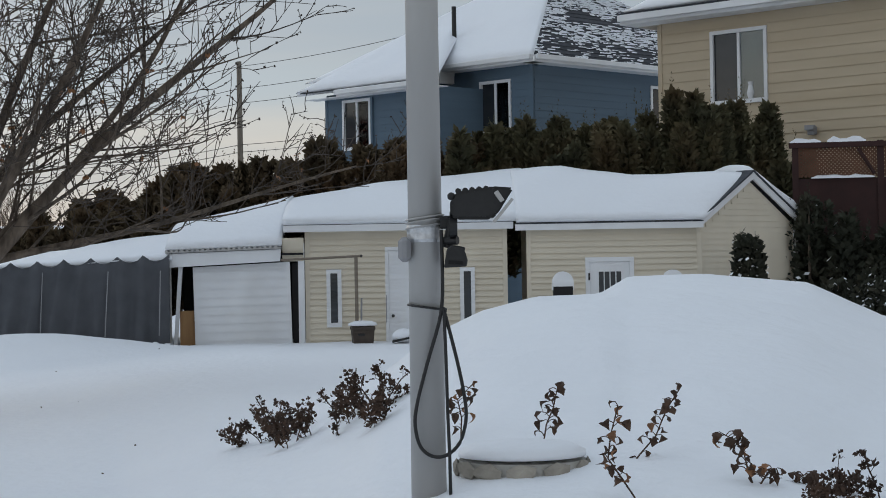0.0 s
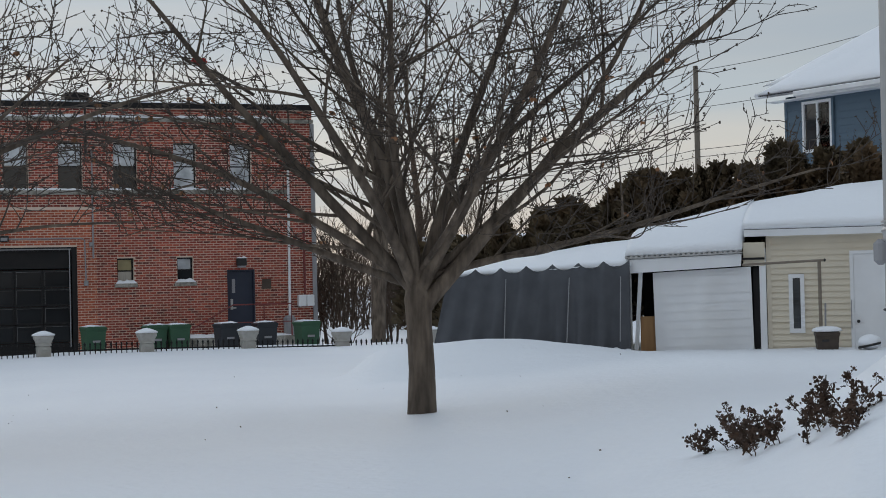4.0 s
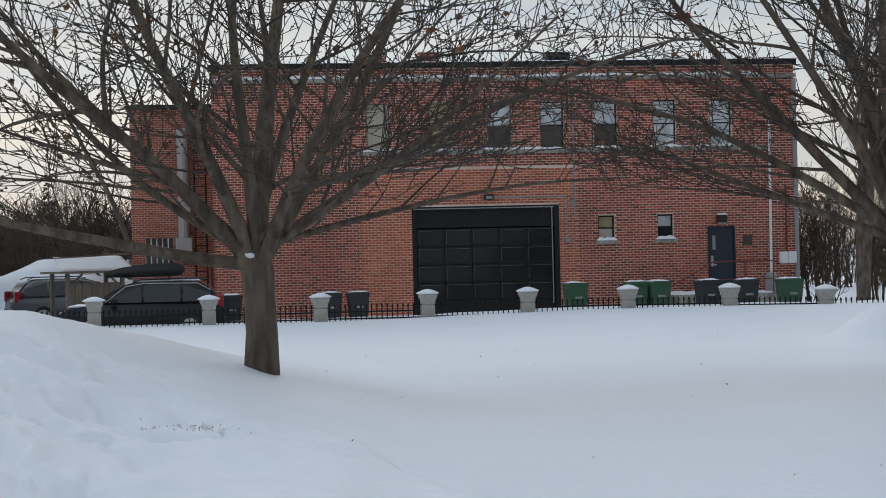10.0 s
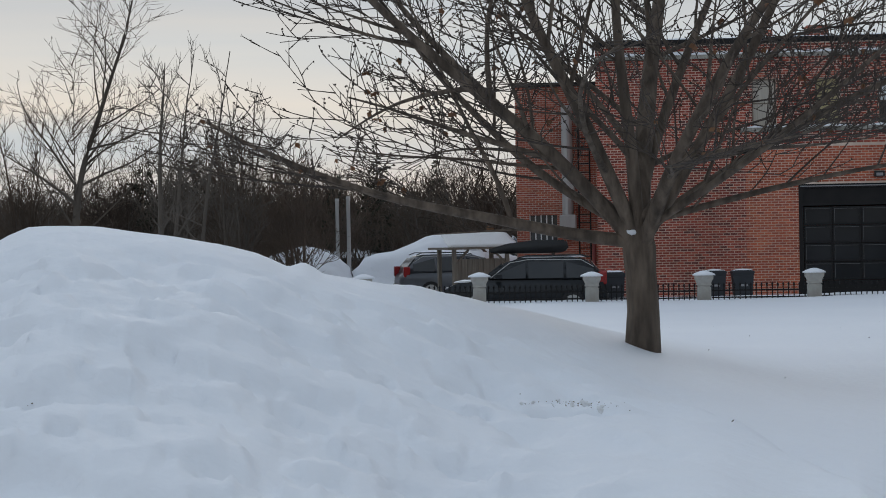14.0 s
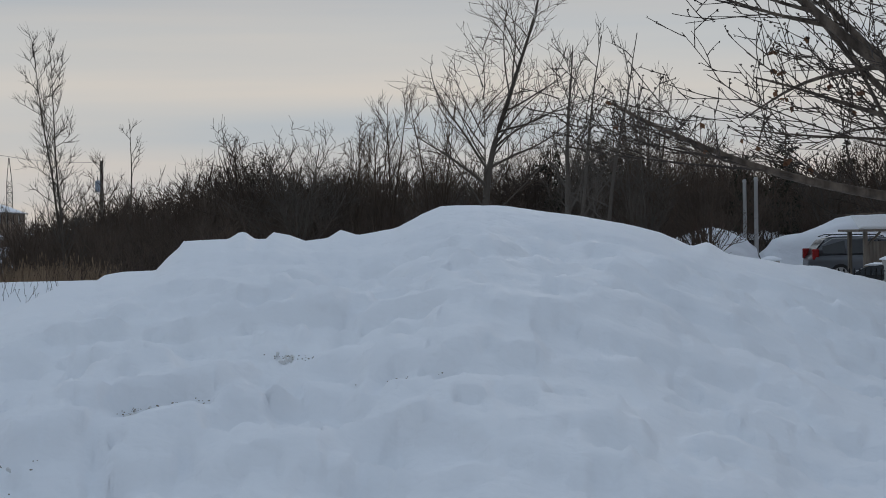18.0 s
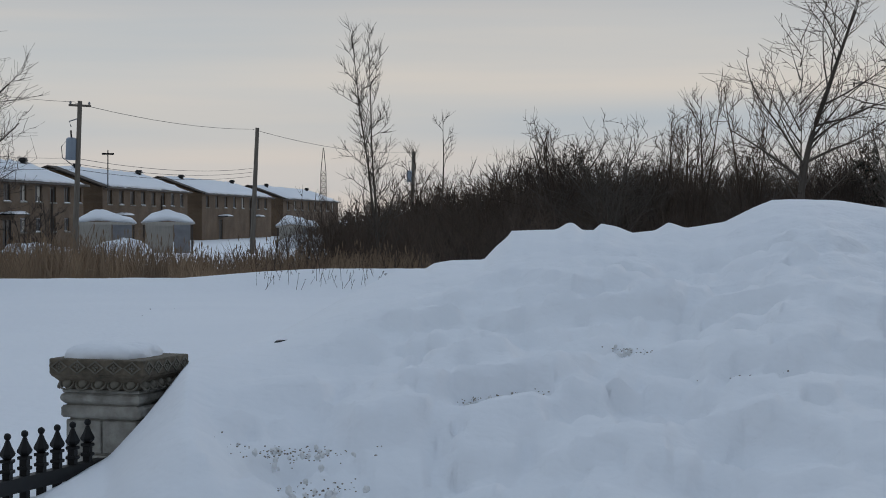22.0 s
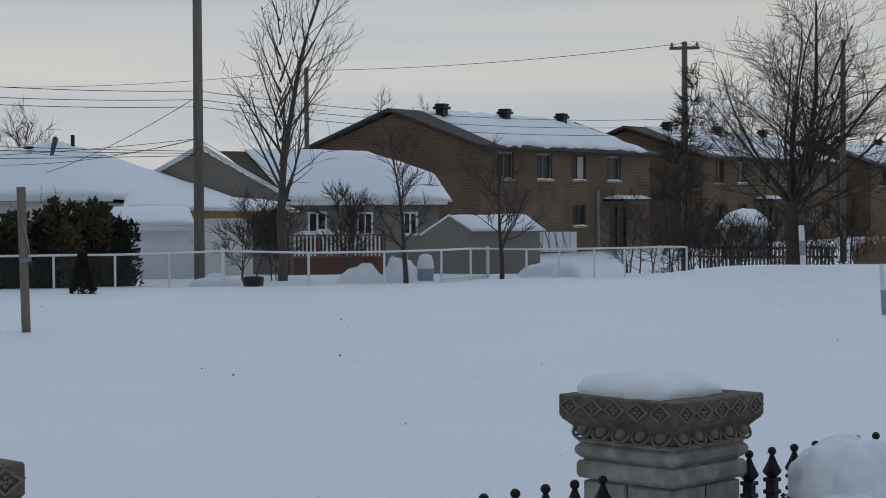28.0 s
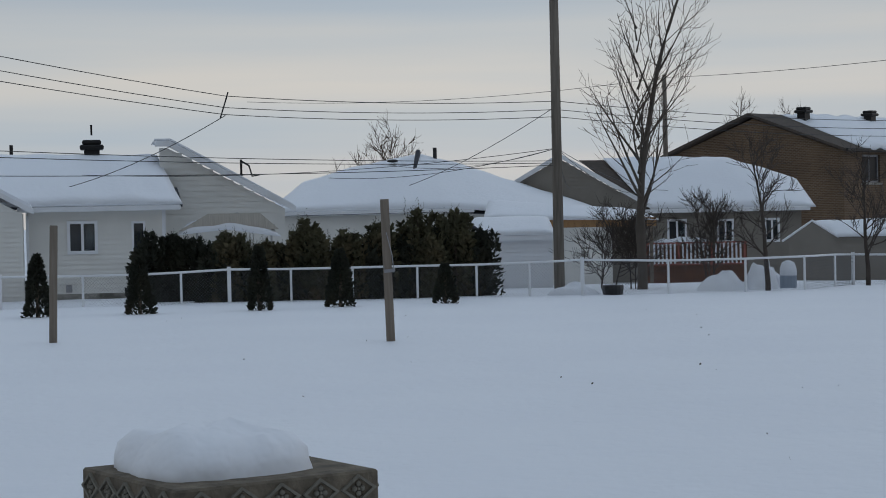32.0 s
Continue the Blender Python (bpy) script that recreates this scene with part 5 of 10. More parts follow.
def sedum_clump(x, y, n, spread, height, seed):
    """Dry flower heads on stalks, standing out of the snow."""
    rng = random.Random(seed)
    t = thing("dry_perennial", pose(x, y, 0, 0, 0, math.degrees(math.atan2(-x, y))), "clump of dry brown seed heads poking from snow", "plant", "dry perennials")
    for k in range(n):
        dx, dy = rng.uniform(-spread, spread), rng.uniform(-0.12, 0.12)
        b = math.atan2(-x, y)
        wx, wy = x + dx * math.cos(b) - dy * math.sin(b), y + dx * math.sin(b) + dy * math.cos(b)
        z = on_ground(wx, wy)
        h = height * rng.uniform(0.35, 0.95)
        s = Soup()
        line = curve_path(Vector((dx, dy, z - 0.05)), Vector((rng.gauss(0, 0.45), rng.gauss(0, 0.2), 1)), h + 0.05, 5, rng, 0.2, -0.3)
        s.tube(line, [0.004] * 6, 5)
        for j in range(11):
            p, d = along(line, rng.uniform(0.2, 1.0))
            e = off_axis(d, rng.uniform(0.6, 1.3), rng)
            q = p + e * rng.uniform(0.02, 0.06)
            s.tube([p, q], [0.0022, 0.0016], 3)
            for _ in range(7):
                bud_cluster(s, q + Vector((rng.gauss(0, 0.012), rng.gauss(0, 0.012), rng.gauss(0, 0.010))), off_axis(Vector((0, 0, 1)), rng.uniform(0, 1.8), rng), rng.uniform(0.012, 0.030), rng, 0, 2)
        part("stalk", s.mesh("stalk", BROWNLEAF), None, t)


rose_stem(0.48, 9.17, [[(0, 0), (0.03, 0.11), (0.065, 0.19), (0.09, 0.30)]], 1)
rose_stem(0.87, 8.00, [[(0, 0), (-0.107, 0.105), (-0.157, 0.18), (-0.145, 0.28), (-0.11, 0.41)]], 2, 0.3)
rose_stem(0.86, 8.75, [[(0, 0), (0.064, 0.03), (0.148, 0.126), (0.20, 0.25), (0.275, 0.365)]], 3, 0.15)
rose_stem(1.40, 8.23, [[(0, 0), (-0.04, 0.07), (-0.055, 0.14), (-0.10, 0.20), (-0.14, 0.22)], [(-0.02, 0), (0.05, 0.05), (0.08, 0.06)]], 4, 0.1)
rose_stem(0.08, 9.70, [[(0, 0), (0.01, 0.10), (-0.01, 0.20), (0.06, 0.27)]], 5, 0.4)
rose_stem(1.60, 8.32, [[(0, 0), (0.01, 0.02), (0.03, 0.03)]], 6)
sedum_clump(-1.45, 13.5, 3, 0.10, 0.22, 11)
sedum_clump(-1.22, 13.2, 9, 0.17, 0.26, 12)
sedum_clump(-1.08, 12.9, 4, 0.10, 0.42, 13)
sedum_clump(-0.82, 12.3, 11, 0.26, 0.34, 14)
sedum_clump(-0.55, 11.7, 10, 0.16, 0.30, 15)
sedum_clump(-0.34, 11.2, 3, 0.12, 0.16, 16)
sedum_clump(1.60, 7.75, 4, 0.10, 0.18, 17)
sedum_clump(1.88, 8.2, 5, 0.12, 0.26, 18)

# ---- the garden sheds under snow; local frame: x right, y away ----
def siding(host, x0, x1, z0, z1, y, holes, pitch, material, name="siding_board", lip=0.03):
    """Lapped boards, each a wedge of its own, cut at the openings."""
    n = int(round((z1 - z0) / pitch))
    for k in range(n):
        za, zb = z0 + k * pitch, z0 + (k + 1) * pitch
        cuts = sorted((h[0], h[1]) for h in holes if h[2] < (za + zb) / 2 < h[3])
        x, runs = x0, []
        for a, b in cuts:
            if a > x:
                runs.append((x, a))
            x = max(x, b)
        if x < x1:
            runs.append((x, x1))
        for a, b in runs:
            if b - a < 0.01:
                continue
            bm = bmesh.new()
            v = [bm.verts.new(c) for c in ((a, y - lip, za), (b, y - lip, za), (b, y - 0.003, zb), (a, y - 0.003, zb), (a, y, za), (b, y, za), (b, y, zb), (a, y, zb))]
            for q in ((0, 1, 2, 3), (4, 7, 6, 5), (0, 4, 5, 1), (3, 2, 6, 7), (0, 3, 7, 4), (1, 5, 6, 2)):
                bm.faces.new([v[i] for i in q])
            part(name, bm, material, host)


def snow_sheet(bm, front, back, thick, nu=40, nv=10, bulge=0.10, seed=0.0, lump=0.04, ends=(1, 1)):
    """A quilt of snow between a front line and a back line (functions of u), rounded over at its edges."""
    top, bot = [], []
    for j in range(nv + 1):
        v = j / nv
        rt, rb = [], []
        for i in range(nu + 1):
            u = i / nu
            p = Vector(front(u)).lerp(Vector(back(u)), v)
            edge = min(1.0, 9 * min(u if ends[0] else 1, 1 - u if ends[1] else 1)) ** 0.5 * min(1.0, 0.35 + 5.0 * min(v, 1.02 - v)) ** 0.6
            h = thick * edge + bulge * math.sin(math.pi * min(1, v * 1.0)) * edge + lump * noise.noise(Vector((p.x * 1.3, p.y * 1.3, seed)))
            ov = -0.05 * (1 - min(1, 6 * v)) 
            rt.append(bm.verts.new(p + Vector((0, ov, max(0.012, h)))))
            rb.append(bm.verts.new(p))
        top.append(rt)
        bot.append(rb)
    for j in range(nv):
        for i in range(nu):
            bm.faces.new((top[j][i], top[j][i + 1], top[j + 1][i + 1], top[j + 1][i]))
    for i in range(nu):
        bm.faces.new((bot[0][i], bot[0][i + 1], top[0][i + 1], top[0][i]))
        bm.faces.new((top[nv][i], top[nv][i + 1], bot[nv][i + 1], bot[nv][i]))
    for j in range(nv):
        bm.faces.new((bot[j + 1][0], bot[j][0], top[j][0], top[j + 1][0]))
        bm.faces.new((bot[j][nu], bot[j + 1][nu], top[j + 1][nu], top[j][nu]))
    for j in range(nv):
        for i in range(nu):
            bm.faces.new((bot[j][i], bot[j + 1][i], bot[j + 1][i + 1], bot[j][i + 1]))
    return bm


def lerp_line(*pts):
    """A polyline as a function of u in 0..1 (by x)."""
    xs = [p[0] for p in pts]

    def f(u):
        x = xs[0] + (xs[-1] - xs[0]) * u
        return (x, float(np.interp(x, xs, [p[1] for p in pts])), float(np.interp(x, xs, [p[2] for p in pts])))
    return f


def narrow_window(host, x0, x1, z0, z1):
    w = part("window", fresh(lambda b: [box(b, x0, x0 + 0.07, -0.045, 0.03, z0, z1), box(b, x1 - 0.07, x1, -0.045, 0.03, z0, z1), box(b, x0 + 0.07, x1 - 0.07, -0.045, 0.03, z1 - 0.07, z1), box(b, x0 + 0.07, x1 - 0.07, -0.045, 0.03, z0, z0 + 0.08)]), WHITEPAINT, host, "narrow window in a white frame")
    part("pane", fresh(box, x0 + 0.07, x1 - 0.07, 0.0, 0.01, z0 + 0.08, z1 - 0.07), DARKGLASS, w)
    part("inner_sash", fresh(box, x0 + 0.10, x1 - 0.07, 0.012, 0.02, z0 + 0.10, (z0 + z1) / 2), CURTAIN, w)
    return w


def shed_one():
    s = thing("garden_shed", pose(0, 32.90, 0), "cream vinyl-sided shed with thick snow on its roof", "shed", "garden sheds")
    holes = [(-2.10, -1.83, 0.68, 1.72), (-1.03, -0.30, 0.2, 2.10), (0.30, 0.57, 0.70, 1.72)]
    part("wall", fresh(pierced_wall, -2.46, 1.13, -0.2, 2.45, 0.0, 0.08, holes), CREAM, s)
    siding(s, -2.40, 1.08, 0.02, 2.42, 0.0, holes, 0.107, CREAM)
    part("corner_trim", fresh(box, -2.48, -2.40, -0.022, 0.0, -0.2, 2.44), CREAM, s)
    part("corner_trim", fresh(box, 1.08, 1.16, -0.022, 0.0, -0.2, 2.44), CREAM, s)
    side = part("side_wall", fresh(box, 1.05, 1.13, 0.08, 2.8, -0.2, 2.45), CREAM, s)
    part("side_wall", fresh(box, -2.46, -2.38, 0.08, 2.8, -0.2, 2.45), CREAM, s)
    part("back_wall", fresh(box, -2.38, 1.05, 2.72, 2.8, -0.2, 3.1), CREAM, s)
    part("roof", fresh(lambda b: prism(b, [(0, 0), (1, 0), (1, 0.06), (0, 0.06)], 0, 1)), SHINGLE, s, at=Matrix(((4.12, 0, 0, -2.85), (0, 2.95, 0, -0.16), (0, 0.78, 1, 2.46), (0, 0, 0, 1))))
    part("fascia", fresh(box, -2.85, 1.27, -0.20, -0.16, 2.40, 2.52), WHITEPAINT, s)
    part("soffit", fresh(box, -2.85, 1.27, -0.16, 0.0, 2.45, 2.458), WHITEPAINT, s)
    f = lambda u: (-2.87 + 4.34 * u, -0.2, 2.53)
    bk = lerp_line((-2.87, 2.75, 3.02), (-1.4, 2.75, 3.30), (0.2, 2.75, 3.46), (1.55, 2.75, 3.56))
    part("roof_snow", fresh(snow_sheet, f, bk, 0.12, 44, 12, 0.10, 1.0, 0.03, (0, 0)), SNOW, s, "smooth thick blanket of snow", True)
    narrow_window(s, -2.10, -1.83, 0.68, 1.72)
    narrow_window(s, 0.30, 0.57, 0.70, 1.72)
    d = part("door", fresh(box, -0.98, -0.34, -0.01, 0.03, 0.2, 2.05, 0.006), WHITEPAINT, s, "plain white slab door")
    part("door_frame", fresh(lambda b: [box(b, -1.04, -0.98, -0.03, 0.04, 0.2, 2.11), box(b, -0.34, -0.28, -0.03, 0.04, 0.2, 2.11), box(b, -0.98, -0.34, -0.03, 0.04, 2.05, 2.11)]), WHITEPAINT, d)
    part("knob", fresh(lambda b: [cyl(b, (-0.91, -0.07, 0.87), (-0.91, -0.01, 0.87), 0.03, 0.022, 12)]), BLACKPLASTIC, d)
    part("hinge_leaf", fresh(box, -1.035, -1.02, -0.04, -0.03, 0.75, 1.25), GREYPLASTIC, d)
    return s


def shed_two():
    """Gabled shed: long face towards +x', gable on its far flank."""
    s = thing("garden_shed", pose(0, 32.75, 0), "cream gabled shed with a half-glazed white door", "shed", "garden sheds")
    holes = [(2.57, 3.40, 0.2, 1.84)]
    part("wall", fresh(pierced_wall, 1.52, 4.62, -0.2, 2.42, 0.0, 0.08, holes), CREAM, s)
    siding(s, 1.58, 4.56, 0.02, 2.40, 0.0, holes, 0.107, CREAM)
    part("corner_trim", fresh(box, 1.50, 1.58, -0.022, 0.0, -0.2, 2.42), CREAM, s)
    part("corner_trim", fresh(box, 4.55, 4.64, -0.024, 0.06, -0.2, 2.42), CREAM, s)
    part("side_wall", fresh(box, 1.52, 1.60, 0.08, 2.6, -0.2, 2.42), CREAM, s)
    # gable flank runs back to the right
    g = part("gable_wall", fresh(lambda b: prism(b, [(0, -0.2), (2.75, -0.2), (2.75, 2.40), (1.42, 3.22), (0, 2.42)], 0.0, 0.08)), CREAM, s, at=pose(4.62, 0.0, 0, 0, 0, 42))
    n = int(3.2 / 0.107)
    for k in range(n):
        za = 0.02 + 0.107 * k
        zm = za + 0.06
        a, b_ = (0.03, 2.72) if zm < 2.38 else ((zm - 2.38) * 1.70 + 0.06, 2.70 - (zm - 2.38) * 1.58)
        if b_ - a > 0.1:
            bm = bmesh.new()
            v = [bm.verts.new(c) for c in ((a, -0.016, za), (b_, -0.016, za), (b_, -0.003, za + 0.107), (a, -0.003, za + 0.107), (a, 0, za), (b_, 0, za), (b_, 0, za + 0.107), (a, 0, za + 0.107))]
            for q in ((0, 1, 2, 3), (4, 7, 6, 5), (0, 4, 5, 1), (3, 2, 6, 7), (0, 3, 7, 4), (1, 5, 6, 2)):
                bm.faces.new([v[i] for i in q])
            part("siding_board", bm, CREAM, g)
    for (xa, za), (xb, zb) in (((-0.12, 2.36), (1.42, 3.26)), ((1.42, 3.26), (2.95, 2.34))):
        part("rake_board", fresh(lambda b: prism(b, [(xa, za), (xb, zb), (xb, zb + 0.13), (xa, za + 0.13)], -0.10, -0.055)), WHITEPAINT, g)
        part("rake_edge", fresh(lambda b: prism(b, [(xa, za + 0.13), (xb, zb + 0.13), (xb, zb + 0.165), (xa, za + 0.165)], -0.12, 0.3)), SHINGLE, g)
    part("downpipe", fresh(box, 2.70, 2.78, -0.06, 0.0, 0.0, 2.35), WHITEPAINT, g)
    part("fascia", fresh(box, 1.30, 4.66, -0.17, -0.13, 2.36, 2.47), WHITEPAINT, s)
    part("soffit", fresh(box, 1.30, 4.66, -0.13, 0.0, 2.41, 2.418), WHITEPAINT, s)
    part("drip_edge", fresh(box, 1.30, 4.66, -0.175, -0.02, 2.472, 2.492), SHINGLE, s)
    f = lambda u: (1.32 + 3.34 * u, -0.17, 2.50)
    bk = lerp_line((1.32, 2.3, 3.52), (2.3, 2.3, 3.58), (3.6, 1.9, 3.36), (5.70, 0.95, 3.36))
    part("roof_snow", fresh(snow_sheet, f, bk, 0.10, 40, 12, 0.09, 5.0, 0.03, (0, 1)), SNOW, s, "smooth thick blanket of snow", True)
    f2 = lerp_line((5.66, 0.92, 3.36), (6.25, 1.4, 2.95), (6.85, 1.85, 2.55))
    b2 = lambda u: (5.0 + 1.7 * u, 2.9 + 0.5 * u, 3.30 - 0.75 * u * u)
    part("roof_snow", fresh(snow_sheet, f2, b2, 0.20, 24, 8, 0.10, 7.0), SNOW, s, "overhanging snow cornice", True)
    d = part("door", fresh(box, 2.63, 3.34, -0.01, 0.03, 0.2, 1.78, 0.006), WHITEPAINT, s, "half-glazed white door")
    part("door_frame", fresh(lambda b: [box(b, 2.55, 2.63, -0.035, 0.04, 0.2, 1.86), box(b, 3.34, 3.42, -0.035, 0.04, 0.2, 1.86), box(b, 2.63, 3.34, -0.035, 0.04, 1.78, 1.86)]), WHITEPAINT, d)
    for k in range(4):
        part("door_pane", fresh(box, 2.79 + 0.105 * k, 2.875 + 0.105 * k, -0.016, -0.010, 0.95, 1.60), DARKGLASS, d)
    part("hinge", fresh(box, 2.60, 2.63, -0.045, -0.03, 1.45, 1.58), BLACKPLASTIC, d)
    return s


def carport():
    """Low white lean-to with a sliding panel, plywood behind, beside the tarp shelter."""
    s = thing("lean_to", pose(0, 32.85, 0), "white corrugated lean-to with a loose sliding panel", "shed")
    part("fascia_panel", fresh(lambda b: prism(b, [(-4.91, 1.80), (-2.91, 1.885), (-2.89, 2.10), (-4.92, 2.045)], -0.22, -0.17)), WHITEPAINT, s)
    roof = part("roof", fresh(lambda b: prism(b, [(-4.95, 2.055), (-2.88, 2.11), (-2.88, 2.14), (-4.95, 2.085)], -0.26, 2.4)), GALV, s)
    for k in range(22):
        x = -4.93 + 0.093 * k
        part("corrugation", fresh(lambda b: [cyl(b, (x, -0.28, 2.09 + 0.0025 * k), (x, 0.3, 2.09 + 0.0025 * k), 0.026, n=8)]), GALV, roof)
    pan = part("sliding_panel", fresh(lambda b: prism(b, [(-4.46, 0.30), (-2.72, 0.25), (-2.75, 1.87), (-4.49, 1.80)], -0.06, -0.02)), WHITEPAINT, s, "white ribbed sliding panel")
    for k in range(9):
        z = 0.46 + 0.155 * k
        part("panel_rib", fresh(lambda b: prism(b, [(-4.46, z), (-2.75, z + 0.03), (-2.75, z + 0.04), (-4.46, z + 0.012)], -0.072, -0.06)), WHITEPAINT, pan)
    part("frame_post", fresh(lambda b: prism(b, [(-4.86, 0.2), (-4.80, 0.2), (-4.67, 1.82), (-4.74, 1.82)], -0.10, -0.02)), WHITEPAINT, s, "leaning white post")
    part("plywood", fresh(box, -4.75, -4.44, 0.06, 0.08, 0.2, 1.02), PLYWOOD, s, "raw orange plywood sheet")
    # black sheets at back and top, standing in for the shade inside
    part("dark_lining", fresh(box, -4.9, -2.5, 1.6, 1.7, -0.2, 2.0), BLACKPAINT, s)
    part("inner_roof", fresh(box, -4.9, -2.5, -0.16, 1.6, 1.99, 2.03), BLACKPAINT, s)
    part("post", fresh(box, -2.60, -2.49, -0.06, 0.04, -0.1, 2.2), WHITEPAINT, s)
    # a solid black strip painted in for the shade of the gap
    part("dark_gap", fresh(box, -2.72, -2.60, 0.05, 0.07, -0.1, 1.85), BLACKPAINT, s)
    part("gutter_block", fresh(box, -2.88, -2.50, -0.08, 0.1, 1.88, 2.30, 0.01), CREAM, s)
    f = lerp_line((-4.95, -0.22, 2.10), (-2.88, -0.22, 2.15))
    bk = lerp_line((-4.95, 2.5, 2.55), (-2.88, 2.6, 3.10))
    part("roof_snow", fresh(snow_sheet, f, bk, 0.09, 24, 10, 0.20, 9.0, 0.02, (0, 0)), SNOW, s, "", True)
    # the pipe frame in front of the shed
    fr = thing("pipe_frame", pose(0, 32.2, 0), "rusty swing frame post with top bar", "frame")
    part("top_bar", fresh(tube, [(-2.85, 0, 1.90), (-1.45, 0, 1.95)], 0.022, 8), STAKEWOOD, fr)
    part("post", fresh(box, -1.56, -1.50, -0.03, 0.03, 0.3, 1.95), STAKEWOOD, fr)
    part("finial", fresh(lambda b: bmesh.ops.create_icosphere(b, subdivisions=1, radius=0.03, matrix=Matrix.Translation((-1.44, 0, 1.95)))), BLACKPLASTIC, fr)
    rod = solid("shovel_shaft", fresh(tube, [(-1.46, 0.25, 1.2), (-1.47, 0.1, 0.35)], 0.018, 6), GREYPLASTIC, pose(0, 32.3, 0), "thin grey shovel shaft leaning on shed", "shovel")
    st = thing("storage_bin", pose(-1.42, 31.9, 0, 0, 0, 8), "grey-brown deck box with snowy lid by shed", "storage box")
    part("body", fresh(lambda b: lathe(b, [(0.22, 0.25), (0.27, 0.66)], 4, turn=math.pi / 4)), BROWNSHINGLE, st)
    part("lid", fresh(lambda b: lathe(b, [(0.285, 0.66), (0.29, 0.71), (0.25, 0.735)], 4, turn=math.pi / 4)), BROWNSHINGLE, st)
    part("label_plate", fresh(box, -0.10, 0.02, -0.195, -0.175, 0.56, 0.60), BLACKPLASTIC, st)
    part("lid_snow", fresh(lambda b: lathe(b, [(0.26, 0.735), (0.24, 0.78), (0.16, 0.81), (0.02, 0.82)], 14)), SNOW, st, "", True)
    tb = thing("snowy_sled", pose(-0.72, 31.6, 0), "dark sled heaped with snow by the door", "sled")
    part("deck", fresh(lambda b: prism(b, [(-0.17, 0.44), (0.2, 0.52), (0.2, 0.56), (-0.17, 0.48)], -0.2, 0.2)), BLACKPLASTIC, tb)
    part("snow_cap", fresh(lambda b: bmesh.ops.create_icosphere(b, subdivisions=3, radius=1.0, matrix=Matrix.LocRotScale((0.02, 0, 0.55), None, (0.2, 0.2, 0.13)))), SNOW, tb, "", True)


def tarp_shelter():
    """Snow-laden shelter with a scalloped charcoal tarp hung along its side."""
    rng = random.Random(9)
    s = thing("tarp_shelter", pose(0, 32.6, 0), "low shelter with a charcoal tarp under snow", "shelter")
    x0, x1, n = -8.02, -4.86, 110
    bm = bmesh.new()
    cols = []
    for i in range(n + 1):
        u = i / n
        x = x0 + (x1 - x0) * u
        sc = 1 - abs(math.sin(u * 7 * math.pi)) ** 0.8
        top = 1.80 + 0.13 * u + 0.13 * sc
        bot = 0.52 + 0.33 * math.sin(u * math.pi) ** 0.6 * (0.9 + 0.14 * noise.noise(Vector((u * 14, 0, 2)))) - 0.05 * u
        col = []
        for j in range(9):
            v = j / 8
            fold = 0.045 * math.sin(u * 9 * math.pi * 2 + 1.2 * v) * (0.4 + v) + 0.03 * noise.noise(Vector((u * 30, v * 3, 0)))
            y = -0.10 - 0.62 * (1 - u) - 0.30 * v * (1 - 0.5 * u) + fold
            col.append(bm.verts.new((x - 0.42 * v * (1 - u) ** 2, y, top + (bot - 0.6 - top) * v)))
        cols.append(col)
    for a, b in zip(cols, cols[1:]):
        for j in range(8):
            bm.faces.new((a[j], a[j + 1], b[j + 1], b[j]))
    bm.normal_update()
    bmesh.ops.solidify(bm, geom=bm.faces[:], thickness=0.004)
    part("tarp", bm, TARP, s, "charcoal tarp with scalloped top edge", True)
    for x, lean in ((-7.05, 0.03), (-5.95, 0.05), (-5.02, 0.02)):
        part("cord", fresh(tube, [(x + lean, -0.72 + 0.15 * (x + 8), 1.75), (x, -0.86 + 0.16 * (x + 8), 0.6)], 0.009, 5), GREYPLASTIC, s)
    # ragged snow banked against the cloth
    bm = bmesh.new()
    rows = []
    for i in range(91):
        u = i / 90
        x = x0 - 0.15 + (x1 - x0 + 0.2) * u
        yy = -1.02 * (1 - u) - 0.40 * u
        g = on_ground(x, 32.6 + yy)
        k = 0.07 + 0.07 * noise.noise(Vector((u * 9, 0, 4))) + 0.05 * noise.noise(Vector((u * 31, 3, 4)))
        rows.append([bm.verts.new((x, yy - 0.5, g - 0.06)), bm.verts.new((x, yy - 0.25, g + 0.4 * k)), bm.verts.new((x, yy - 0.06, g + k)), bm.verts.new((x, yy + 0.1, g + 0.9 * k)), bm.verts.new((x, yy + 0.1, g - 0.1))])
    for a, b in zip(rows, rows[1:]):
        for j in range(4):
            bm.faces.new((a[j], b[j], b[j + 1], a[j + 1]))
    part("banked_snow", bm, SNOW, s, "ragged snow banked on the tarp's foot", True)
    part("ridge_frame", fresh(lambda b: [tube(b, [(-7.9, 0.0, 1.8), (-4.9, 0.2, 1.9)], 0.025), tube(b, [(-7.9, 0.05, -0.1), (-7.9, 0.05, 1.8)], 0.025), tube(b, [(-4.9, 0.2, -0.1), (-4.9, 0.2, 1.9)], 0.025)]), GALV, s)
    part("end_wall", fresh(box, -7.95, -7.9, 0.1, 2.8, -0.1, 1.9), TARP, s)
    f = lerp_line((-8.05, -0.62, 1.80), (-6.4, -0.35, 1.86), (-4.84, -0.05, 1.93))
    bk = lerp_line((-8.3, 2.4, 1.98), (-7.2, 2.8, 2.16), (-6.0, 2.8, 2.32), (-4.84, 2.8, 2.48))
    part("roof_snow", fresh(snow_sheet, f, bk, 0.09, 60, 12, 0.06, 12.0, 0.03, (1, 0)), SNOW, s, "", True)


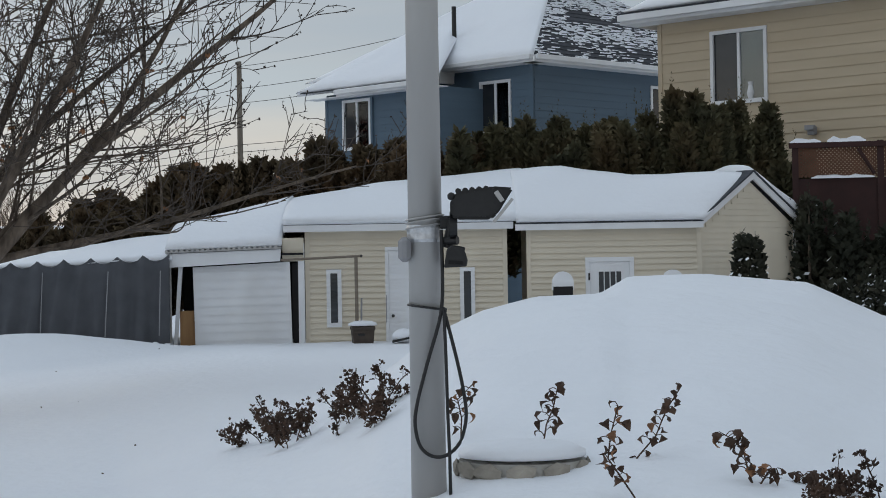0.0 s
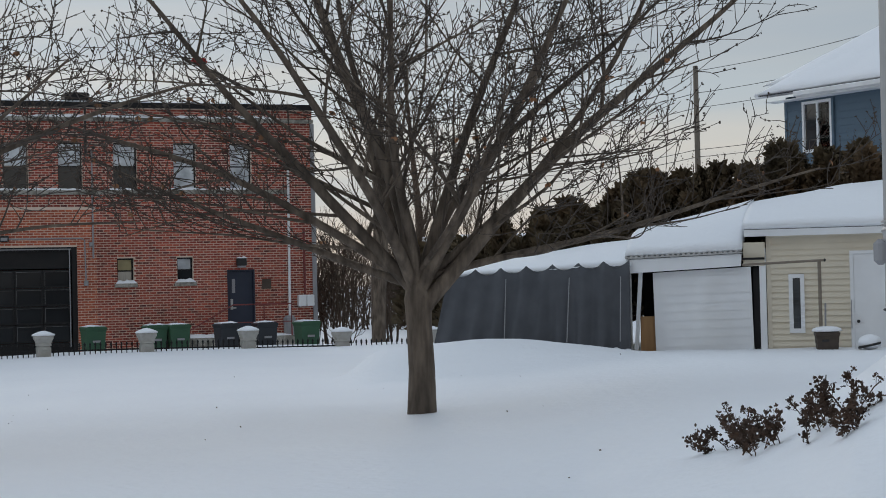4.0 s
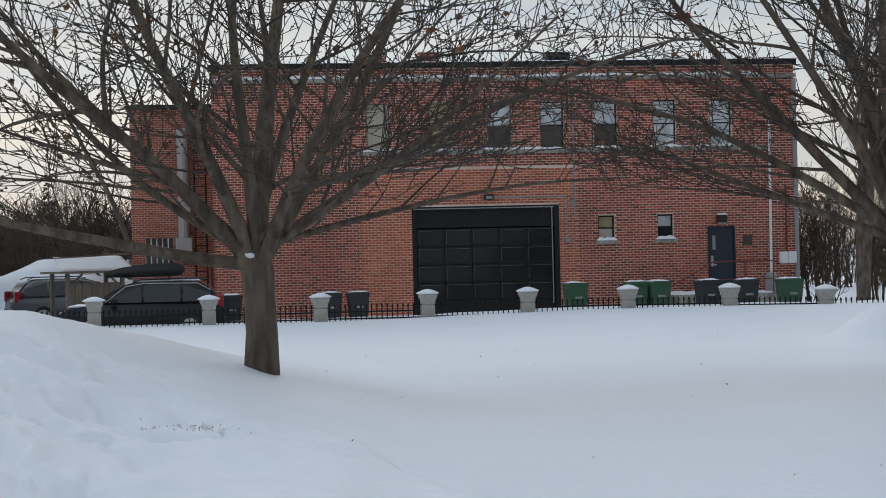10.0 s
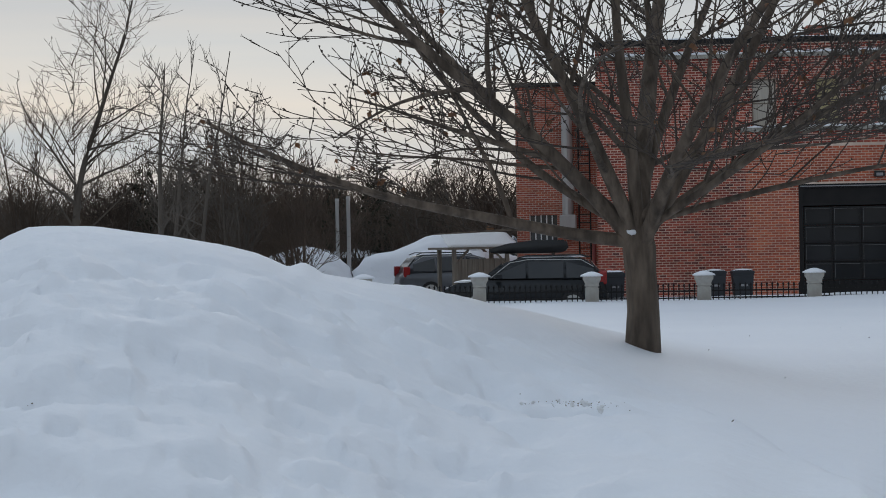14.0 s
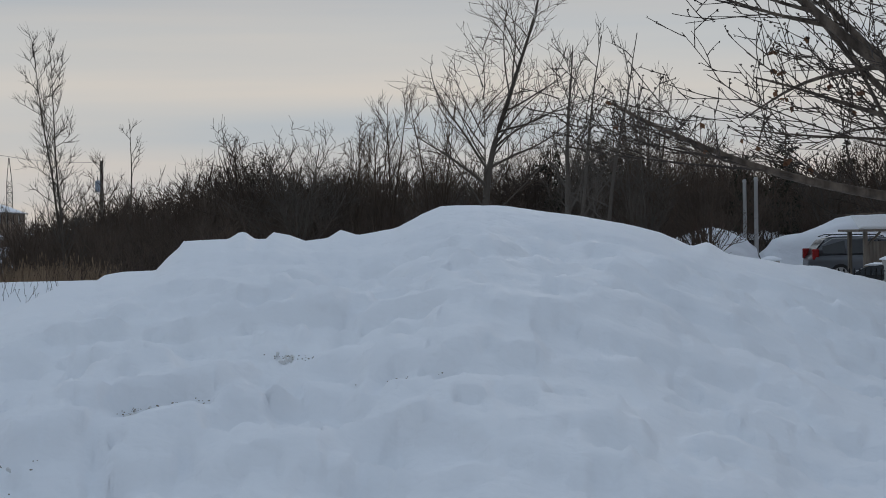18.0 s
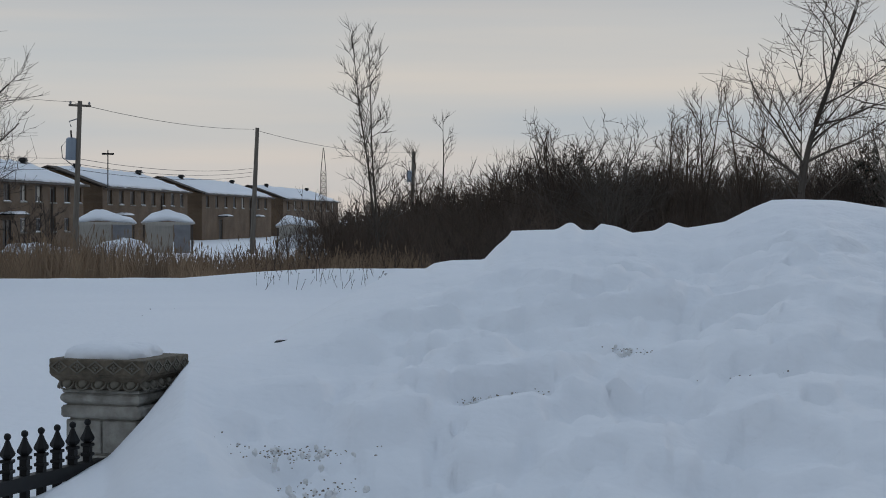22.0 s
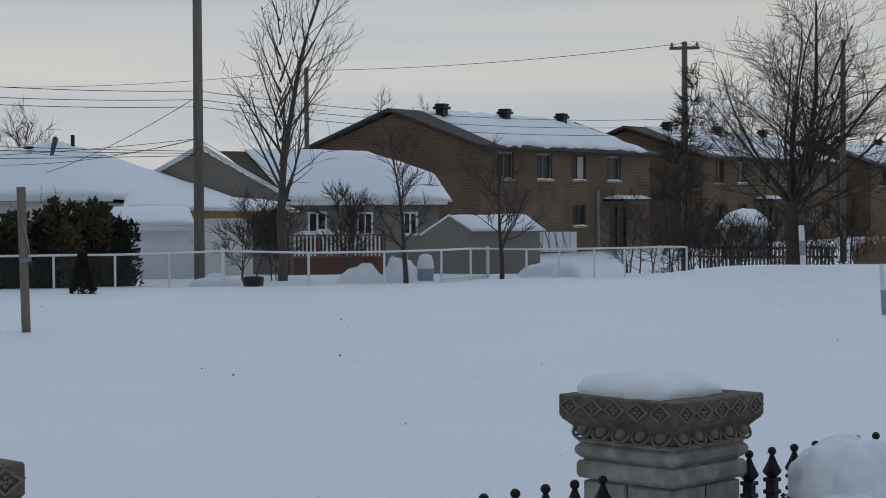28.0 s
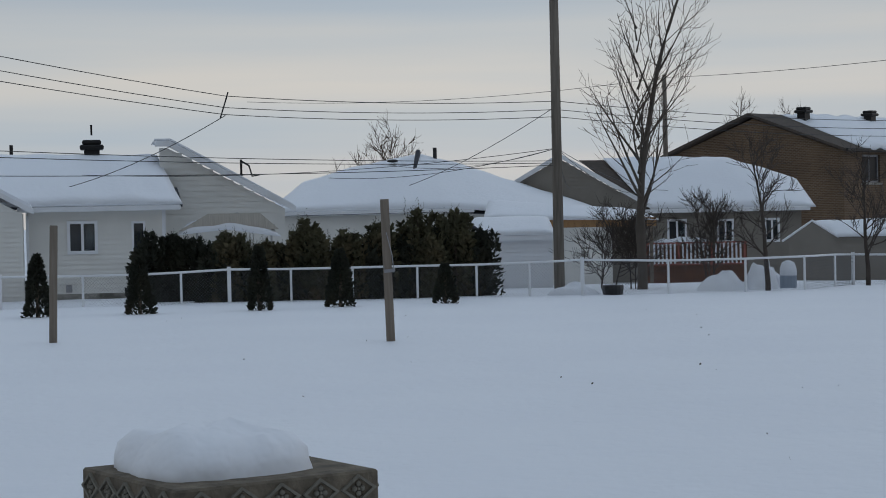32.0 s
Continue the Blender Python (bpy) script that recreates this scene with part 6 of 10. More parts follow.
shed_one()
shed_two()
carport()
tarp_shelter()
for k, x in enumerate((2.06, 3.96)):
    o = thing("garden_light", pose(x, 31.5, 0), "round-headed snow-capped ornament standing before shed", "ornament", "snowy ornaments")
    part("base", fresh(box, -0.17, 0.17, -0.10, 0.10, 0.8, 1.36), BLACKPAINT, o)
    part("dome", fresh(lambda b: [prism(b, [(-0.185, 1.30), (0.185, 1.30)] + [(0.185 * math.cos(a), 1.42 + 0.20 * math.sin(a)) for a in [q * math.pi / 12 for q in range(13)]], -0.09, 0.09)]), WHITEPAINT, o)

# ---- the blue and the tan house behind the garden ----
def slider_window(host, x0, x1, z0, z1, y=0.0, panes=None, name="window", label="white sliding window"):
    w = part(name, fresh(lambda b: [box(b, x0, x0 + 0.08, y - 0.05, y + 0.05, z0, z1), box(b, x1 - 0.08, x1, y - 0.05, y + 0.05, z0, z1), box(b, x0 + 0.08, x1 - 0.08, y - 0.05, y + 0.05, z1 - 0.08, z1), box(b, x0 + 0.08, x1 - 0.08, y - 0.06, y + 0.05, z0, z0 + 0.09)]), WHITEPAINT, host, label)
    xm = (x0 + x1) / 2
    part("mullion", fresh(box, xm - 0.035, xm + 0.035, y - 0.03, y + 0.04, z0 + 0.09, z1 - 0.08), WHITEPAINT, w)
    p = panes or (DARKGLASS, CURTAIN)
    part("pane", fresh(box, x0 + 0.08, xm - 0.035, y + 0.012, y + 0.02, z0 + 0.09, z1 - 0.08), p[0], w)
    part("pane", fresh(box, xm + 0.035, x1 - 0.08, y + 0.002, y + 0.01, z0 + 0.09, z1 - 0.08), PANEGLASS, w).visible_shadow = False
    part("curtain", fresh(box, xm + 0.035, x1 - 0.08, y + 0.03, y + 0.04, z0 + 0.09, z1 - 0.08), p[1], w)
    return w


def tan_house():
    # local x from the far corner towards the near end, y into the house
    h = thing("tan_house", pose(4.85, 41.5, 0, 0, 0, -42.97), "tan board-sided house with white eaves and snow", "house")
    hole = [(1.59, 3.06, 5.20, 6.84)]
    part("wall", fresh(pierced_wall, 0.18, 9.0, 0, 7.15, 0.0, 0.2, hole), TANSIDING, h)
    siding(h, 0.26, 9.0, 3.6, 7.12, 0.0, hole, 0.22, TANSIDING, lip=0.022)
    part("corner_trim", fresh(box, 0.16, 0.27, -0.03, 0.0, 0, 7.13), TANSIDING, h)
    part("side_wall", fresh(box, 0.18, 0.38, 0.2, 8, 0, 7.15), TANSIDING, h)
    part("side_wall", fresh(box, 8.8, 9.0, 0.2, 8, 0, 7.15), TANSIDING, h)
    slider_window(h, 1.59, 3.06, 5.20, 6.84, label="white sliding window with pale curtains")
    part("ornament", fresh(lambda b: lathe(b, [(0.06, 5.30), (0.09, 5.42), (0.05, 5.58), (0.07, 5.66)], 10, Matrix.Translation((2.6, 0.02, 0)))), WHITEPAINT, h)
    part("soffit", fresh(box, -0.45, 9.4, -0.55, 0.0, 7.15, 7.17), WHITEPAINT, h)
    part("fascia", fresh(box, -0.45, 9.4, -0.58, -0.55, 7.15, 7.34), WHITEPAINT, h)
    part("gutter", fresh(lambda b: prism(b, [(0, 0), (9.85, 0), (9.85, 0.02), (0, 0.02)], 0, 0.12)), WHITEPAINT, h, at=(-0.45, -0.70, 7.22))
    part("gutter_lip", fresh(box, -0.45, 9.4, -0.72, -0.70, 7.22, 7.36), WHITEPAINT, h)
    part("end_fascia", fresh(box, -0.48, -0.45, -0.58, 8.4, 7.15, 7.34), WHITEPAINT, h)
    part("roof", fresh(lambda b: prism(b, [(-0.5, 0), (9.4, 0), (9.4, 0.08), (-0.5, 0.08)], 0, 1)), SHINGLE, h, at=Matrix(((1, 0, 0, 0), (0, 5.0, 0, -0.6), (0, 2.3, 1, 7.34), (0, 0, 0, 1))))
    part("roof_snow", fresh(snow_sheet, lambda u: (-0.4 + 9.7 * u, -0.5, 7.44), lambda u: (0.2 + 9.0 * u, 4.2, 9.66), 0.12, 30, 10, 0.08, 3.0), SNOW, h, "", True)
    v = part("dryer_vent", fresh(lambda b: [box(b, 4.08, 4.26, -0.14, 0.0, 4.40, 4.58, 0.02)]), GREYPLASTIC, h)
    part("vent_hood", fresh(lambda b: prism(b, [(4.06, 4.5), (4.28, 4.5), (4.28, 4.60), (4.06, 4.60)], -0.2, -0.12)), GREYPLASTIC, v)


def blue_house():
    h = thing("blue_house", pose(2.54, 49.9, 0), "blue board-sided house with snowy hip roof", "house")
    # the face running back to the left: its local x runs from the corner
    L = pose(0, 0, 0, 0, 0, -45)     # x axis to (0.707, -0.707): use negative x to run left and back
    hole = [(-1.99, -0.80, 5.42, 6.92)]
    left = part("left_wall", fresh(pierced_wall, -7.0, 0.0, -1.0, 7.3, 0.0, 0.2, hole), BLUESIDING, h, at=L)
    siding(left, -7.0, -0.08, 4.4, 7.2, 0.0, hole, 0.2, BLUESIDING, lip=0.02)
    slider_window(left, -1.99, -0.80, 5.42, 6.92)
    part("corner_trim", fresh(box, -0.09, 0.02, -0.03, 0.02, 2, 7.28), BLUESIDING, left)
    Rm = pose(0, 0, 0, 0, 0, 45)
    right = part("right_wall", fresh(pierced_wall, 0.0, 8.0, -1.0, 7.3, 0.0, 0.2, [(5.1, 6.2, 5.5, 6.96)]), BLUESIDING, h, at=Rm)
    siding(right, 0.05, 8.0, 4.4, 7.2, 0.0, [(5.1, 6.2, 5.5, 6.96)], 0.2, BLUESIDING, lip=0.02)
    slider_window(right, 5.1, 6.2, 5.5, 6.96)
    for w, a, b_ in ((left, -3.1, 0.45), (right, -0.45, 8.4)):
        part("fascia", fresh(box, a, b_, -0.50, -0.46, 7.26, 7.44), WHITEPAINT, w)
        part("gutter", fresh(box, a, b_, -0.62, -0.50, 7.32, 7.46, 0.02), WHITEPAINT, w)
        part("soffit", fresh(box, a, b_, -0.46, 0.0, 7.26, 7.28), WHITEPAINT, w)
    part("gutter_return", fresh(box, -3.14, -3.0, -0.62, 0.1, 6.95, 7.44, 0.02), WHITEPAINT, left)
    # front wing
    W = L.copy()
    W.translation = Vector((-2.60, 0.10, 0))
    hw = [(-3.89, -2.69, 5.14, 6.60)]
    wing = part("wing_wall", fresh(pierced_wall, -4.62, 0.0, -1.0, 6.72, 0.0, 0.2, hw), BLUESIDING, h, at=W)
    siding(wing, -4.6, -0.02, 4.0, 6.7, 0.0, hw, 0.2, BLUESIDING, lip=0.02)
    slider_window(wing, -3.89, -2.69, 5.14, 6.60)
    part("wing_return", fresh(box, -0.2, 0.0, 0.2, 3.0, 2.0, 6.72), BLUESIDING, wing)
    part("corner_trim", fresh(box, -4.64, -4.54, -0.03, 0.0, 2, 6.72), BLUESIDING, wing)
    part("downpipe", fresh(box, -2.66, -2.58, -0.08, -0.02, 4.0, 6.6), BLUESIDING, wing)
    part("fascia", fresh(box, -3.62, 0.40, -0.50, -0.46, 6.66, 6.84), WHITEPAINT, wing)
    part("gutter", fresh(box, -3.62, 0.40, -0.62, -0.50, 6.72, 6.86, 0.02), WHITEPAINT, wing)
    part("soffit", fresh(box, -5.0, 0.40, -0.46, 0.0, 6.66, 6.68), WHITEPAINT, wing)
    part("far_gutter", fresh(box, -5.6, -3.62, -0.3, -0.18, 6.84, 7.0, 0.02), WHITEPAINT, wing)
    # roofs: hip over the corner block, and the snowy pitch over the wing
    C = Vector((0, 0, 7.42))
    lx, rx = Vector((-0.7071, 0.7071, 0)), Vector((0.7071, 0.7071, 0))
    apex = C + lx * 4.1 + rx * 5.6 + Vector((0, 0, 3.7))
    c0 = C - lx * 0.45 - rx * 0.45
    a0, b0 = C + lx * 9 - rx * 0.45, C + rx * 9.5 - lx * 0.45
    bm = bmesh.new()
    v = [bm.verts.new(p) for p in (c0, a0, apex)]
    bm.faces.new(v)
    part("roof_plane", bm, SHINGLE, h)
    part("roof_snow", fresh(snow_sheet, lambda u: a0.lerp(c0, u), lambda u: apex + (a0.lerp(c0, u) - a0.lerp(c0, 0.6)) * 0.04, 0.10, 40, 14, 0.05, 4.0), SNOW, h, "deep snow on the pitch", True)
    n = 26
    rng = random.Random(6)
    for k in range(n):
        u0, u1 = k / n, (k + 1) / n
        p0, p1 = c0.lerp(apex, u0), b0.lerp(apex, u0)
        q0, q1 = c0.lerp(apex, u1), b0.lerp(apex, u1)
        bm = bmesh.new()
        up = Vector((0, 0, 0.025))
        vs = [bm.verts.new(x) for x in (p0 + up, p1 + up, q1, q0)]
        bm.faces.new(vs)
        bm.faces.new([bm.verts.new(x) for x in (p0, p1, p1 + up, p0 + up)])
        part("shingle_course", bm, SHINGLE, h)
    s = Soup()
    nrm = (b0 - c0).cross(apex - c0).normalized()
    if nrm.z < 0:
        nrm = -nrm
    for _ in range(3600):
        u, w = rng.random(), rng.random()
        p = c0.lerp(b0, w).lerp(apex, u) + nrm * 0.035
        if noise.noise(Vector((w * 5, u * 6, 1))) + 0.25 * u + 0.1 < rng.uniform(-0.3, 0.5):
            continue
        e, f_ = (b0 - c0).normalized(), (apex - (c0 + b0) / 2).normalized()
        a, b_ = rng.uniform(0.04, 0.20), rng.uniform(0.015, 0.045)
        s.quad(p - e * a - f_ * b_, p + e * a * rng.uniform(0.6, 1.2) - f_ * b_ * 0.4, p + e * a + f_ * b_, p - e * a * 0.7 + f_ * b_ * 1.2)
    ob = part("snow_dusting", s.mesh("snow_dusting", SNOW), None, h)
    ob["kind"] = "stuff"
    wz = Vector((0, 0, 6.86))
    o = Vector((-2.60, 0.10, 0))
    fw = lambda u: o + wz + lx * (5.4 - 5.9 * u) - Vector((0.35, 0.35, 0))
    bw = lambda u: o + wz + lx * (4.6 - 1.6 * u) + rx * 4.2 + Vector((0, 0, 2.2))
    part("wing_roof", fresh(snow_sheet, lambda u: fw(0.03 + 0.9 * u), lambda u: bw(0.05 + 0.85 * u), 0.02, 10, 6, 0.0, 4.0, 0.0), SHINGLE, h)
    part("wing_snow", fresh(snow_sheet, lambda u: fw(u) + Vector((0, 0, 0.03)), lambda u: bw(u) + Vector((0, 0, 0.03)), 0.14, 36, 12, 0.08, 8.0), SNOW, h, "", True)
    part("vent_pipe", fresh(lambda b: cyl(b, (-2.1, 3.4, 8.3), (-2.1, 3.4, 9.35), 0.07, n=10)), BLACKPLASTIC, h)


def deck_screen():
    d = thing("deck_screen", pose(6.9, 35.6, 0, 0, 0, -10), "dark red deck wall topped with brown lattice", "deck")
    for x in (0.0, 1.62, 3.3):
        part("post", fresh(box, x - 0.06, x + 0.06, -0.06, 0.06, 0.2, 4.05), REDWOODPAINT, d)
    rail = part("top_rail", fresh(box, -0.12, 3.4, -0.10, 0.08, 3.93, 4.03), REDWOODPAINT, d)
    part("rail_snow", fresh(snow_strip, -0.1, 0.5, -0.10, 0.08, 4.03, 0.08, random.Random(1)), SNOW, rail)
    part("rail_snow", fresh(snow_strip, 0.62, 1.35, -0.10, 0.08, 4.03, 0.10, random.Random(2)), SNOW, rail)
    part("wall", fresh(box, 0.06, 3.24, -0.03, 0.03, 0.2, 3.33), REDWOODPAINT, d)
    part("ledge_snow", fresh(snow_strip, 0.3, 1.5, -0.10, 0.05, 3.33, 0.07, random.Random(3)), SNOW, d)
    part("brace", fresh(tube, [(1.2, -0.05, 3.9), (1.5, -0.05, 3.4)], 0.035, 6), REDWOODPAINT, d)
    lat = part("lattice", fresh(lambda b: [box(b, 0.06, 0.10, -0.02, 0.0, 3.36, 3.93), box(b, 3.2, 3.24, -0.02, 0.0, 3.36, 3.93)]), LATTICEWOOD, d)
    for k in range(-8, 46):
        for sgn in (-1, 1):
            x = 0.1 + 0.075 * k
            xa, xb = (x, x + 0.57) if sgn > 0 else (x + 0.57, x)
            za, zb = 3.36, 3.93
            if xb < 0.1 and xa < 0.1 or xa > 3.2 and xb > 3.2:
                continue
            def clip(xv, zv, xo, zo):
                if xv < 0.1:
                    return 0.1, zv + (zo - zv) * (0.1 - xv) / (xo - xv)
                if xv > 3.2:
                    return 3.2, zv + (zo - zv) * (3.2 - xv) / (xo - xv)
                return xv, zv
            (pa, qa), (pb, qb) = clip(xa, za, xb, zb), clip(xb, zb, xa, za)
            bm = bmesh.new()
            y = -0.012 if sgn > 0 else 0.0
            dx, dz = (pb - pa), (qb - qa)
            ln = math.hypot(dx, dz)
            if ln < 0.03:
                continue
            nx, nz = -dz / ln * 0.018, dx / ln * 0.018
            prism(bm, [(pa - nx, qa - nz), (pb - nx, qb - nz), (pb + nx, qb + nz), (pa + nx, qa + nz)], y - 0.008, y)
            part("slat", bm, LATTICEWOOD, lat)


tan_house()
blue_house()
deck_screen()

# ---- cedars ----
def cedar(name, x, y, z, height, radius, seed, material, label, group, dens=1.0, shape="cone", snow=0.0, size=0.10, clear=0.0):
    """A cedar of many small upswept sprays round a stem, uneven in outline."""
    rng = random.Random(seed)
    t = thing(name, pose(x, y, z, 0, 0, rng.uniform(0, 360)), label, "tree", group)
    st = Soup()
    st.tube([Vector((0, 0, -0.3)), Vector((0, 0, height * 0.5)), Vector((0.02, 0, height * 0.95))], [0.05, 0.035, 0.008], 6)
    part("trunk", st.mesh("trunk", BARK), None, t)
    s, sn = Soup(), Soup()
    n = int(1500 * dens * height * radius / 0.8)
    lead = [(0.0, 0.0, 1.0)] + [(rng.uniform(-0.75, 0.75) * radius, rng.uniform(-0.6, 0.6) * radius, rng.uniform(0.72, 1.0)) for _ in range(10 if shape == "spire" else 5)]
    for k in range(n):
        u = clear + (1 - clear) * rng.random() ** 0.85
        zz = u * height
        ox, oy, hk = lead[0] if shape == "cone" else lead[rng.randrange(len(lead))]
        zz *= hk
        prof = (1 - u) ** 0.65 if shape == "cone" else 0.03 + 0.55 * (1 - u) ** 0.7 if shape == "spire" else 0.12 + 0.62 * (1 - u ** 1.7)
        a = rng.uniform(0, 6.2832)
        lump = 0.80 + 0.32 * noise.noise(Vector((math.cos(a) * 1.7, math.sin(a) * 1.7, zz * 1.6 + seed)))
        r = radius * prof * lump * rng.uniform(0.55, 1.0) ** 0.5
        p = Vector((ox + r * math.cos(a), oy + r * math.sin(a), zz))
        out = Vector((math.cos(a + rng.gauss(0, 0.5)), math.sin(a + rng.gauss(0, 0.5)), rng.uniform(-0.1, 1.5))).normalized()
        side = off_axis(out, 1.45, rng)
        L = size * rng.uniform(0.5, 2.1)
        w = side * L * 0.27
        q = p + out * L
        s.quad(p - w * 0.4, p.lerp(q, 0.55) - w, q, p.lerp(q, 0.5) + w, 0)
        if rng.random() < 0.5:
            w2 = off_axis(out, 1.45, rng) * L * 0.3
            s.tri(p + w2, p - w2, q + w2 * 0.8)
        if snow and rng.random() < snow and out.z > 0.6:
            sn.quad(q - w * 0.9, q + side.cross(out) * L * 0.35, q + w * 0.9, q - side.cross(out) * L * 0.35)
    # thin leaders standing above the clipped mass
    for _ in range(int(26 * dens) if shape != "cone" else 0):
        a, rr_ = rng.uniform(0, 6.2832), radius * rng.uniform(0, 0.7)
        p = Vector((rr_ * math.cos(a), rr_ * math.sin(a), height * rng.uniform(0.62, 0.86)))
        ln = height * rng.uniform(0.10, 0.30)
        for k in range(16):
            u = k / 16
            q = p + Vector((rng.gauss(0, 0.01), rng.gauss(0, 0.01), ln * u))
            e = off_axis(Vector((0, 0, 1)), rng.uniform(0.4, 1.0), rng)
            L = size * (1.05 - 0.7 * u) * rng.uniform(0.7, 1.3)
            w = off_axis(e, 1.5, rng) * L * 0.22
            s.quad(q - w * 0.4, q + e * L * 0.5 - w, q + e * L, q + e * L * 0.5 + w)
    part("crown", s.mesh("crown", material), None, t)
    if sn.v:
        part("lodged_snow", sn.mesh("lodged_snow", SNOW), None, t)["kind"] = "stuff"
    return t


HRNG = random.Random(21)
# the tall hedge behind the sheds
for i, (x, top) in enumerate([(-8.8, 2.5), (-8.0, 2.75), (-7.2, 3.0), (-6.5, 3.25), (-5.8, 3.55), (-5.1, 3.85), (-4.4, 4.0), (-3.7, 4.05), (-3.0, 4.05), (-2.3, 4.2), (-1.6, 4.15), (-0.9, 4.35), (-0.2, 4.4), (0.5, 4.3), (1.1, 4.4),
                               (1.7, 4.5), (2.4, 4.65), (3.0, 4.5), (3.6, 4.75), (4.2, 4.8), (4.75, 5.3), (5.4, 4.75), (6.0, 4.85), (6.4, 4.4)]):
    y = 37.0 + HRNG.uniform(-0.25, 0.25) - (0.5 if x < -6 else 0)
    z0 = 0.3
    cedar("cedar_hedge_tree", x, y, z0, top - z0 + HRNG.uniform(-0.2, 0.15), 1.2, 100 + i, CEDAR if x > 0.8 else CEDARBROWN, "dense browned cedar in the garden hedge", "garden hedge", 1.45, "spire", size=0.12, clear=0.42 if x > -4 else 0.25)
for i, (x, y, top) in enumerate([(6.9, 34.4, 2.9), (7.6, 34.2, 2.6), (8.3, 34.0, 2.3)]):
    cedar("cedar_shrub", x, y, 0.3, top - 0.3, 0.6, 140 + i, CEDARDARK, "dark cedar beside the deck wall", "deck cedars", 1.0, "hedge", 0.02)
cedar("young_cedar", 5.25, 31.9, 0.9, 1.28, 0.34, 151, CEDARDARK, "small cedar holding snow before the shed", "", 1.6, "hedge", 0.09, 0.08)
for i, (x, y, h) in enumerate([(6.9, 29.5, 0.7), (7.3, 29.0, 0.8), (7.0, 28.3, 0.6), (6.5, 30.0, 0.5)]):
    cedar("snowy_shrub", x, y, on_ground(x, y) - 0.1, h + 0.55, 0.42, 160 + i, CEDARDARK, "low dark shrub with lodged snow", "low shrubs", 1.2, "hedge", 0.25, 0.07)

# ---- iron fence with cast-stone pillars before the hall ----
def far_pillar():
    """Cast-stone pillar: panelled shaft, stepped neck, flared capital with a snowy cap."""
    t = thing("fence_pillar", pose(-22.43, 44.69, 0, 0, 0, 36), "pale cast-stone fence pillar with snowy cap", "pillar", "hall fence pillars")
    part("shaft", fresh(lambda b: [box(b, -0.1596, 0.1596, -0.1596, 0.1596, -0.6, 0.28, 0.012), box(b, -0.1764, -0.0924, -0.1764, 0.1764, -0.6, 0.24), box(b, 0.0924, 0.1764, -0.1764, 0.1764, -0.6, 0.24), box(b, -0.0924, 0.0924, -0.1764, 0.1764, 0.17, 0.24)]), PALESTONE, t)
    part("neck", fresh(box, -0.188, 0.188, -0.188, 0.188, 0.28, 0.33, 0.012), PALESTONE, t)
    part("capital", fresh(lambda b: lathe(b, [(0.252, 0.33), (0.2604, 0.37), (0.2898, 0.42), (0.3276, 0.47), (0.336, 0.54), (0.3234, 0.555)], 4, turn=math.pi / 4)), PALESTONE, t)
    part("snow_cap", fresh(lambda b: lathe(b, [(0.3108, 0.555), (0.3024, 0.59), (0.2016, 0.635), (0.084, 0.675), (0.0084, 0.685)], 12)), SNOW, t, "", True)
    return t


def picket_mesh(h, r=0.015):
    b = bmesh.new()
    box(b, -r, r, -r, r, -0.5, h - 0.10)
    lathe(b, [(r * 1.9, h - 0.105), (r * 1.9, h - 0.09), (r * 1.1, h - 0.085), (r * 2.1, h - 0.06), (r * 0.3, h)], 4)
    return finish("picket", b, BLACKIRON)


FP = [Vector(p) for p in ((-34.55, 36.2, 0.03), (-32.18, 38.27, 0.02), (-29.79, 40.16, -0.01), (-27.32, 41.88, -0.03), (-24.83, 43.4, 0), (-22.43, 44.69, 0), (-19.97, 45.84, 0), (-17.44, 46.86, -0.01), (-15.04, 47.68, -0.1), (-12.6, 48.5, -0.1))]
pill = far_pillar()
PK = picket_mesh(0.34)
for i, p in enumerate(FP):
    if i != 5:
        copy_thing(pill, pose(p.x, p.y, p.z, 0, 0, 36 + (i - 5) * -1.2))
for a, b in zip(FP, FP[1:]):
    d = b - a
    ang = math.degrees(math.atan2(d.y, d.x))
    f = thing("iron_fence", pose(a.x, a.y, (a.z + b.z) / 2, 0, 0, ang), "black iron picket fence half-buried in snow", "fence", "hall fence spans")
    L = math.hypot(d.x, d.y)
    for z in (0.13, -0.06):
        part("rail", fresh(box, 0.2, L - 0.2, -0.016, 0.016, z - 0.02, z + 0.02), BLACKIRON, f)
    n = int((L - 0.5) / 0.135)
    for k in range(n + 1):
        part("picket", PK, None, f, at=(0.25 + (L - 0.5) * k / n, 0, 0))


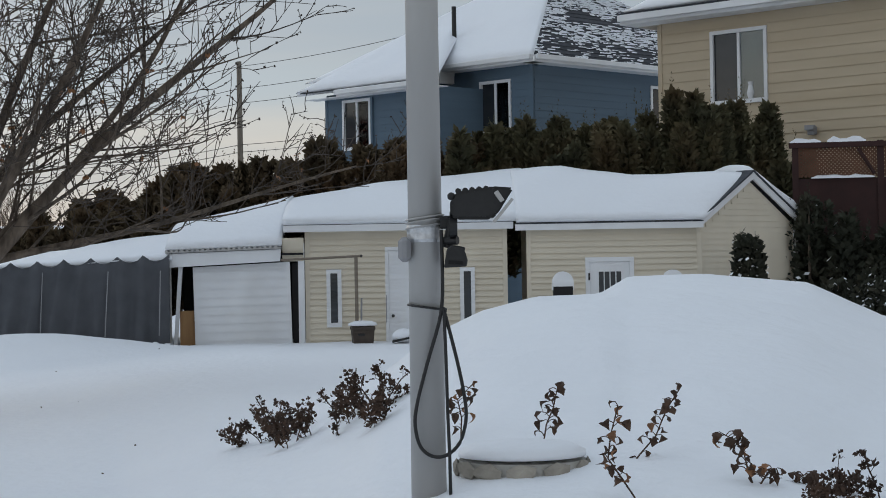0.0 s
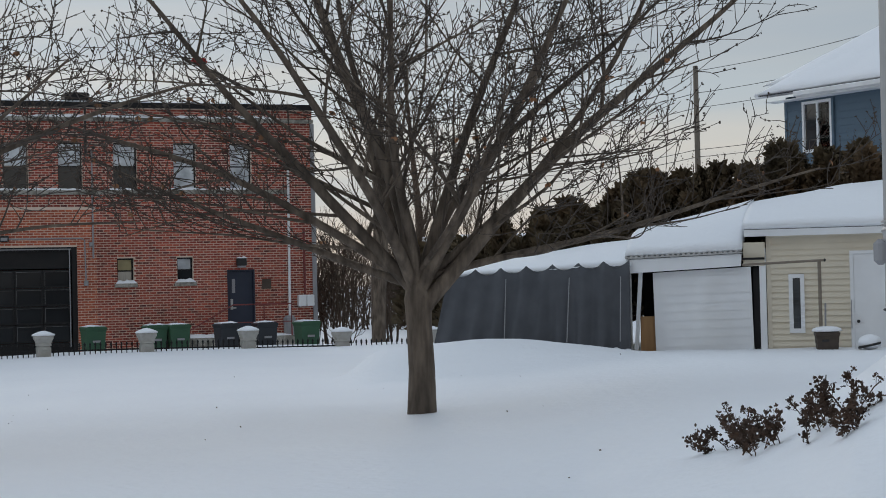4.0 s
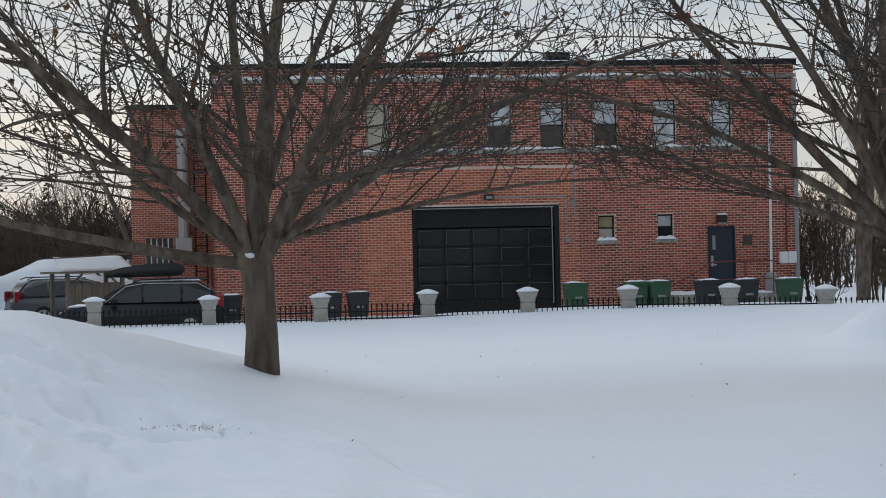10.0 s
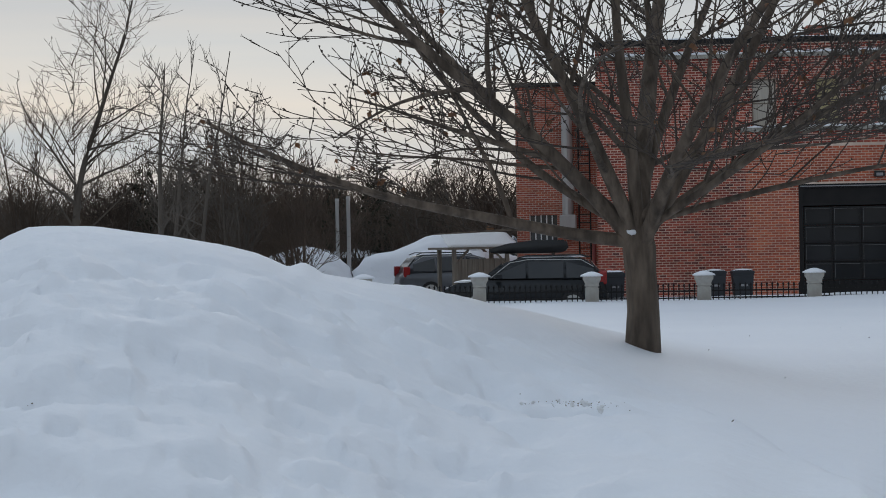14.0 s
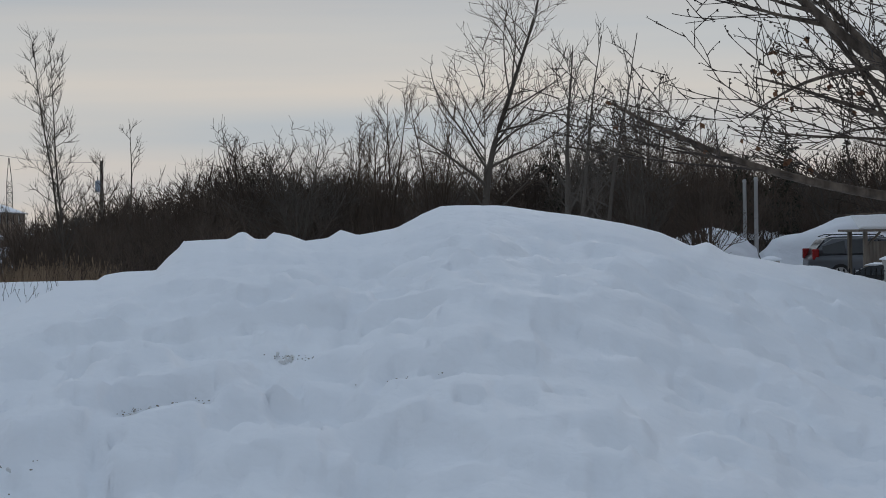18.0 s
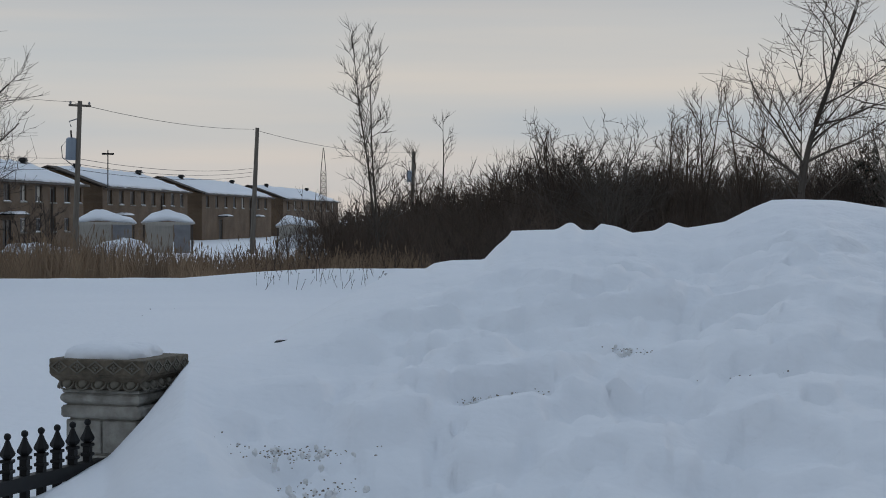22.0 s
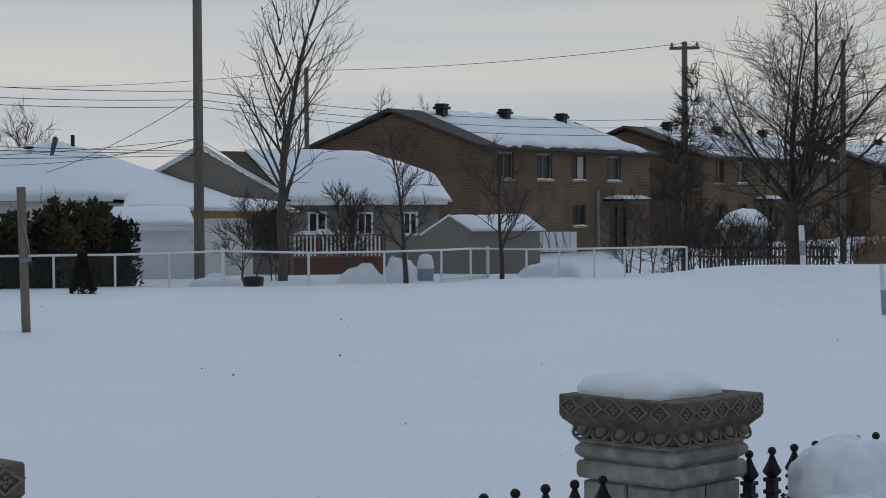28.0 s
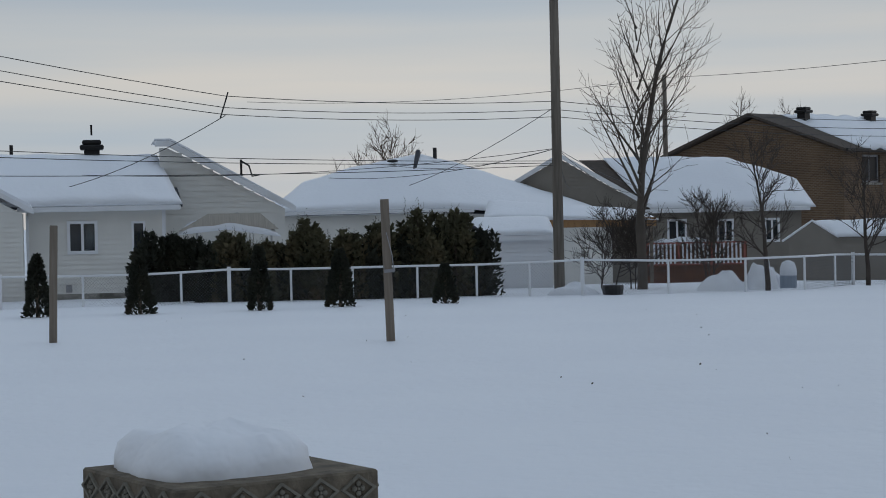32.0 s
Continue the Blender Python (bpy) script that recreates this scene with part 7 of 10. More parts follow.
# ---- wheeled bins ----
def wheeled_bin(x, y, z, yaw, material, label, tip=0.0, h=1.08):
    t = thing("wheeled_bin", pose(x, y, z, tip, 0, yaw), label, "bin", "bins along the hall")
    part("body", fresh(lambda b: [lathe(b, [(0.34, 0.10), (0.345, 0.16), (0.41, h - 0.12), (0.43, h - 0.10), (0.43, h - 0.04)], 4, turn=math.pi / 4)]), material, t)
    part("lid", fresh(lambda b: prism(b, [(-0.32, h - 0.04), (0.32, h - 0.04), (0.32, h), (0.24, h + 0.04), (-0.24, h + 0.04), (-0.32, h)], -0.33, 0.33)), material, t)
    part("lid_snow", fresh(snow_strip, -0.27, 0.27, -0.30, 0.30, h + 0.03, 0.05, random.Random(int(x * 10))), SNOW, t)
    part("handle", fresh(tube, [(-0.2, 0.34, h - 0.02), (-0.2, 0.40, h), (0.2, 0.40, h), (0.2, 0.34, h - 0.02)], 0.016), BLACKPLASTIC, t)
    part("mark", fresh(box, -0.10, 0.12, -0.302, -0.294, h - 0.42, h - 0.36), GREYPLASTIC, t, "pale moulded lettering bar")
    for sx in (-0.26, 0.26):
        part("wheel", fresh(lambda b: cyl(b, (sx - 0.025, 0.26, 0.1), (sx + 0.025, 0.26, 0.1), 0.1, n=14)), BLACKPLASTIC, t)


for x, y, ma, lb in ((-22.74, 48.43, GREENBIN, "green wheeled bin with snowy lid"), (-21.15, 49.15, GREENBIN, "green wheeled bin with snowy lid"), (-20.55, 49.40, GREENBIN, "green wheeled bin with snowy lid"),
                     (-19.24, 49.92, DARKBIN, "charcoal wheeled bin with snowy lid"), (-18.20, 50.29, DARKBIN, "charcoal wheeled bin with snowy lid"), (-28.98, 45.03, DARKBIN, "charcoal wheeled bin with snowy lid"),
                     (-28.30, 45.40, DARKBIN, "charcoal wheeled bin with snowy lid"), (-31.36, 43.35, DARKBIN, "charcoal wheeled bin with snowy lid"), (-17.06, 50.71, GREENBIN, "green wheeled bin with snowy lid")):
    wheeled_bin(x, y, -0.42 + (-0.12 if x < -28 else 0), 30 + (int(-x * 7) % 5) * 3, ma, lb)


# ---- parked cars ----
def suv(name, m, paint, label, roofbox=False, snow=True):
    """x forward, y to its left; wheels at +-1.35."""
    t = thing(name, m, label, "car", "parked cars")
    lower = [(-2.28, 0.42), (-2.30, 0.75), (-2.24, 0.98), (1.15, 1.02), (1.95, 0.93), (2.28, 0.74), (2.30, 0.42), (1.75, 0.28), (-1.8, 0.28)]
    cabin = [(-2.20, 0.97), (-2.02, 1.28), (-1.72, 1.56), (-1.2, 1.64), (0.15, 1.62), (0.55, 1.50), (1.22, 1.02)]

    def extr(b, o, hw, taper=0.0):
        a = [b.verts.new((x, -hw + taper * max(0, z - 1.0), z)) for x, z in o]
        c = [b.verts.new((x, hw - taper * max(0, z - 1.0), z)) for x, z in o]
        n = len(a)
        b.faces.new(a[::-1])
        b.faces.new(c)
        for i in range(n):
            b.faces.new((a[i], a[(i + 1) % n], c[(i + 1) % n], c[i]))
        bmesh.ops.recalc_face_normals(b, faces=b.faces[:])
        bmesh.ops.bevel(b, geom=b.edges[:], offset=0.045, segments=2, affect="EDGES")
    part("body", fresh(extr, lower, 0.92), paint, t, smooth=True)
    part("cabin", fresh(extr, cabin, 0.86, 0.28), paint, t, smooth=True)
    for sy in (-1, 1):
        for x0, x1, z1a, z1b in ((-1.95, -1.18, 1.30, 1.50), (-1.10, -0.12, 1.52, 1.53), (-0.04, 0.86, 1.51, 1.16)):
            b = bmesh.new()
            yy = lambda z: sy * (0.872 - 0.28 * max(0, z - 1.0))
            pts = [(x0, 1.06), (x1, 1.06), (x1, z1b), (x0, z1a)]
            o_ = [b.verts.new((x, yy(z), z)) for x, z in pts]
            i_ = [b.verts.new((x, yy(z) - sy * 0.03, z)) for x, z in pts]
            b.faces.new(o_)
            b.faces.new(i_[::-1])
            for k in range(4):
                b.faces.new((o_[k], i_[k], i_[(k + 1) % 4], o_[(k + 1) % 4]))
            bmesh.ops.recalc_face_normals(b, faces=b.faces[:])
            part("side_window", b, DARKGLASS, t)
        part("window_trim", fresh(tube, [(-1.95, sy * 0.80, 1.36), (-1.6, sy * 0.745, 1.56), (-0.1, sy * 0.73, 1.58), (0.4, sy * 0.75, 1.50), (0.95, sy * 0.86, 1.08)], 0.012, 5), GALV, t)
        part("tail_light", fresh(box, -2.31, -2.08, sy * 0.72, sy * 0.91, 0.86, 1.22, 0.03), TAILRED, t)
        part("head_light", fresh(box, 2.0, 2.24, sy * 0.55, sy * 0.86, 0.70, 0.84, 0.03), GREYPLASTIC, t)
        part("mirror", fresh(box, 0.62, 0.80, sy * 0.92, sy * 1.06, 1.06, 1.20, 0.03), paint, t)
        for x in (-1.36, 1.38):
            w = part("wheel", fresh(lambda b: cyl(b, (x, sy * 0.70, 0.35), (x, sy * 0.925, 0.35), 0.35, n=24)), BLACKPLASTIC, t)
            part("rim", fresh(lambda b: [cyl(b, (x, sy * 0.92, 0.35), (x, sy * 0.935, 0.35), 0.24, n=18)] + [box(b, x - 0.02, x + 0.02, sy * 0.93, sy * 0.945, 0.13, 0.57)]), GALV, w)
    part("windscreen", fresh(lambda b: prism(b, [(0.62, 1.47), (1.18, 1.05), (1.20, 1.07), (0.64, 1.49)], -0.7, 0.7)), DARKGLASS, t)
    part("rear_window", fresh(lambda b: prism(b, [(-2.10, 1.20), (-1.84, 1.50), (-1.87, 1.52), (-2.13, 1.22)], -0.66, 0.66)), DARKGLASS, t)
    part("bumper", fresh(box, -2.36, -2.2, -0.85, 0.85, 0.42, 0.62, 0.04), BLACKPLASTIC, t)
    for sy in (-0.6, 0.6):
        part("roof_rail", fresh(tube, [(-1.8, sy, 1.62), (-1.6, sy, 1.69), (0.0, sy, 1.68), (0.2, sy, 1.62)], 0.018), BLACKPLASTIC, t)
    if snow:
        part("roof_snow", fresh(snow_strip, -1.7, 0.2, -0.55, 0.55, 1.63, 0.05, random.Random(3), 0.2), SNOW, t)
        part("hood_snow", fresh(snow_strip, 1.1, 2.0, -0.7, 0.7, 0.96, 0.06, random.Random(5), 0.2), SNOW, t)
    if roofbox:
        bm = bmesh.new()
        prof = [(1.0, 1.80), (0.75, 1.76), (-1.05, 1.76), (-1.22, 1.84), (-1.24, 1.98), (-1.15, 2.12), (-0.3, 2.13), (0.5, 2.04), (1.05, 1.88)]
        extr(bm, prof, 0.42)
        rb = part("roof_box", bm, BLACKPLASTIC, t, "matt black roof box", True)
        for x in (-0.8, 0.3):
            part("crossbar", fresh(box, x - 0.03, x + 0.03, -0.62, 0.62, 1.70, 1.75), BLACKPLASTIC, t)
        part("badge", fresh(box, -1.0, -0.75, -0.445, -0.425, 2.02, 2.05), GREYPLASTIC, rb)
    return t


suv("parked_suv", pose(-32.75, 41.0, -0.58, 0, 0, 216), BLACKCAR, "black SUV with roof box behind the fence", True)
suv("parked_suv", pose(-42.3, 49.4, -0.55, 0, 0, 54), GREYCAR, "grey SUV parked by the timber shelter")
wc = suv("parked_suv", pose(-59.0, 61.3, -0.7, 0, 0, 20), GREYCAR, "parked car buried under fresh snow")
part("snow_blanket", fresh(snow_strip, -1.9, 1.0, -0.8, 0.8, 1.5, 0.35, random.Random(8), 0.3), SNOW, wc)

# ---- timber shelter, snow heaps, trailer, lamp posts in the car park ----
sh = thing("timber_shelter", pose(-39.3, 45.34, 0, 0, 0, 60), "weathered timber shelter with snowy gable roof", "shelter")
for x in (0.1, 1.95):
    for y in (0.0, 1.5):
        part("post", fresh(box, x - 0.06, x + 0.06, y - 0.06, y + 0.06, -0.6, 1.3), POLEWOOD, sh)
part("wall_panel", fresh(box, 0.16, 1.89, 0.0, 0.05, -0.5, 0.95), POLEWOOD, sh)
for k in range(9):
    part("wall_board", fresh(box, 0.17 + 0.19 * k, 0.345 + 0.19 * k, -0.02, 0.0, -0.5, 0.95), POLEWOOD, sh)
part("roof_slab", fresh(lambda b: box(b, -0.2, 2.3, -0.3, 1.8, 1.26, 1.33)), POLEWOOD, sh)
for a, b_ in ((0.16, 0.6), (1.89, 1.45)):
    part("brace", fresh(tube, [(a, 0, 0.8), (b_, 0, 1.25)], 0.04, 4), POLEWOOD, sh)
part("roof_snow", fresh(snow_sheet, lambda u: (-0.2 + 2.5 * u, -0.3, 1.34), lambda u: (-0.12 + 2.34 * u, 0.75, 1.78), 0.05, 16, 6, 0.01, 2.0), DIRTYSNOW, sh, "", True)
tr = thing("box_trailer", pose(-59.5, 67.0, 0, 0, 0, 40), "long pale trailer under snow by the woods", "trailer")
part("body", fresh(box, 0, 7.6, 0, 2.5, -0.4, 1.6, 0.05), WHITEPAINT, tr)
part("blue_band", fresh(box, 0.05, 7.55, -0.02, 0.0, 1.2, 1.52), BLUEPANEL, tr)
part("roof_snow", fresh(snow_strip, 0, 7.6, 0.0, 2.5, 1.6, 0.12, random.Random(2), 0.4), SNOW, tr)


def snow_heap(x, y, rx, ry, h, yaw, seed, label="ploughed heap of snow in the car park"):
    b = bmesh.new()
    bmesh.ops.create_icosphere(b, subdivisions=4, radius=1.0)
    for v in b.verts:
        k = 1 + 0.22 * noise.noise(v.co * 1.6 + Vector((seed, 0, 0))) + 0.08 * noise.noise(v.co * 4.5 + Vector((0, seed, 0)))
        v.co = Vector((v.co.x * rx * k, v.co.y * ry * k, v.co.z * h * k))
    return solid("snow_mound", b, SNOW, pose(x, y, -0.6, 0, 0, yaw), label, "snow mound", "snow mounds", smooth=True)


snow_heap(-49.5, 57.0, 4.2, 2.0, 2.15, 40, 1)
snow_heap(-46.6, 54.2, 2.6, 1.6, 1.9, 40, 2)
snow_heap(-53.0, 51.5, 2.6, 1.5, 1.9, 40, 3, "snow-covered brush heap at the woods' edge")
for x, y, top, lean in ((-54.62, 55.68, 3.2, 1), (-51.5, 53.14, 3.2, -1)):
    lp = thing("light_pole", pose(x, y, 0), "thin grey light pole in the car park", "lamp post", "car park poles")
    part("pole", fresh(lambda b: cyl(b, (0, 0, -0.6), (0, 0, top + 0.1), 0.085, 0.075, 10)), GALV, lp)
    part("cap", fresh(lambda b: cyl(b, (0, 0, top + 0.1), (0, 0, top + 0.2), 0.1, 0.06, 10)), GALV, lp)


nh = thing("neighbour_house", pose(-19.6, 74.0, 0, 0, 0, 15), "pale distant house with a snowy roof", "house")
part("wall", fresh(pierced_wall, 0, 6.0, -1.0, 2.2, 0.0, 0.25, [(2.0, 2.9, 0.6, 1.7)]), WHITESIDING, nh)
part("end_wall", fresh(box, 5.75, 6.0, 0.25, 6.0, -1.0, 2.2), WHITESIDING, nh)
part("end_wall", fresh(box, 0.0, 0.25, 0.25, 6.0, -1.0, 2.2), WHITESIDING, nh)
part("back_wall", fresh(box, 0.25, 5.75, 5.75, 6.0, -1.0, 2.2), WHITESIDING, nh)
sash_window(nh, 2.0, 2.9, 0.6, 1.7, 0.05, WHITEPAINT, [DARKGLASS, DARKGLASS], split="v")
part("roof", fresh(lambda b: prism(b, [(-0.3, 2.15), (3.0, 3.6), (6.3, 2.15), (6.3, 2.25), (3.0, 3.7), (-0.3, 2.25)], 0, 1)), SHINGLE, nh, at=Matrix(((0, 1, 0, 0), (1, 0, 0, 0), (0, 0, 1, 0), (0, 0, 0, 1))) @ Matrix.Diagonal((1, 6.0, 1, 1)))
part("roof_snow", fresh(snow_sheet, lambda u: (-0.1 + 6.2 * u, -0.35, 2.27), lambda u: (-0.1 + 6.2 * u, 3.0, 3.72), 0.15, 20, 6, 0.08, 9.0), SNOW, nh, "", True)
# ---- bare trees, thicket and reeds ----
def bare_tree(name, x, y, z, height, spread, seed, label, group="", bark=None, stems=1, girth=0.12, limbs=12, rise=(35, 65), twig=0.6, low=0.25, fine_n=5, droop=0.1, levels=3, twig_r=0.008):
    """A leafless tree: stems, ascending limbs, branchlets and twigs."""
    rng = random.Random(seed)
    bark = bark or WOODS
    t = thing(name, pose(x, y, z), label, "tree", group)
    tr, cr = Soup(), Soup()
    for s in range(stems):
        lean = Vector((rng.gauss(0, 0.10), rng.gauss(0, 0.10), 1)) if stems > 1 else Vector((rng.gauss(0, 0.02), 0, 1))
        hh = height * (1 if s == 0 else rng.uniform(0.7, 0.98))
        g = girth * (1 if stems == 1 else rng.uniform(0.55, 0.9))
        line = curve_path(Vector((rng.gauss(0, 0.06) * stems, rng.gauss(0, 0.06) * stems, -0.4)), lean, hh + 0.4, 12, rng, 0.035, 0.1)
        tr.tube(line, [max(0.012, g * (1 - 0.93 * (i / 12) ** 1.1)) for i in range(13)], 7)
        for k in range(limbs):
            u = low + (0.97 - low) * (k + rng.random() * 0.7) / limbs
            p, d = along(line, u)
            a, e = rng.uniform(0, 6.2832), radians(rng.uniform(*rise))
            dd = Vector((math.cos(a) * math.cos(e), math.sin(a) * math.cos(e), math.sin(e)))
            ln = spread * rng.uniform(0.6, 1.1) * (1.15 - 0.75 * u)
            r = max(twig_r * 1.6, g * (1 - 0.9 * u) * 0.45)
            lm = curve_path(p, dd, ln, 6, rng, 0.13, droop + 0.15)
            cr.tube(lm, [r * (1 - 0.75 * i / 6) for i in range(7)], 5)
            nb = max(3, int(ln * 2.6))
            for j in range(nb):
                w = 0.2 + 0.78 * (j + rng.random() * 0.7) / nb
                pp, d2 = along(lm, w)
                l2 = ln * rng.uniform(0.2, 0.42) * (1.15 - 0.6 * w)
                br = curve_path(pp, (off_axis(d2, rng.uniform(0.4, 0.9), rng) + Vector((0, 0, 0.25))).normalized(), l2, 3, rng, 0.12, 0.2)
                cr.tube(br, [twig_r * 1.3, twig_r * 1.1, twig_r * 0.9, twig_r * 0.6], 3)
                for q in range(fine_n if levels > 2 else 0):
                    p3, d3 = along(br, rng.uniform(0.2, 1.0))
                    e3 = (off_axis(d3, rng.uniform(0.4, 0.9), rng) + Vector((0, 0, 0.2))).normalized()
                    l3 = twig * rng.uniform(0.4, 1.1)
                    m3 = p3 + e3 * l3 * 0.5 + Vector((rng.gauss(0, 0.03), rng.gauss(0, 0.03), 0))
                    cr.tube([p3, m3, p3 + e3 * l3 + Vector((0, 0, 0.04))], [twig_r * 0.8, twig_r * 0.65, twig_r * 0.4], 3)
    part("trunk", tr.mesh("trunk", bark, True), None, t)
    part("crown", cr.mesh("crown", bark), None, t)
    return t


WD = "bare tree at the edge of the woods"
PRNG = random.Random(31)
maple("poplar_tree", -49.15, 37.75, 52.4, -0.6, 0.15, 1.6, [(90, 89, 8.8, 0.135, 0.0, 0.0)] + [(PRNG.uniform(0, 360), PRNG.uniform(38, 62), 3.9 - 0.32 * k * 0.55, 0.042 - 0.0018 * k, 0.15, 0.2 + 0.42 * k) for k in range(15)], 31, "tall bare poplar above the thicket", dict(FARHABIT, thin=0.0095), WOODSPALE, WOODS, "edge trees", False)
ROUND = [(PRNG.uniform(0, 360), PRNG.uniform(35, 80), PRNG.uniform(2.8, 4.4), PRNG.uniform(0.035, 0.06), 0.1, PRNG.uniform(-0.8, 0.5)) for _ in range(11)]
near_round = maple("willow_tree", -56.15, 34.69, 58, -0.6, 0.10, 0.9, ROUND, 35, "rounded bare willow at the wood's edge", dict(FARHABIT, thin=0.0095), WOODSPALE, WOODSPALE, "edge trees", False)
dark_round = maple("hawthorn_tree", -62.6, 36.3, 60, -0.7, 0.11, 1.6, ROUND[:9], 36, "dark rounded bare tree before the woods", dict(FARHABIT, thin=0.0105), WOODSDARK, WOODSDARK, "edge trees", False)
WRNG = random.Random(77)
for k in range(26):
    b_, d_ = 34.5 + 31.5 * (k + WRNG.random()) / 26, WRNG.uniform(70, 98)
    far = copy_thing(dark_round if k % 3 else near_round, pose(-math.sin(radians(b_)) * d_, math.cos(radians(b_)) * d_, -0.8, 0, 0, WRNG.uniform(0, 360)))
    f_ = WRNG.uniform(0.75, 1.15) * float(np.interp(b_, [34, 50, 58, 62, 66], [1.05, 1.0, 0.95, 0.75, 0.5]))
    far.scale = (f_ * WRNG.uniform(0.8, 1.1), f_, f_ * WRNG.uniform(0.85, 1.1))
    tagged(far, "bare round-crowned tree among the brown woods", "tree", "wood trees")
bare_tree("poplar_tree", -44.16, 37.6, -0.6, 8.2, 2.2, 32, "slim pale poplar with sparse branches", "edge trees", WOODSPALE, 1, 0.09, 13, (25, 60), 0.5, 0.2, 3, twig_r=0.010)
bare_tree("birch_tree", -56.39, 25.76, -0.5, 8.4, 2.0, 33, "slender birch standing alone by the reeds", "edge trees", WOODSPALE, 2, 0.07, 26, (45, 70), 0.5, 0.12, 6, twig_r=0.008)
bare_tree("birch_tree", -80.56, 40.13, -0.6, 7.8, 1.6, 34, "slender bare birch behind the reeds", "edge trees", WOODSPALE, 1, 0.08, 10, (50, 72), 0.5, 0.2, 3, twig_r=0.011)
bare_tree("willow_clump", -54.55, 37.15, -0.6, 7.2, 2.4, 36, WD, "edge trees", WOODS, 5, 0.085, 11, (45, 70), 0.55, 0.2, 4, twig_r=0.010)
bare_tree("willow_clump", -52.9, 38.5, -0.6, 7.0, 2.4, 37, WD, "edge trees", WOODS, 4, 0.085, 11, (45, 70), 0.55, 0.2, 4, twig_r=0.010)
bare_tree("alder_tree", -69.0, 40.0, -0.6, 6.3, 2.2, 38, WD, "edge trees", WOODS, 3, 0.09, 12, (40, 70), 0.5, 0.2, 5, twig_r=0.011)
bare_tree("alder_tree", -66.0, 43.5, -0.6, 6.8, 2.4, 39, WD, "edge trees", WOODS, 3, 0.09, 12, (40, 70), 0.5, 0.2, 5, twig_r=0.011)
bare_tree("alder_tree", -73.0, 35.0, -0.6, 5.2, 2.2, 40, WD, "edge trees", WOODS, 3, 0.09, 11, (40, 70), 0.5, 0.2, 5, twig_r=0.011)
for i, (x, y, h) in enumerate([(-44.5, 40.6, 6.2), (-46.2, 41.6, 5.8), (-43.6, 42.4, 5.4), (-47.6, 43.4, 5.9), (-45.5, 44.9, 5.2), (-50.8, 45.2, 6.4), (-52.5, 44.0, 6.0), (-49.2, 46.5, 5.0)]):
    bare_tree("sumac_shrub", x, y, -0.6, h, 2.4, 50 + i, "dark leafless shrub tree behind the snowbank", "thicket shrubs", WOODS if i % 3 else WOODSPALE, 4, 0.075, 9, (35, 68), 0.45, 0.15, 5, twig_r=0.010)
bare_tree("ash_tree", -38.18, 32.29, -0.3, 6.8, 2.4, 70, "bare young ash beyond the snowbank", "edge trees", WOODSPALE, 1, 0.12, 15, (35, 65), 0.5, 0.25, 4, twig_r=0.009)
bare_tree("ash_tree", -35.6, 30.9, -0.3, 7.0, 2.0, 71, "bare young ash beyond the snowbank", "edge trees", WOODSPALE, 1, 0.07, 11, (25, 60), 0.5, 0.2, 3, twig_r=0.009)
# spruces and pines in the wood
def conifer(name, x, y, z, height, radius, seed, label, sparse=1.0):
    """A spruce: whorls of drooping boughs hung with needle sprays."""
    rng = random.Random(seed)
    t = thing(name, pose(x, y, z), label, "tree", "conifers")
    st, s = Soup(), Soup()
    st.tube([Vector((0, 0, -0.3)), Vector((0, 0, height * 0.6)), Vector((0.02, 0, height))], [0.12, 0.07, 0.012], 6)
    u = 0.10
    while u < 0.985:
        for _ in range(rng.randint(4, 6)):
            if rng.random() > sparse:
                continue
            a = rng.uniform(0, 6.2832)
            ln = radius * (1 - u) ** 0.75 * rng.uniform(0.65, 1.1) + 0.08
            d = Vector((math.cos(a), math.sin(a), rng.uniform(-0.15, 0.25) + 0.5 * u))
            q = curve_path(Vector((0, 0, u * height)), d, ln, 5, rng, 0.06, -0.25)
            st.tube(q, [0.022 * (1 - 0.16 * k) for k in range(6)], 3)
            for k in range(max(4, int(ln * 16))):
                p, e = along(q, rng.uniform(0.12, 1.0))
                f = off_axis(e, rng.uniform(0.4, 1.2), rng)
                f.z -= 0.25
                L = rng.uniform(0.12, 0.30)
                w = off_axis(f.normalized(), 1.5, rng) * L * 0.20
                m_ = p + f * L * 0.5
                s.quad(p - w * 0.3, m_ - w, p + f * L, m_ + w)
        u += rng.uniform(0.025, 0.045) * 6.0 / height
    part("trunk", st.mesh("trunk", BARK), None, t)
    part("crown", s.mesh("crown", CEDARDARK), None, t)
    return t


for i, (x, y, h, r, sp) in enumerate([(-58.18, 61.97, 7.0, 1.5, 0.8), (-60.9, 62.0, 5.6, 1.2, 0.8), (-56.6, 49.4, 6.0, 1.9, 1.0), (-57.6, 47.6, 5.6, 1.8, 1.0), (-58.2, 51.6, 5.2, 1.7, 1.0), (-62.0, 70.5, 6.4, 1.4, 0.7)]):
    conifer("spruce_tree", x, y, -0.8, h, r, 300 + i, "dark spruce among bare woods", sp)


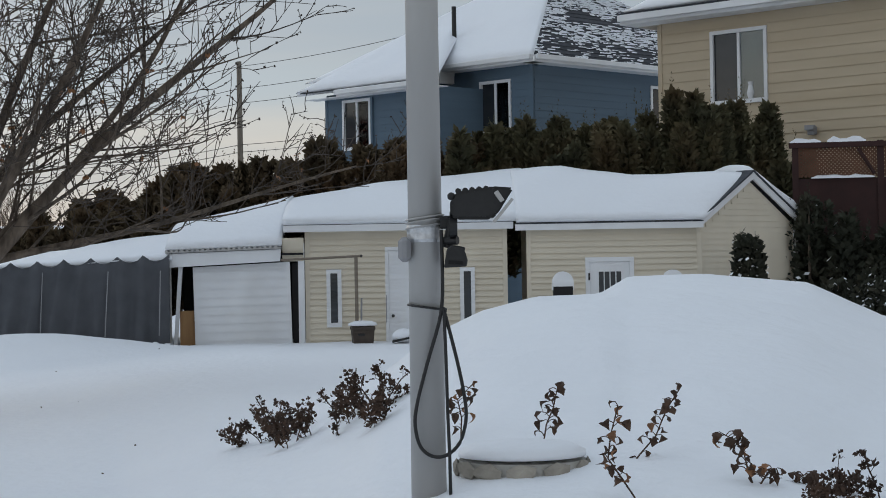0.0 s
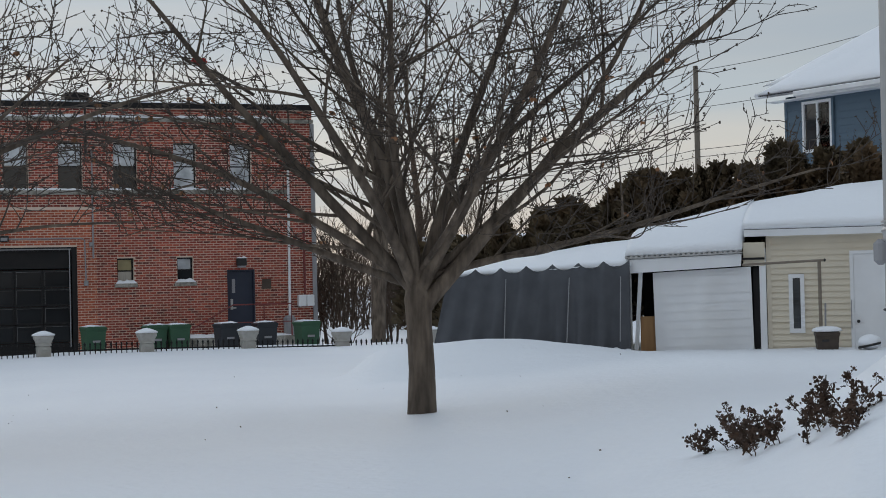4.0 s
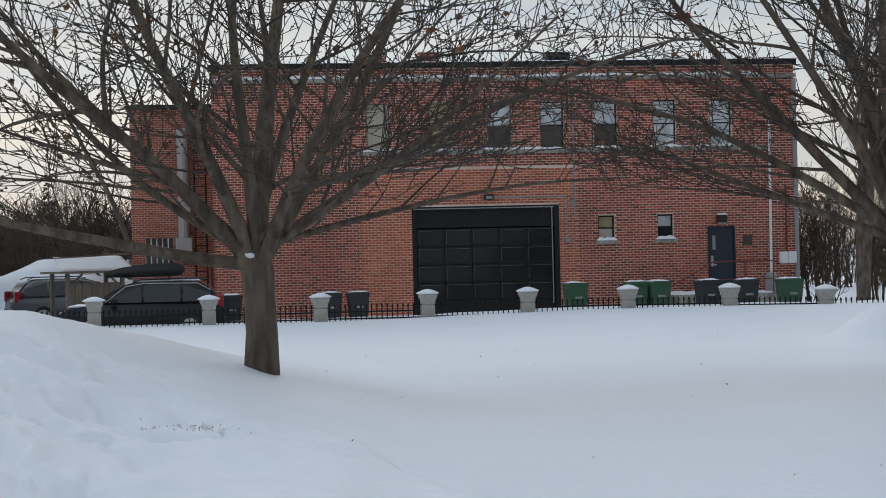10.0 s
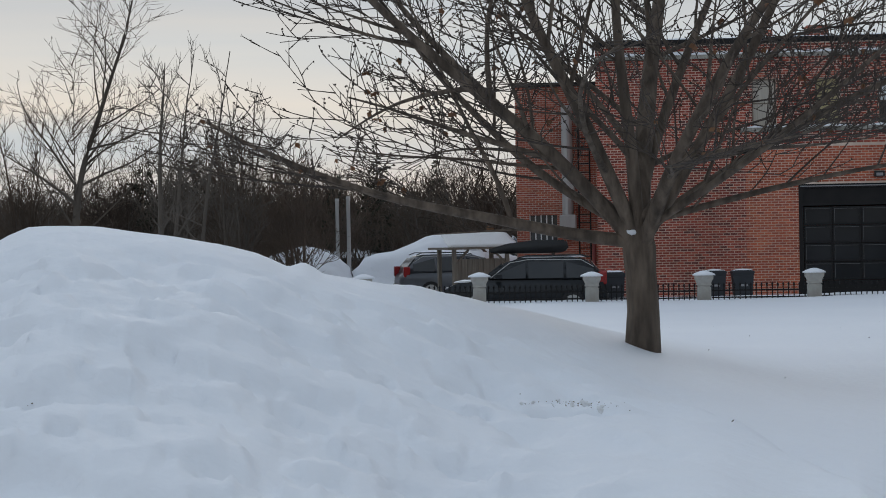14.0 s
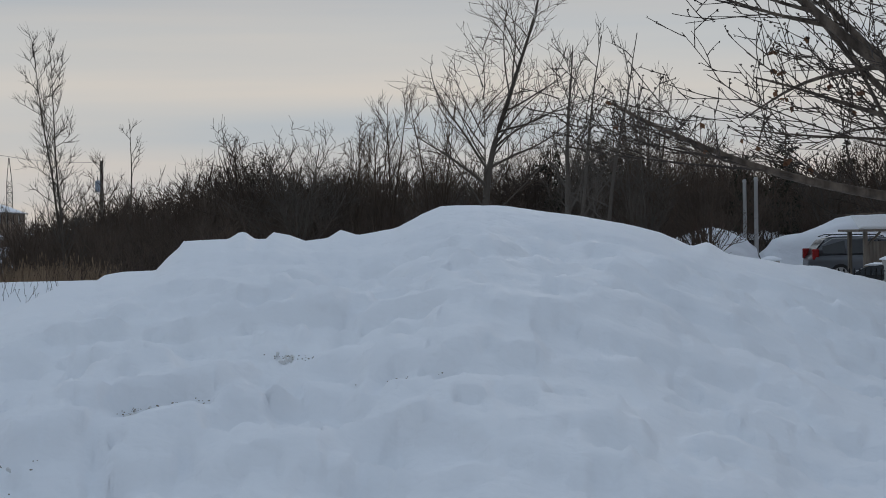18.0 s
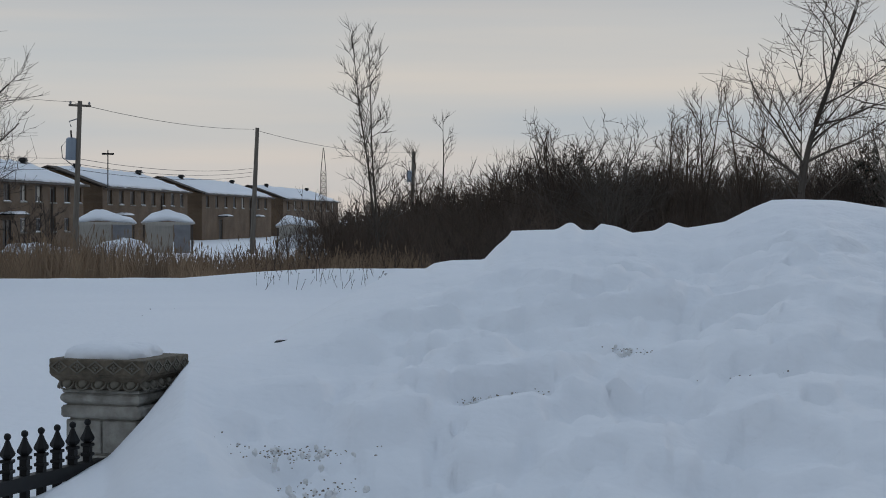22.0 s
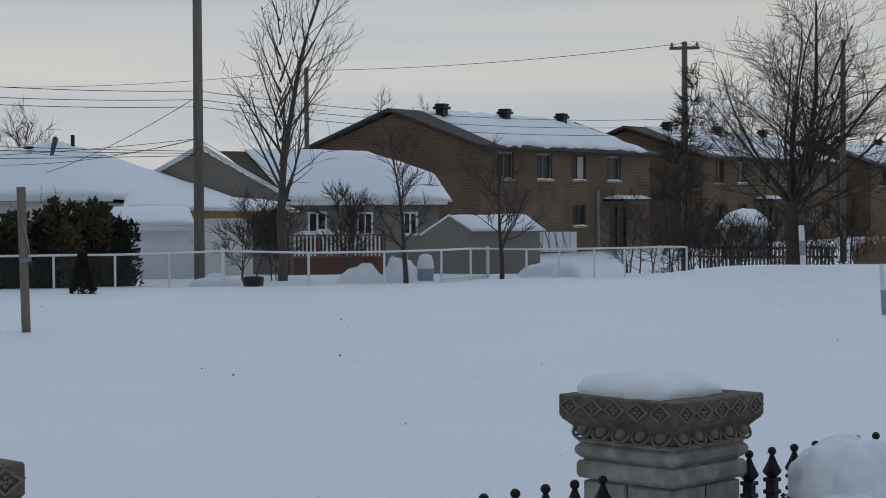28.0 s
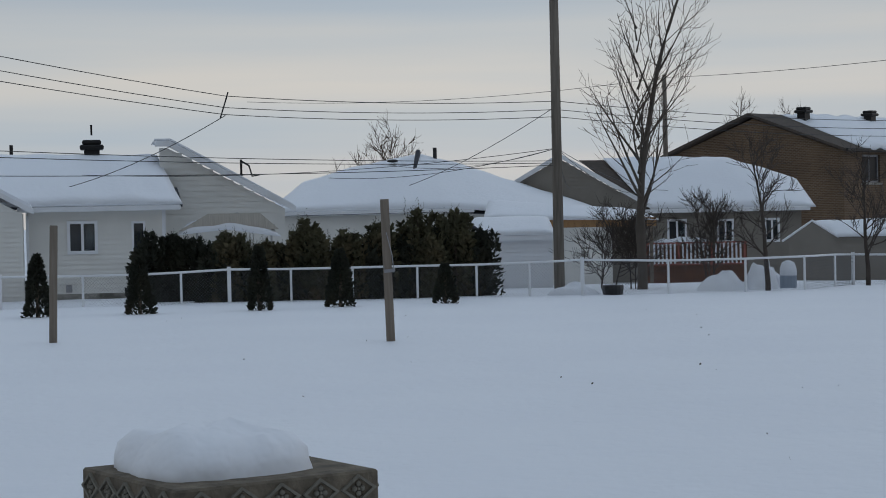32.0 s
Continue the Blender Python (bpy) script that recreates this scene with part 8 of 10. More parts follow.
def thicket(name, b0, b1, d0, d1, n, h0, h1, seed, material, label, hfun=None, r=0.02):
    """A far belt of bare brushwood: nobody could count it."""
    rng = random.Random(seed)
    s = Soup()
    for _ in range(n):
        b, d = radians(rng.uniform(b0, b1)), rng.uniform(d0, d1)
        x, y = -math.sin(b) * d, math.cos(b) * d
        h = rng.uniform(h0, h1) * (hfun(math.degrees(b)) if hfun else 1.0)
        for _k in range(rng.randint(3, 5)):
            line = curve_path(Vector((x + rng.gauss(0, 0.5), y + rng.gauss(0, 0.5), -0.9)), Vector((rng.gauss(0, 0.22), rng.gauss(0, 0.22), 1)), h * rng.uniform(0.6, 1.0), 4, rng, 0.07, 0.1)
            s.tube(line, [r * 2.0, r * 1.6, r * 1.2, r * 0.8, r * 0.35], 3)
            for _j in range(9):
                p, dd = along(line, rng.uniform(0.15, 0.98))
                e = (off_axis(dd, rng.uniform(0.35, 0.9), rng) + Vector((0, 0, 0.2))).normalized()
                l = h * rng.uniform(0.12, 0.30)
                m_ = p + e * l * 0.5 + Vector((rng.gauss(0, 0.06), rng.gauss(0, 0.06), 0))
                s.tube([p, m_, p + e * l], [r * 0.7, r * 0.55, r * 0.3], 3)
                for _q in range(2):
                    e2 = off_axis(e, 0.7, rng)
                    s.tube([m_, m_ + e2 * l * 0.5], [r * 0.45, r * 0.25], 3)
    ob = new(name, s.mesh(name, material))
    return tagged(ob, label, "woods", kind="stuff")


wood_line = lambda b: float(np.interp(b, [33, 40, 44, 50, 56, 60, 62, 64, 66, 68, 76], [0.85, 0.9, 0.95, 0.9, 0.85, 0.95, 0.75, 0.62, 0.48, 0.3, 0.2]))
thicket("far_woods", 33, 67, 78, 105, 600, 4.6, 6.6, 400, WOODS, "dense bare brown woods behind the field", wood_line, 0.022)
thicket("deep_woods", 32, 67, 108, 150, 640, 5.4, 7.6, 401, WOODSDARK, "darker bare woods further back", wood_line, 0.05)
thicket("brushwood", 46.8, 68, 60, 78, 260, 2.2, 3.6, 402, WOODS, "low tangled brushwood before the woods", None, 0.014)


def undergrowth(name, b0, b1, d0, d1, n, top, seed, material, label):
    rng = random.Random(seed)
    s = Soup()
    for _ in range(n):
        b, d = radians(rng.uniform(b0, b1)), rng.uniform(d0, d1)
        h = top * wood_line(math.degrees(b)) * rng.random() ** 1.5 * (0.8 + 0.5 * noise.noise(Vector((math.degrees(b) * 0.9, d * 0.05, 3))))
        p = Vector((-math.sin(b) * d, math.cos(b) * d, -0.9 + h))
        e = Vector((rng.gauss(0, 0.6), rng.gauss(0, 0.6), rng.uniform(0.3, 1.2))).normalized()
        w = off_axis(e, 1.5, rng)
        l = rng.uniform(0.5, 1.5)
        s.quad(p - w * 0.03, p + e * l * 0.5 - w * l * 0.11, p + e * l, p + e * l * 0.5 + w * l * 0.11)
    return tagged(new(name, s.mesh(name, material)), label, "woods", kind="stuff")


undergrowth("undergrowth", 32, 64, 100, 135, 11000, 4.4, 410, WOODSDARK, "dark undergrowth of the far woods")
undergrowth("undergrowth", 47.5, 63.5, 72, 84, 2800, 2.2, 411, WOODSDARK, "dark undergrowth at the woods' edge")

# behind the hall's right flank and behind the hedge
bare_tree("old_maple", -16.1, 54.6, -0.5, 11, 4.5, 80, "old double-trunked maple beyond the fence", "", BARK, 2, 0.30, 12, (35, 65), 0.7, 0.35, 4, twig_r=0.013)
for i, (x, y, h) in enumerate([(-18.4, 59.2, 4.2), (-17.6, 60.5, 4.8), (-19.3, 60.0, 3.8), (-16.6, 62.0, 5.2), (-14.8, 63.0, 6.0), (-13.6, 60.0, 5.0)]):
    bare_tree("lilac_shrub", x, y, -0.5, h, 2.0, 90 + i, "bare twiggy shrub beside the brick hall", "lilac shrubs", WOODS, 4, 0.06, 9, (35, 70), 0.5, 0.1, 5, twig_r=0.009)
bare_tree("oak_tree", -21.0, 78.0, -0.5, 12.5, 5.0, 97, "large bare tree behind the neighbouring houses", "", WOODS, 1, 0.28, 16, (35, 65), 0.9, 0.3, 5, twig_r=0.015)
thicket("neighbour_woods", 4, 22, 84, 110, 130, 4.0, 7.0, 403, WOODS, "distant bare trees beyond the houses", None, 0.025)


# ---- reeds ----
def reeds():
    rng = random.Random(500)
    s = Soup()
    for _ in range(11000):
        b = radians(rng.uniform(64.0, 78.2))
        near = float(np.interp(math.degrees(b), [64, 70, 78], [60, 57, 58]))
        d = rng.uniform(near, near + 9)
        x, y = -math.sin(b) * d, math.cos(b) * d
        k = float(np.interp(math.degrees(b), [64, 67, 72, 77.6, 78.2], [0.55, 0.7, 0.85, 1.0, 0.5]))
        h = rng.uniform(0.3, 1.6) * k * max(0.25, 0.8 + 0.9 * noise.noise(Vector((x * 0.22, y * 0.22, 0))) + 0.5 * noise.noise(Vector((x * 0.9, y * 0.9, 5))))
        z = -0.35
        ln = Vector((rng.gauss(0, 0.34), rng.gauss(0, 0.34), 1)).normalized()
        p = Vector((x, y, z))
        w = Vector((math.cos(b), math.sin(b), 0)) * rng.uniform(0.006, 0.012)
        m_, q = p + ln * h * 0.6, p + ln * h + Vector((rng.gauss(0, 0.08), rng.gauss(0, 0.08), 0))
        s.quad(p - w, p + w, m_ + w, m_ - w)
        s.tri(m_ - w, m_ + w, q)
        if rng.random() < 0.55:
            e = Vector((rng.gauss(0, 0.4), rng.gauss(0, 0.4), -0.2))
            s.tri(m_ + w, m_ - w, m_ + e * 0.45)
        if rng.random() < 0.12:
            s.quad(q - w * 2.2, q + Vector((0, 0, -0.16)), q + w * 2.2, q + Vector((0, 0, 0.10)))
    return tagged(new("reeds", s.mesh("reeds", REED)), "dry tan reeds along the field's edge", "reeds", kind="stuff")


reeds()


def weeds():
    rng = random.Random(510)
    s = Soup()
    for _ in range(90):
        b, d = radians(rng.uniform(65.2, 69.4)), rng.uniform(44, 50)
        p = Vector((-math.sin(b) * d, math.cos(b) * d, 0))
        p.z = on_ground(p.x, p.y) - 0.05
        q = p + Vector((rng.gauss(0, 0.12), rng.gauss(0, 0.12), rng.uniform(0.2, 0.5)))
        s.tube([p, q], [0.006, 0.004], 3)
        bud_cluster(s, q, Vector((0, 0, 1)), 0.03, rng, 0, 3)
    return tagged(new("dry_weeds", s.mesh("dry_weeds", BROWNLEAF)), "dry weed stalks poking through field snow", "weeds", kind="stuff")


weeds()

# ---- brick townhouse row, poles and wires ----
def chimney_vent(host, x, y, z):
    c = part("roof_vent", fresh(lambda b: [box(b, x - 0.22, x + 0.22, y - 0.22, y + 0.22, z - 0.7, z + 0.28), box(b, x - 0.34, x + 0.34, y - 0.34, y + 0.34, z + 0.28, z + 0.42, 0.04), box(b, x - 0.27, x + 0.27, y - 0.27, y + 0.27, z + 0.42, z + 0.56, 0.04)]), BLACKPAINT, host)
    return c


def townhouse(k, cx, cy, length, wins, doors, eave=4.5, ridge=6.25, deep=9.8, turn=148.3, detail=True):
    """A terrace block: x along the back facade, y into the house."""
    rng = random.Random(600 + k)
    h = thing("townhouse", pose(cx, cy, 0, 0, 0, turn), "two-storey tan brick townhouse with snowy roof", "house", "townhouse row")
    holes = []
    for s in wins:
        holes.append((s, s + 1.6, 2.95, 4.25))
        if detail and (s + k) % 2 < 1.4:
            holes.append((s + 0.1, s + 1.5, 0.6, 1.68))
    for s in doors:
        holes = [q for q in holes if not (q[3] < 2 and q[0] < s + 2.3 and q[1] > s - 0.3)]
        holes.append((s, s + 2.0, -0.75, 1.55))
    g0 = -1.2
    part("facade", fresh(pierced_wall, 0, length, g0, eave, 0.0, 0.3, holes), TANBRICK, h)
    for y0, y1, x in ((0.3, deep, 0.0), (0.3, deep, length - 0.3)):
        part("gable_wall", fresh(lambda b: prism(b, [(0.0, g0), (deep - 0.3, g0), (deep - 0.3, eave), (deep / 2 - 0.3, ridge - 0.12), (0.0, eave)], 0, 0.3)), TANBRICK, h, at=Matrix(((0, 1, 0, x), (1, 0, 0, 0.3), (0, 0, 1, 0), (0, 0, 0, 1))))
    part("back_wall", fresh(box, 0.3, length - 0.3, deep - 0.3, deep, g0, eave), TANBRICK, h)
    for q in holes:
        if q[3] > 3 or q[2] > 0:
            w = sash_window(h, q[0], q[1], q[2], q[3], 0.10, BROWNSHINGLE if rng.random() < 0.75 else GREYPLASTIC, [DULLGLASS, CURTAIN] if rng.random() < 0.15 else [DULLGLASS, DULLGLASS], split="v", fw=0.09)
            part("sill", fresh(box, q[0] - 0.08, q[1] + 0.08, -0.08, 0.1, q[2] - 0.1, q[2]), CONCRETE, w)
            if rng.random() < 0.4:
                part("sill_snow", fresh(snow_strip, q[0], q[1], -0.07, 0.08, q[2], 0.07, rng, 0.2), SNOW, w)
        else:
            d = part("patio_door", fresh(box, q[0], q[1], 0.1, 0.15, q[2], q[3]), DULLGLASS, h, "dark glazed patio door")
            part("door_frame", fresh(lambda b: [box(b, q[0], q[0] + 0.1, 0.04, 0.1, q[2], q[3]), box(b, q[1] - 0.1, q[1], 0.04, 0.1, q[2], q[3]), box(b, q[0] + 0.95, q[0] + 1.05, 0.04, 0.1, q[2], q[3])]), BLACKPAINT, d)
            aw = part("awning", fresh(lambda b: prism(b, [(q[0] - 0.7, 1.88), (q[1] + 0.7, 1.88), (q[1] + 0.7, 1.98), (q[0] - 0.7, 1.98)], -1.2, 0.0)), BLACKPAINT, h)
            part("awning_snow", fresh(snow_strip, q[0] - 0.7, q[1] + 0.7, -1.2, -0.02, 1.98, 0.2, rng, 0.25), SNOW, aw)
    # roof: two pitches with dark rakes, snow on the near one
    for sgn in (0, 1):
        pts = [(-0.35, eave - 0.12), (deep / 2, ridge), (deep / 2, ridge + 0.14), (-0.35, eave + 0.02)] if sgn == 0 else [(deep / 2, ridge), (deep + 0.35, eave - 0.12), (deep + 0.35, eave + 0.02), (deep / 2, ridge + 0.14)]
        part("roof_pitch", fresh(lambda b: prism(b, pts, -0.45, length + 0.45)), BROWNSHINGLE, h, at=Matrix(((0, 1, 0, 0), (1, 0, 0, 0), (0, 0, 1, 0), (0, 0, 0, 1))))
    part("gutter", fresh(box, -0.4, length + 0.4, -0.48, -0.36, eave - 0.14, eave + 0.02, 0.02), BLACKPAINT, h)
    part("roof_snow", fresh(snow_sheet, lambda u: (1.2 - 0.9 * math.sin(u * 1.5) + (length - 1.0) * u, -0.30 + 0.45 * noise.noise(Vector((u * length * 0.45, k * 5.0, 4))) - 0.25 * abs(noise.noise(Vector((u * length * 0.7, k * 5.0, 0)))), eave + 0.05 - 0.22 * abs(noise.noise(Vector((u * length * 0.7, k * 5.0, 0))))), lambda u: (2.4 + (length - 2.6) * u, deep / 2, ridge + 0.14), 0.15, 70, 10, 0.09, k * 3.0, 0.17), SNOW, h, "thick snow slab with a ragged eave edge", True)
    for s in np.linspace(length * 0.16, length * 0.84, 3 if detail else 2):
        chimney_vent(h, float(s), deep * 0.40, ridge - 0.1)
    part("downpipe", fresh(box, length * 0.648, length * 0.648 + 0.11, -0.14, 0.0, g0, 2.4 if k == 0 else eave - 0.5), GREYPLASTIC if k == 0 else BROWNSHINGLE, h)
    return h


def corner_at(s):
    return -86 - 0.85 * s, 0.5 + 0.525 * s


townhouse(0, *corner_at(0), 18.0, [1.6, 5.4, 9.0, 12.9], [13.2])
townhouse(1, *corner_at(25), 22.0, [1.5, 5.0, 8.6, 12.2, 15.8, 19.2], [8.5])
townhouse(2, *corner_at(54), 26.0, [1.6, 5.2, 9.0, 12.8, 16.6, 20.4, 23.8], [5])
townhouse(3, *corner_at(86), 33.0, [1.5, 5.5, 9.5, 13.5, 17.5, 21.5, 25.5, 29.5], [4, 20], detail=False)
townhouse(4, *corner_at(126), 42.0, [2, 7, 12, 17, 22, 27, 32, 37], [9, 29], detail=False)
townhouse(5, *corner_at(177), 52.0, [3, 9, 15, 21, 27, 33, 39, 45], [], detail=False)


def garden_canopy(b, d, wide, top, lean, seed, label="white garden tent sagging under snow"):
    """A light tent on posts; lean moves the crest of its snow sideways."""
    x, y = -math.sin(radians(b)) * d, math.cos(radians(b)) * d
    t = thing("garden_canopy", pose(x, y, 0, 0, 0, b), label, "canopy", "snowy canopies")
    for lx in (-wide / 2 + 0.1, wide / 2 - 0.1):
        for ly in (-0.9, 0.9):
            part("leg", fresh(box, lx - 0.05, lx + 0.05, ly - 0.05, ly + 0.05, -1.2, top - 0.95), BROWNSHINGLE, t)
    part("side_cloth", fresh(box, -wide / 2 + 0.2, wide * 0.1, 0.9, 0.93, -1.0, top - 1.0), CURTAIN, t)
    part("side_cloth", fresh(box, wide * 0.12, wide / 2 - 0.2, 0.9, 0.93, -1.0, top - 1.0), GREYPLASTIC, t)
    part("valance", fresh(box, -wide / 2, wide / 2, -1.05, -1.0, top - 1.05, top - 0.86), CURTAIN, t)
    f = lerp_line((-wide / 2 - 0.1, -1.1, top - 0.90), (lean * wide, -1.1, top - 0.72), (wide / 2 + 0.1, -1.1, top - 0.95))
    k = lerp_line((-wide / 2 + 0.3, 0.6, top - 0.62), (lean * wide - 0.2, 0.6, top - 0.12), (lean * wide + 0.3, 0.6, top - 0.16), (wide / 2 - 0.1, 0.6, top - 0.72))
    part("roof_cloth", fresh(snow_sheet, lambda u: Vector(f(u)) - Vector((0, 0, 0.05)), lambda u: Vector(k(u)) - Vector((0, 0, 0.06)), 0.02, 16, 5, 0, 0, 0), WHITEPAINT, t)
    part("snow_load", fresh(snow_sheet, f, k, 0.16, 24, 8, 0.05, seed, 0.12), SNOW, t, "", True)


for i, (b, d, w, top, lean) in enumerate(((73.9, 125, 3.9, 2.3, -0.12), (72.0, 128, 3.5, 2.3, 0.0), (68.0, 150, 3.4, 2.0, -0.2))):
    garden_canopy(b, d, w, top, lean, 40.0 + 3 * i)
garden_canopy(81.5, 80, 2.4, 1.55, 0.05, 52.0, "dark-posted garden shelter with snow on top")
gf = thing("garden_fence", pose(*polar(82.9, 70, 0), 0, 0, 81.2), "dark picket fence among brambles", "fence")
for k in range(36):
    part("picket", fresh(box, 0.14 * k, 0.14 * k + 0.09, -0.02, 0.02, -0.8, 0.12 + 0.03 * (k % 2)), POLEWOOD, gf)
for z in (-0.35, -0.02):
    part("rail", fresh(box, -0.05, 5.1, 0.02, 0.06, z, z + 0.08), BLACKPAINT, gf)
snow_heap(-140, 57, 2.2, 1.5, 1.0, 70, 6, "snow-covered garden heap by the reeds")
snow_heap(-117, 35, 1.8, 1.0, 0.9, 70, 7, "snow-covered garden heap by the reeds")
snow_heap(-105, 26, 2.2, 1.2, 0.8, 70, 8, "snow-covered garden heap by the reeds")


def utility_pole(x, y, top, r, label, arm=False, transformer=False, lean=0.0, base=-0.6):
    t = thing("utility_pole", pose(x, y, 0, 0, lean, math.degrees(math.atan2(-x, y))), label, "utility pole", "utility poles")
    part("pole", fresh(lambda b: cyl(b, (0, 0, base), (0, 0, top), r, r * 0.72, 12)), POLEWOOD, t, smooth=True)
    if arm:
        part("crossarm", fresh(box, -0.5, 0.5, -0.06, 0.06, top - 0.26, top - 0.16), POLEWOOD, t)
        for q in (-0.42, 0.0, 0.42):
            part("insulator", fresh(lambda b: lathe(b, [(0.03, top - 0.16), (0.06, top - 0.1), (0.03, top - 0.02)], 8, Matrix.Translation((q, 0, 0)))), GREYPLASTIC, t)
    if transformer:
        tf = part("transformer", fresh(lambda b: lathe(b, [(0.2, top - 2.7), (0.24, top - 2.65), (0.24, top - 1.75), (0.16, top - 1.68)], 14, Matrix.Translation((-0.32, 0, 0)))), TRANSFORMER, t, "grey can transformer", True)
        part("bushing", fresh(lambda b: cyl(b, (-0.32, 0, top - 1.7), (-0.36, 0, top - 1.35), 0.04, n=8)), BLACKPLASTIC, tf)
        part("cutout", fresh(tube, [(-0.05, 0, top - 0.8), (-0.45, 0, top - 0.95), (-0.35, 0, top - 1.2)], 0.03), GREYPLASTIC, t)
        part("loop_cable", fresh(tube, [(-0.5, 0, top - 1.8), (-0.75, 0, top - 2.1), (-0.7, 0, top - 2.6), (-0.2, 0, top - 2.95)], 0.02), WIRE, t)
    return t


TRANSFORMER = mat("transformer_grey", (0.30, 0.35, 0.41), 0.5, dark=(0.25, 0.29, 0.34), scale=2)
utility_pole(-43.53, -6.42, 10.5, 0.13, "tall weathered wooden utility pole behind the fence", base=-0.4)
utility_pole(-61.6, 7.2, 7.1, 0.13, "vine-tangled wooden utility pole", True)
utility_pole(-82.04, 22.24, 7.0, 0.14, "leaning wooden pole carrying a transformer", True, True, 1.9)
utility_pole(-112.3, 42.2, 7.6, 0.17, "leaning dark wooden utility pole", False, False, 2.4)
utility_pole(-144.2, 69.0, 7.6, 0.2, "far wooden pole with transformer", False, True, 1.0)
utility_pole(-71.5, 14.5, 8.0, 0.13, "wooden utility pole behind the big tree")
utility_pole(-75.9, -6.7, 7.4, 0.12, "wooden utility pole behind the houses")
utility_pole(-8.2, 74.55, 10.3, 0.14, "grey utility pole beyond the hedge")


def wire(p, q, drop, r=0.010, label="slack black overhead cable"):
    bm = bmesh.new()
    tube(bm, sag(p, q, drop, 18), r * 0.8, 4)
    return solid("overhead_wire", bm, WIRE, Matrix.Identity(4), label, "cable", "overhead wires")


for k, (za, zs, zb, zc) in enumerate(((5.35, 4.42, 4.42, 4.55), (5.05, 4.17, 4.22, 4.3), (4.8, 4.02, 4.05, 4.05))):
    wire(polar(123, 33, za + 0.25), polar(108.6, 40, zs), 0.08)
    wire(polar(108.6, 40, zs), (-43.53, -6.42, zb), 0.10)
    wire((-43.53, -6.42, zb), (-61.6, 7.2, zc), 0.30)
    wire((-61.6, 7.2, zc), (-82.04, 22.24, zc - 0.15), 0.30)
    wire((-82.04, 22.24, zc - 0.15), (-112.3, 42.2, zc + 0.4), 0.35, 0.015)
sp = solid("wire_spacer", fresh(lambda b: [tube(b, [polar(108.75, 40, 3.95), polar(108.5, 40, 4.5)], 0.016, 6)]), WIRE, Matrix.Identity(4), "dark spacer bar clamping three cables", "cable spacer")
for za, zb in ((3.35, 3.0), (3.2, 2.95), (2.75, 2.9)):
    wire(polar(121, 36, za), (-43.53, -6.42, zb), 0.12, 0.010)
for b, d, z in ((113, 48, 3.0), (105.5, 56, 3.0), (103.5, 58, 3.4), (98.0, 62, 2.6), (96.0, 62, 2.4), (95, 64, 2.5)):
    wire((-43.53, -6.42, 3.3), polar(b, d, z), 0.25, 0.009)
wire(polar(108.6, 40, 4.0), polar(113.4, 50, 2.75), 0.15, 0.012)
wire((-43.53, -6.42, 4.3), polar(103.0, 60, 2.8), 0.15, 0.012)
wire((-61.6, 7.2, 7.05), (-75.9, -6.7, 7.3), 0.2, 0.012)
wire((-75.9, -6.7, 7.3), polar(108, 84, 7.2), 0.4, 0.012)
wire((-61.6, 7.2, 7.05), (-82.04, 22.24, 6.95), 0.35, 0.012)
wire((-82.04, 22.24, 6.9), (-112.3, 42.2, 7.5), 0.3, 0.015)
wire((-112.3, 42.2, 7.5), (-144.2, 69.0, 7.5), 0.5, 0.018)
for z in (10.1, 9.2, 8.6, 6.9, 6.6):
    wire((-8.2, 74.55, z), (3.0, 62, z + 0.6), 0.25, 0.016)
    wire((-8.2, 74.55, z), (-24.0, 90, z), 0.4, 0.018)


def lattice_tower():
    t = thing("lattice_tower", pose(-552.6, 232.5, 0, 0, 0, 67) @ Matrix.Diagonal((0.7, 0.7, 1, 1)), "far steel lattice transmission tower", "tower")
    for sx in (-1, 1):
        for sy in (-1, 1):
            part("leg", fresh(tube, [(sx * 1.6, sy * 1.6, -2), (sx * 1.2, sy * 1.2, 17), (sx * 0.1, sy * 0.1, 25)], 0.16, 4), BLACKIRON, t)
    for k in range(9):
        z = 2 * k
        w = 1.6 - 0.4 * z / 17
        part("brace", fresh(lambda b: [tube(b, [(-w, -w, z), (w, -w, z + 2)], 0.1, 4), tube(b, [(w, -w, z), (-w, -w, z + 2)], 0.1, 4), tube(b, [(-w, -w, z), (w, -w, z)], 0.1, 4)]), BLACKIRON, t)


lattice_tower()
an = thing("roof_aerial", pose(-150, 43.5, 0), "small roof aerial beyond the townhouses", "aerial")
part("rod", fresh(tube, [(0, 0, 4), (0, 0, 7.4)], 0.05, 5), BLACKIRON, an)
part("bar", fresh(box, -0.1, 0.1, -0.5, 0.5, 7.0, 7.15), BLACKIRON, an)

# the big bare tree by the reeds, and the brush round it
MANITOBA = [(100, 86, 7.6, 0.085, 0.0, -1.6), (20, 72, 6.8, 0.13, 0.0, 0.0), (-15, 50, 5.6, 0.10, 0.25, 0.1), (5, 30, 4.9, 0.075, 0.25, 0.0), (-30, 18, 4.4, 0.055, 0.15, -0.3), (175, 58, 5.0, 0.07, 0.1, 0.0), (190, 34, 3.8, 0.055, 0.2, -0.4), (60, 60, 5.6, 0.085, 0.1, 0.2),
            (140, 48, 4.8, 0.06, 0.1, 0.2), (250, 62, 5.2, 0.07, 0.1, 0.1), (300, 48, 4.6, 0.06, 0.1, 0.3), (205, 76, 5.8, 0.075, 0, 0.2), (340, 64, 5.8, 0.08, 0.1, 0.3)]
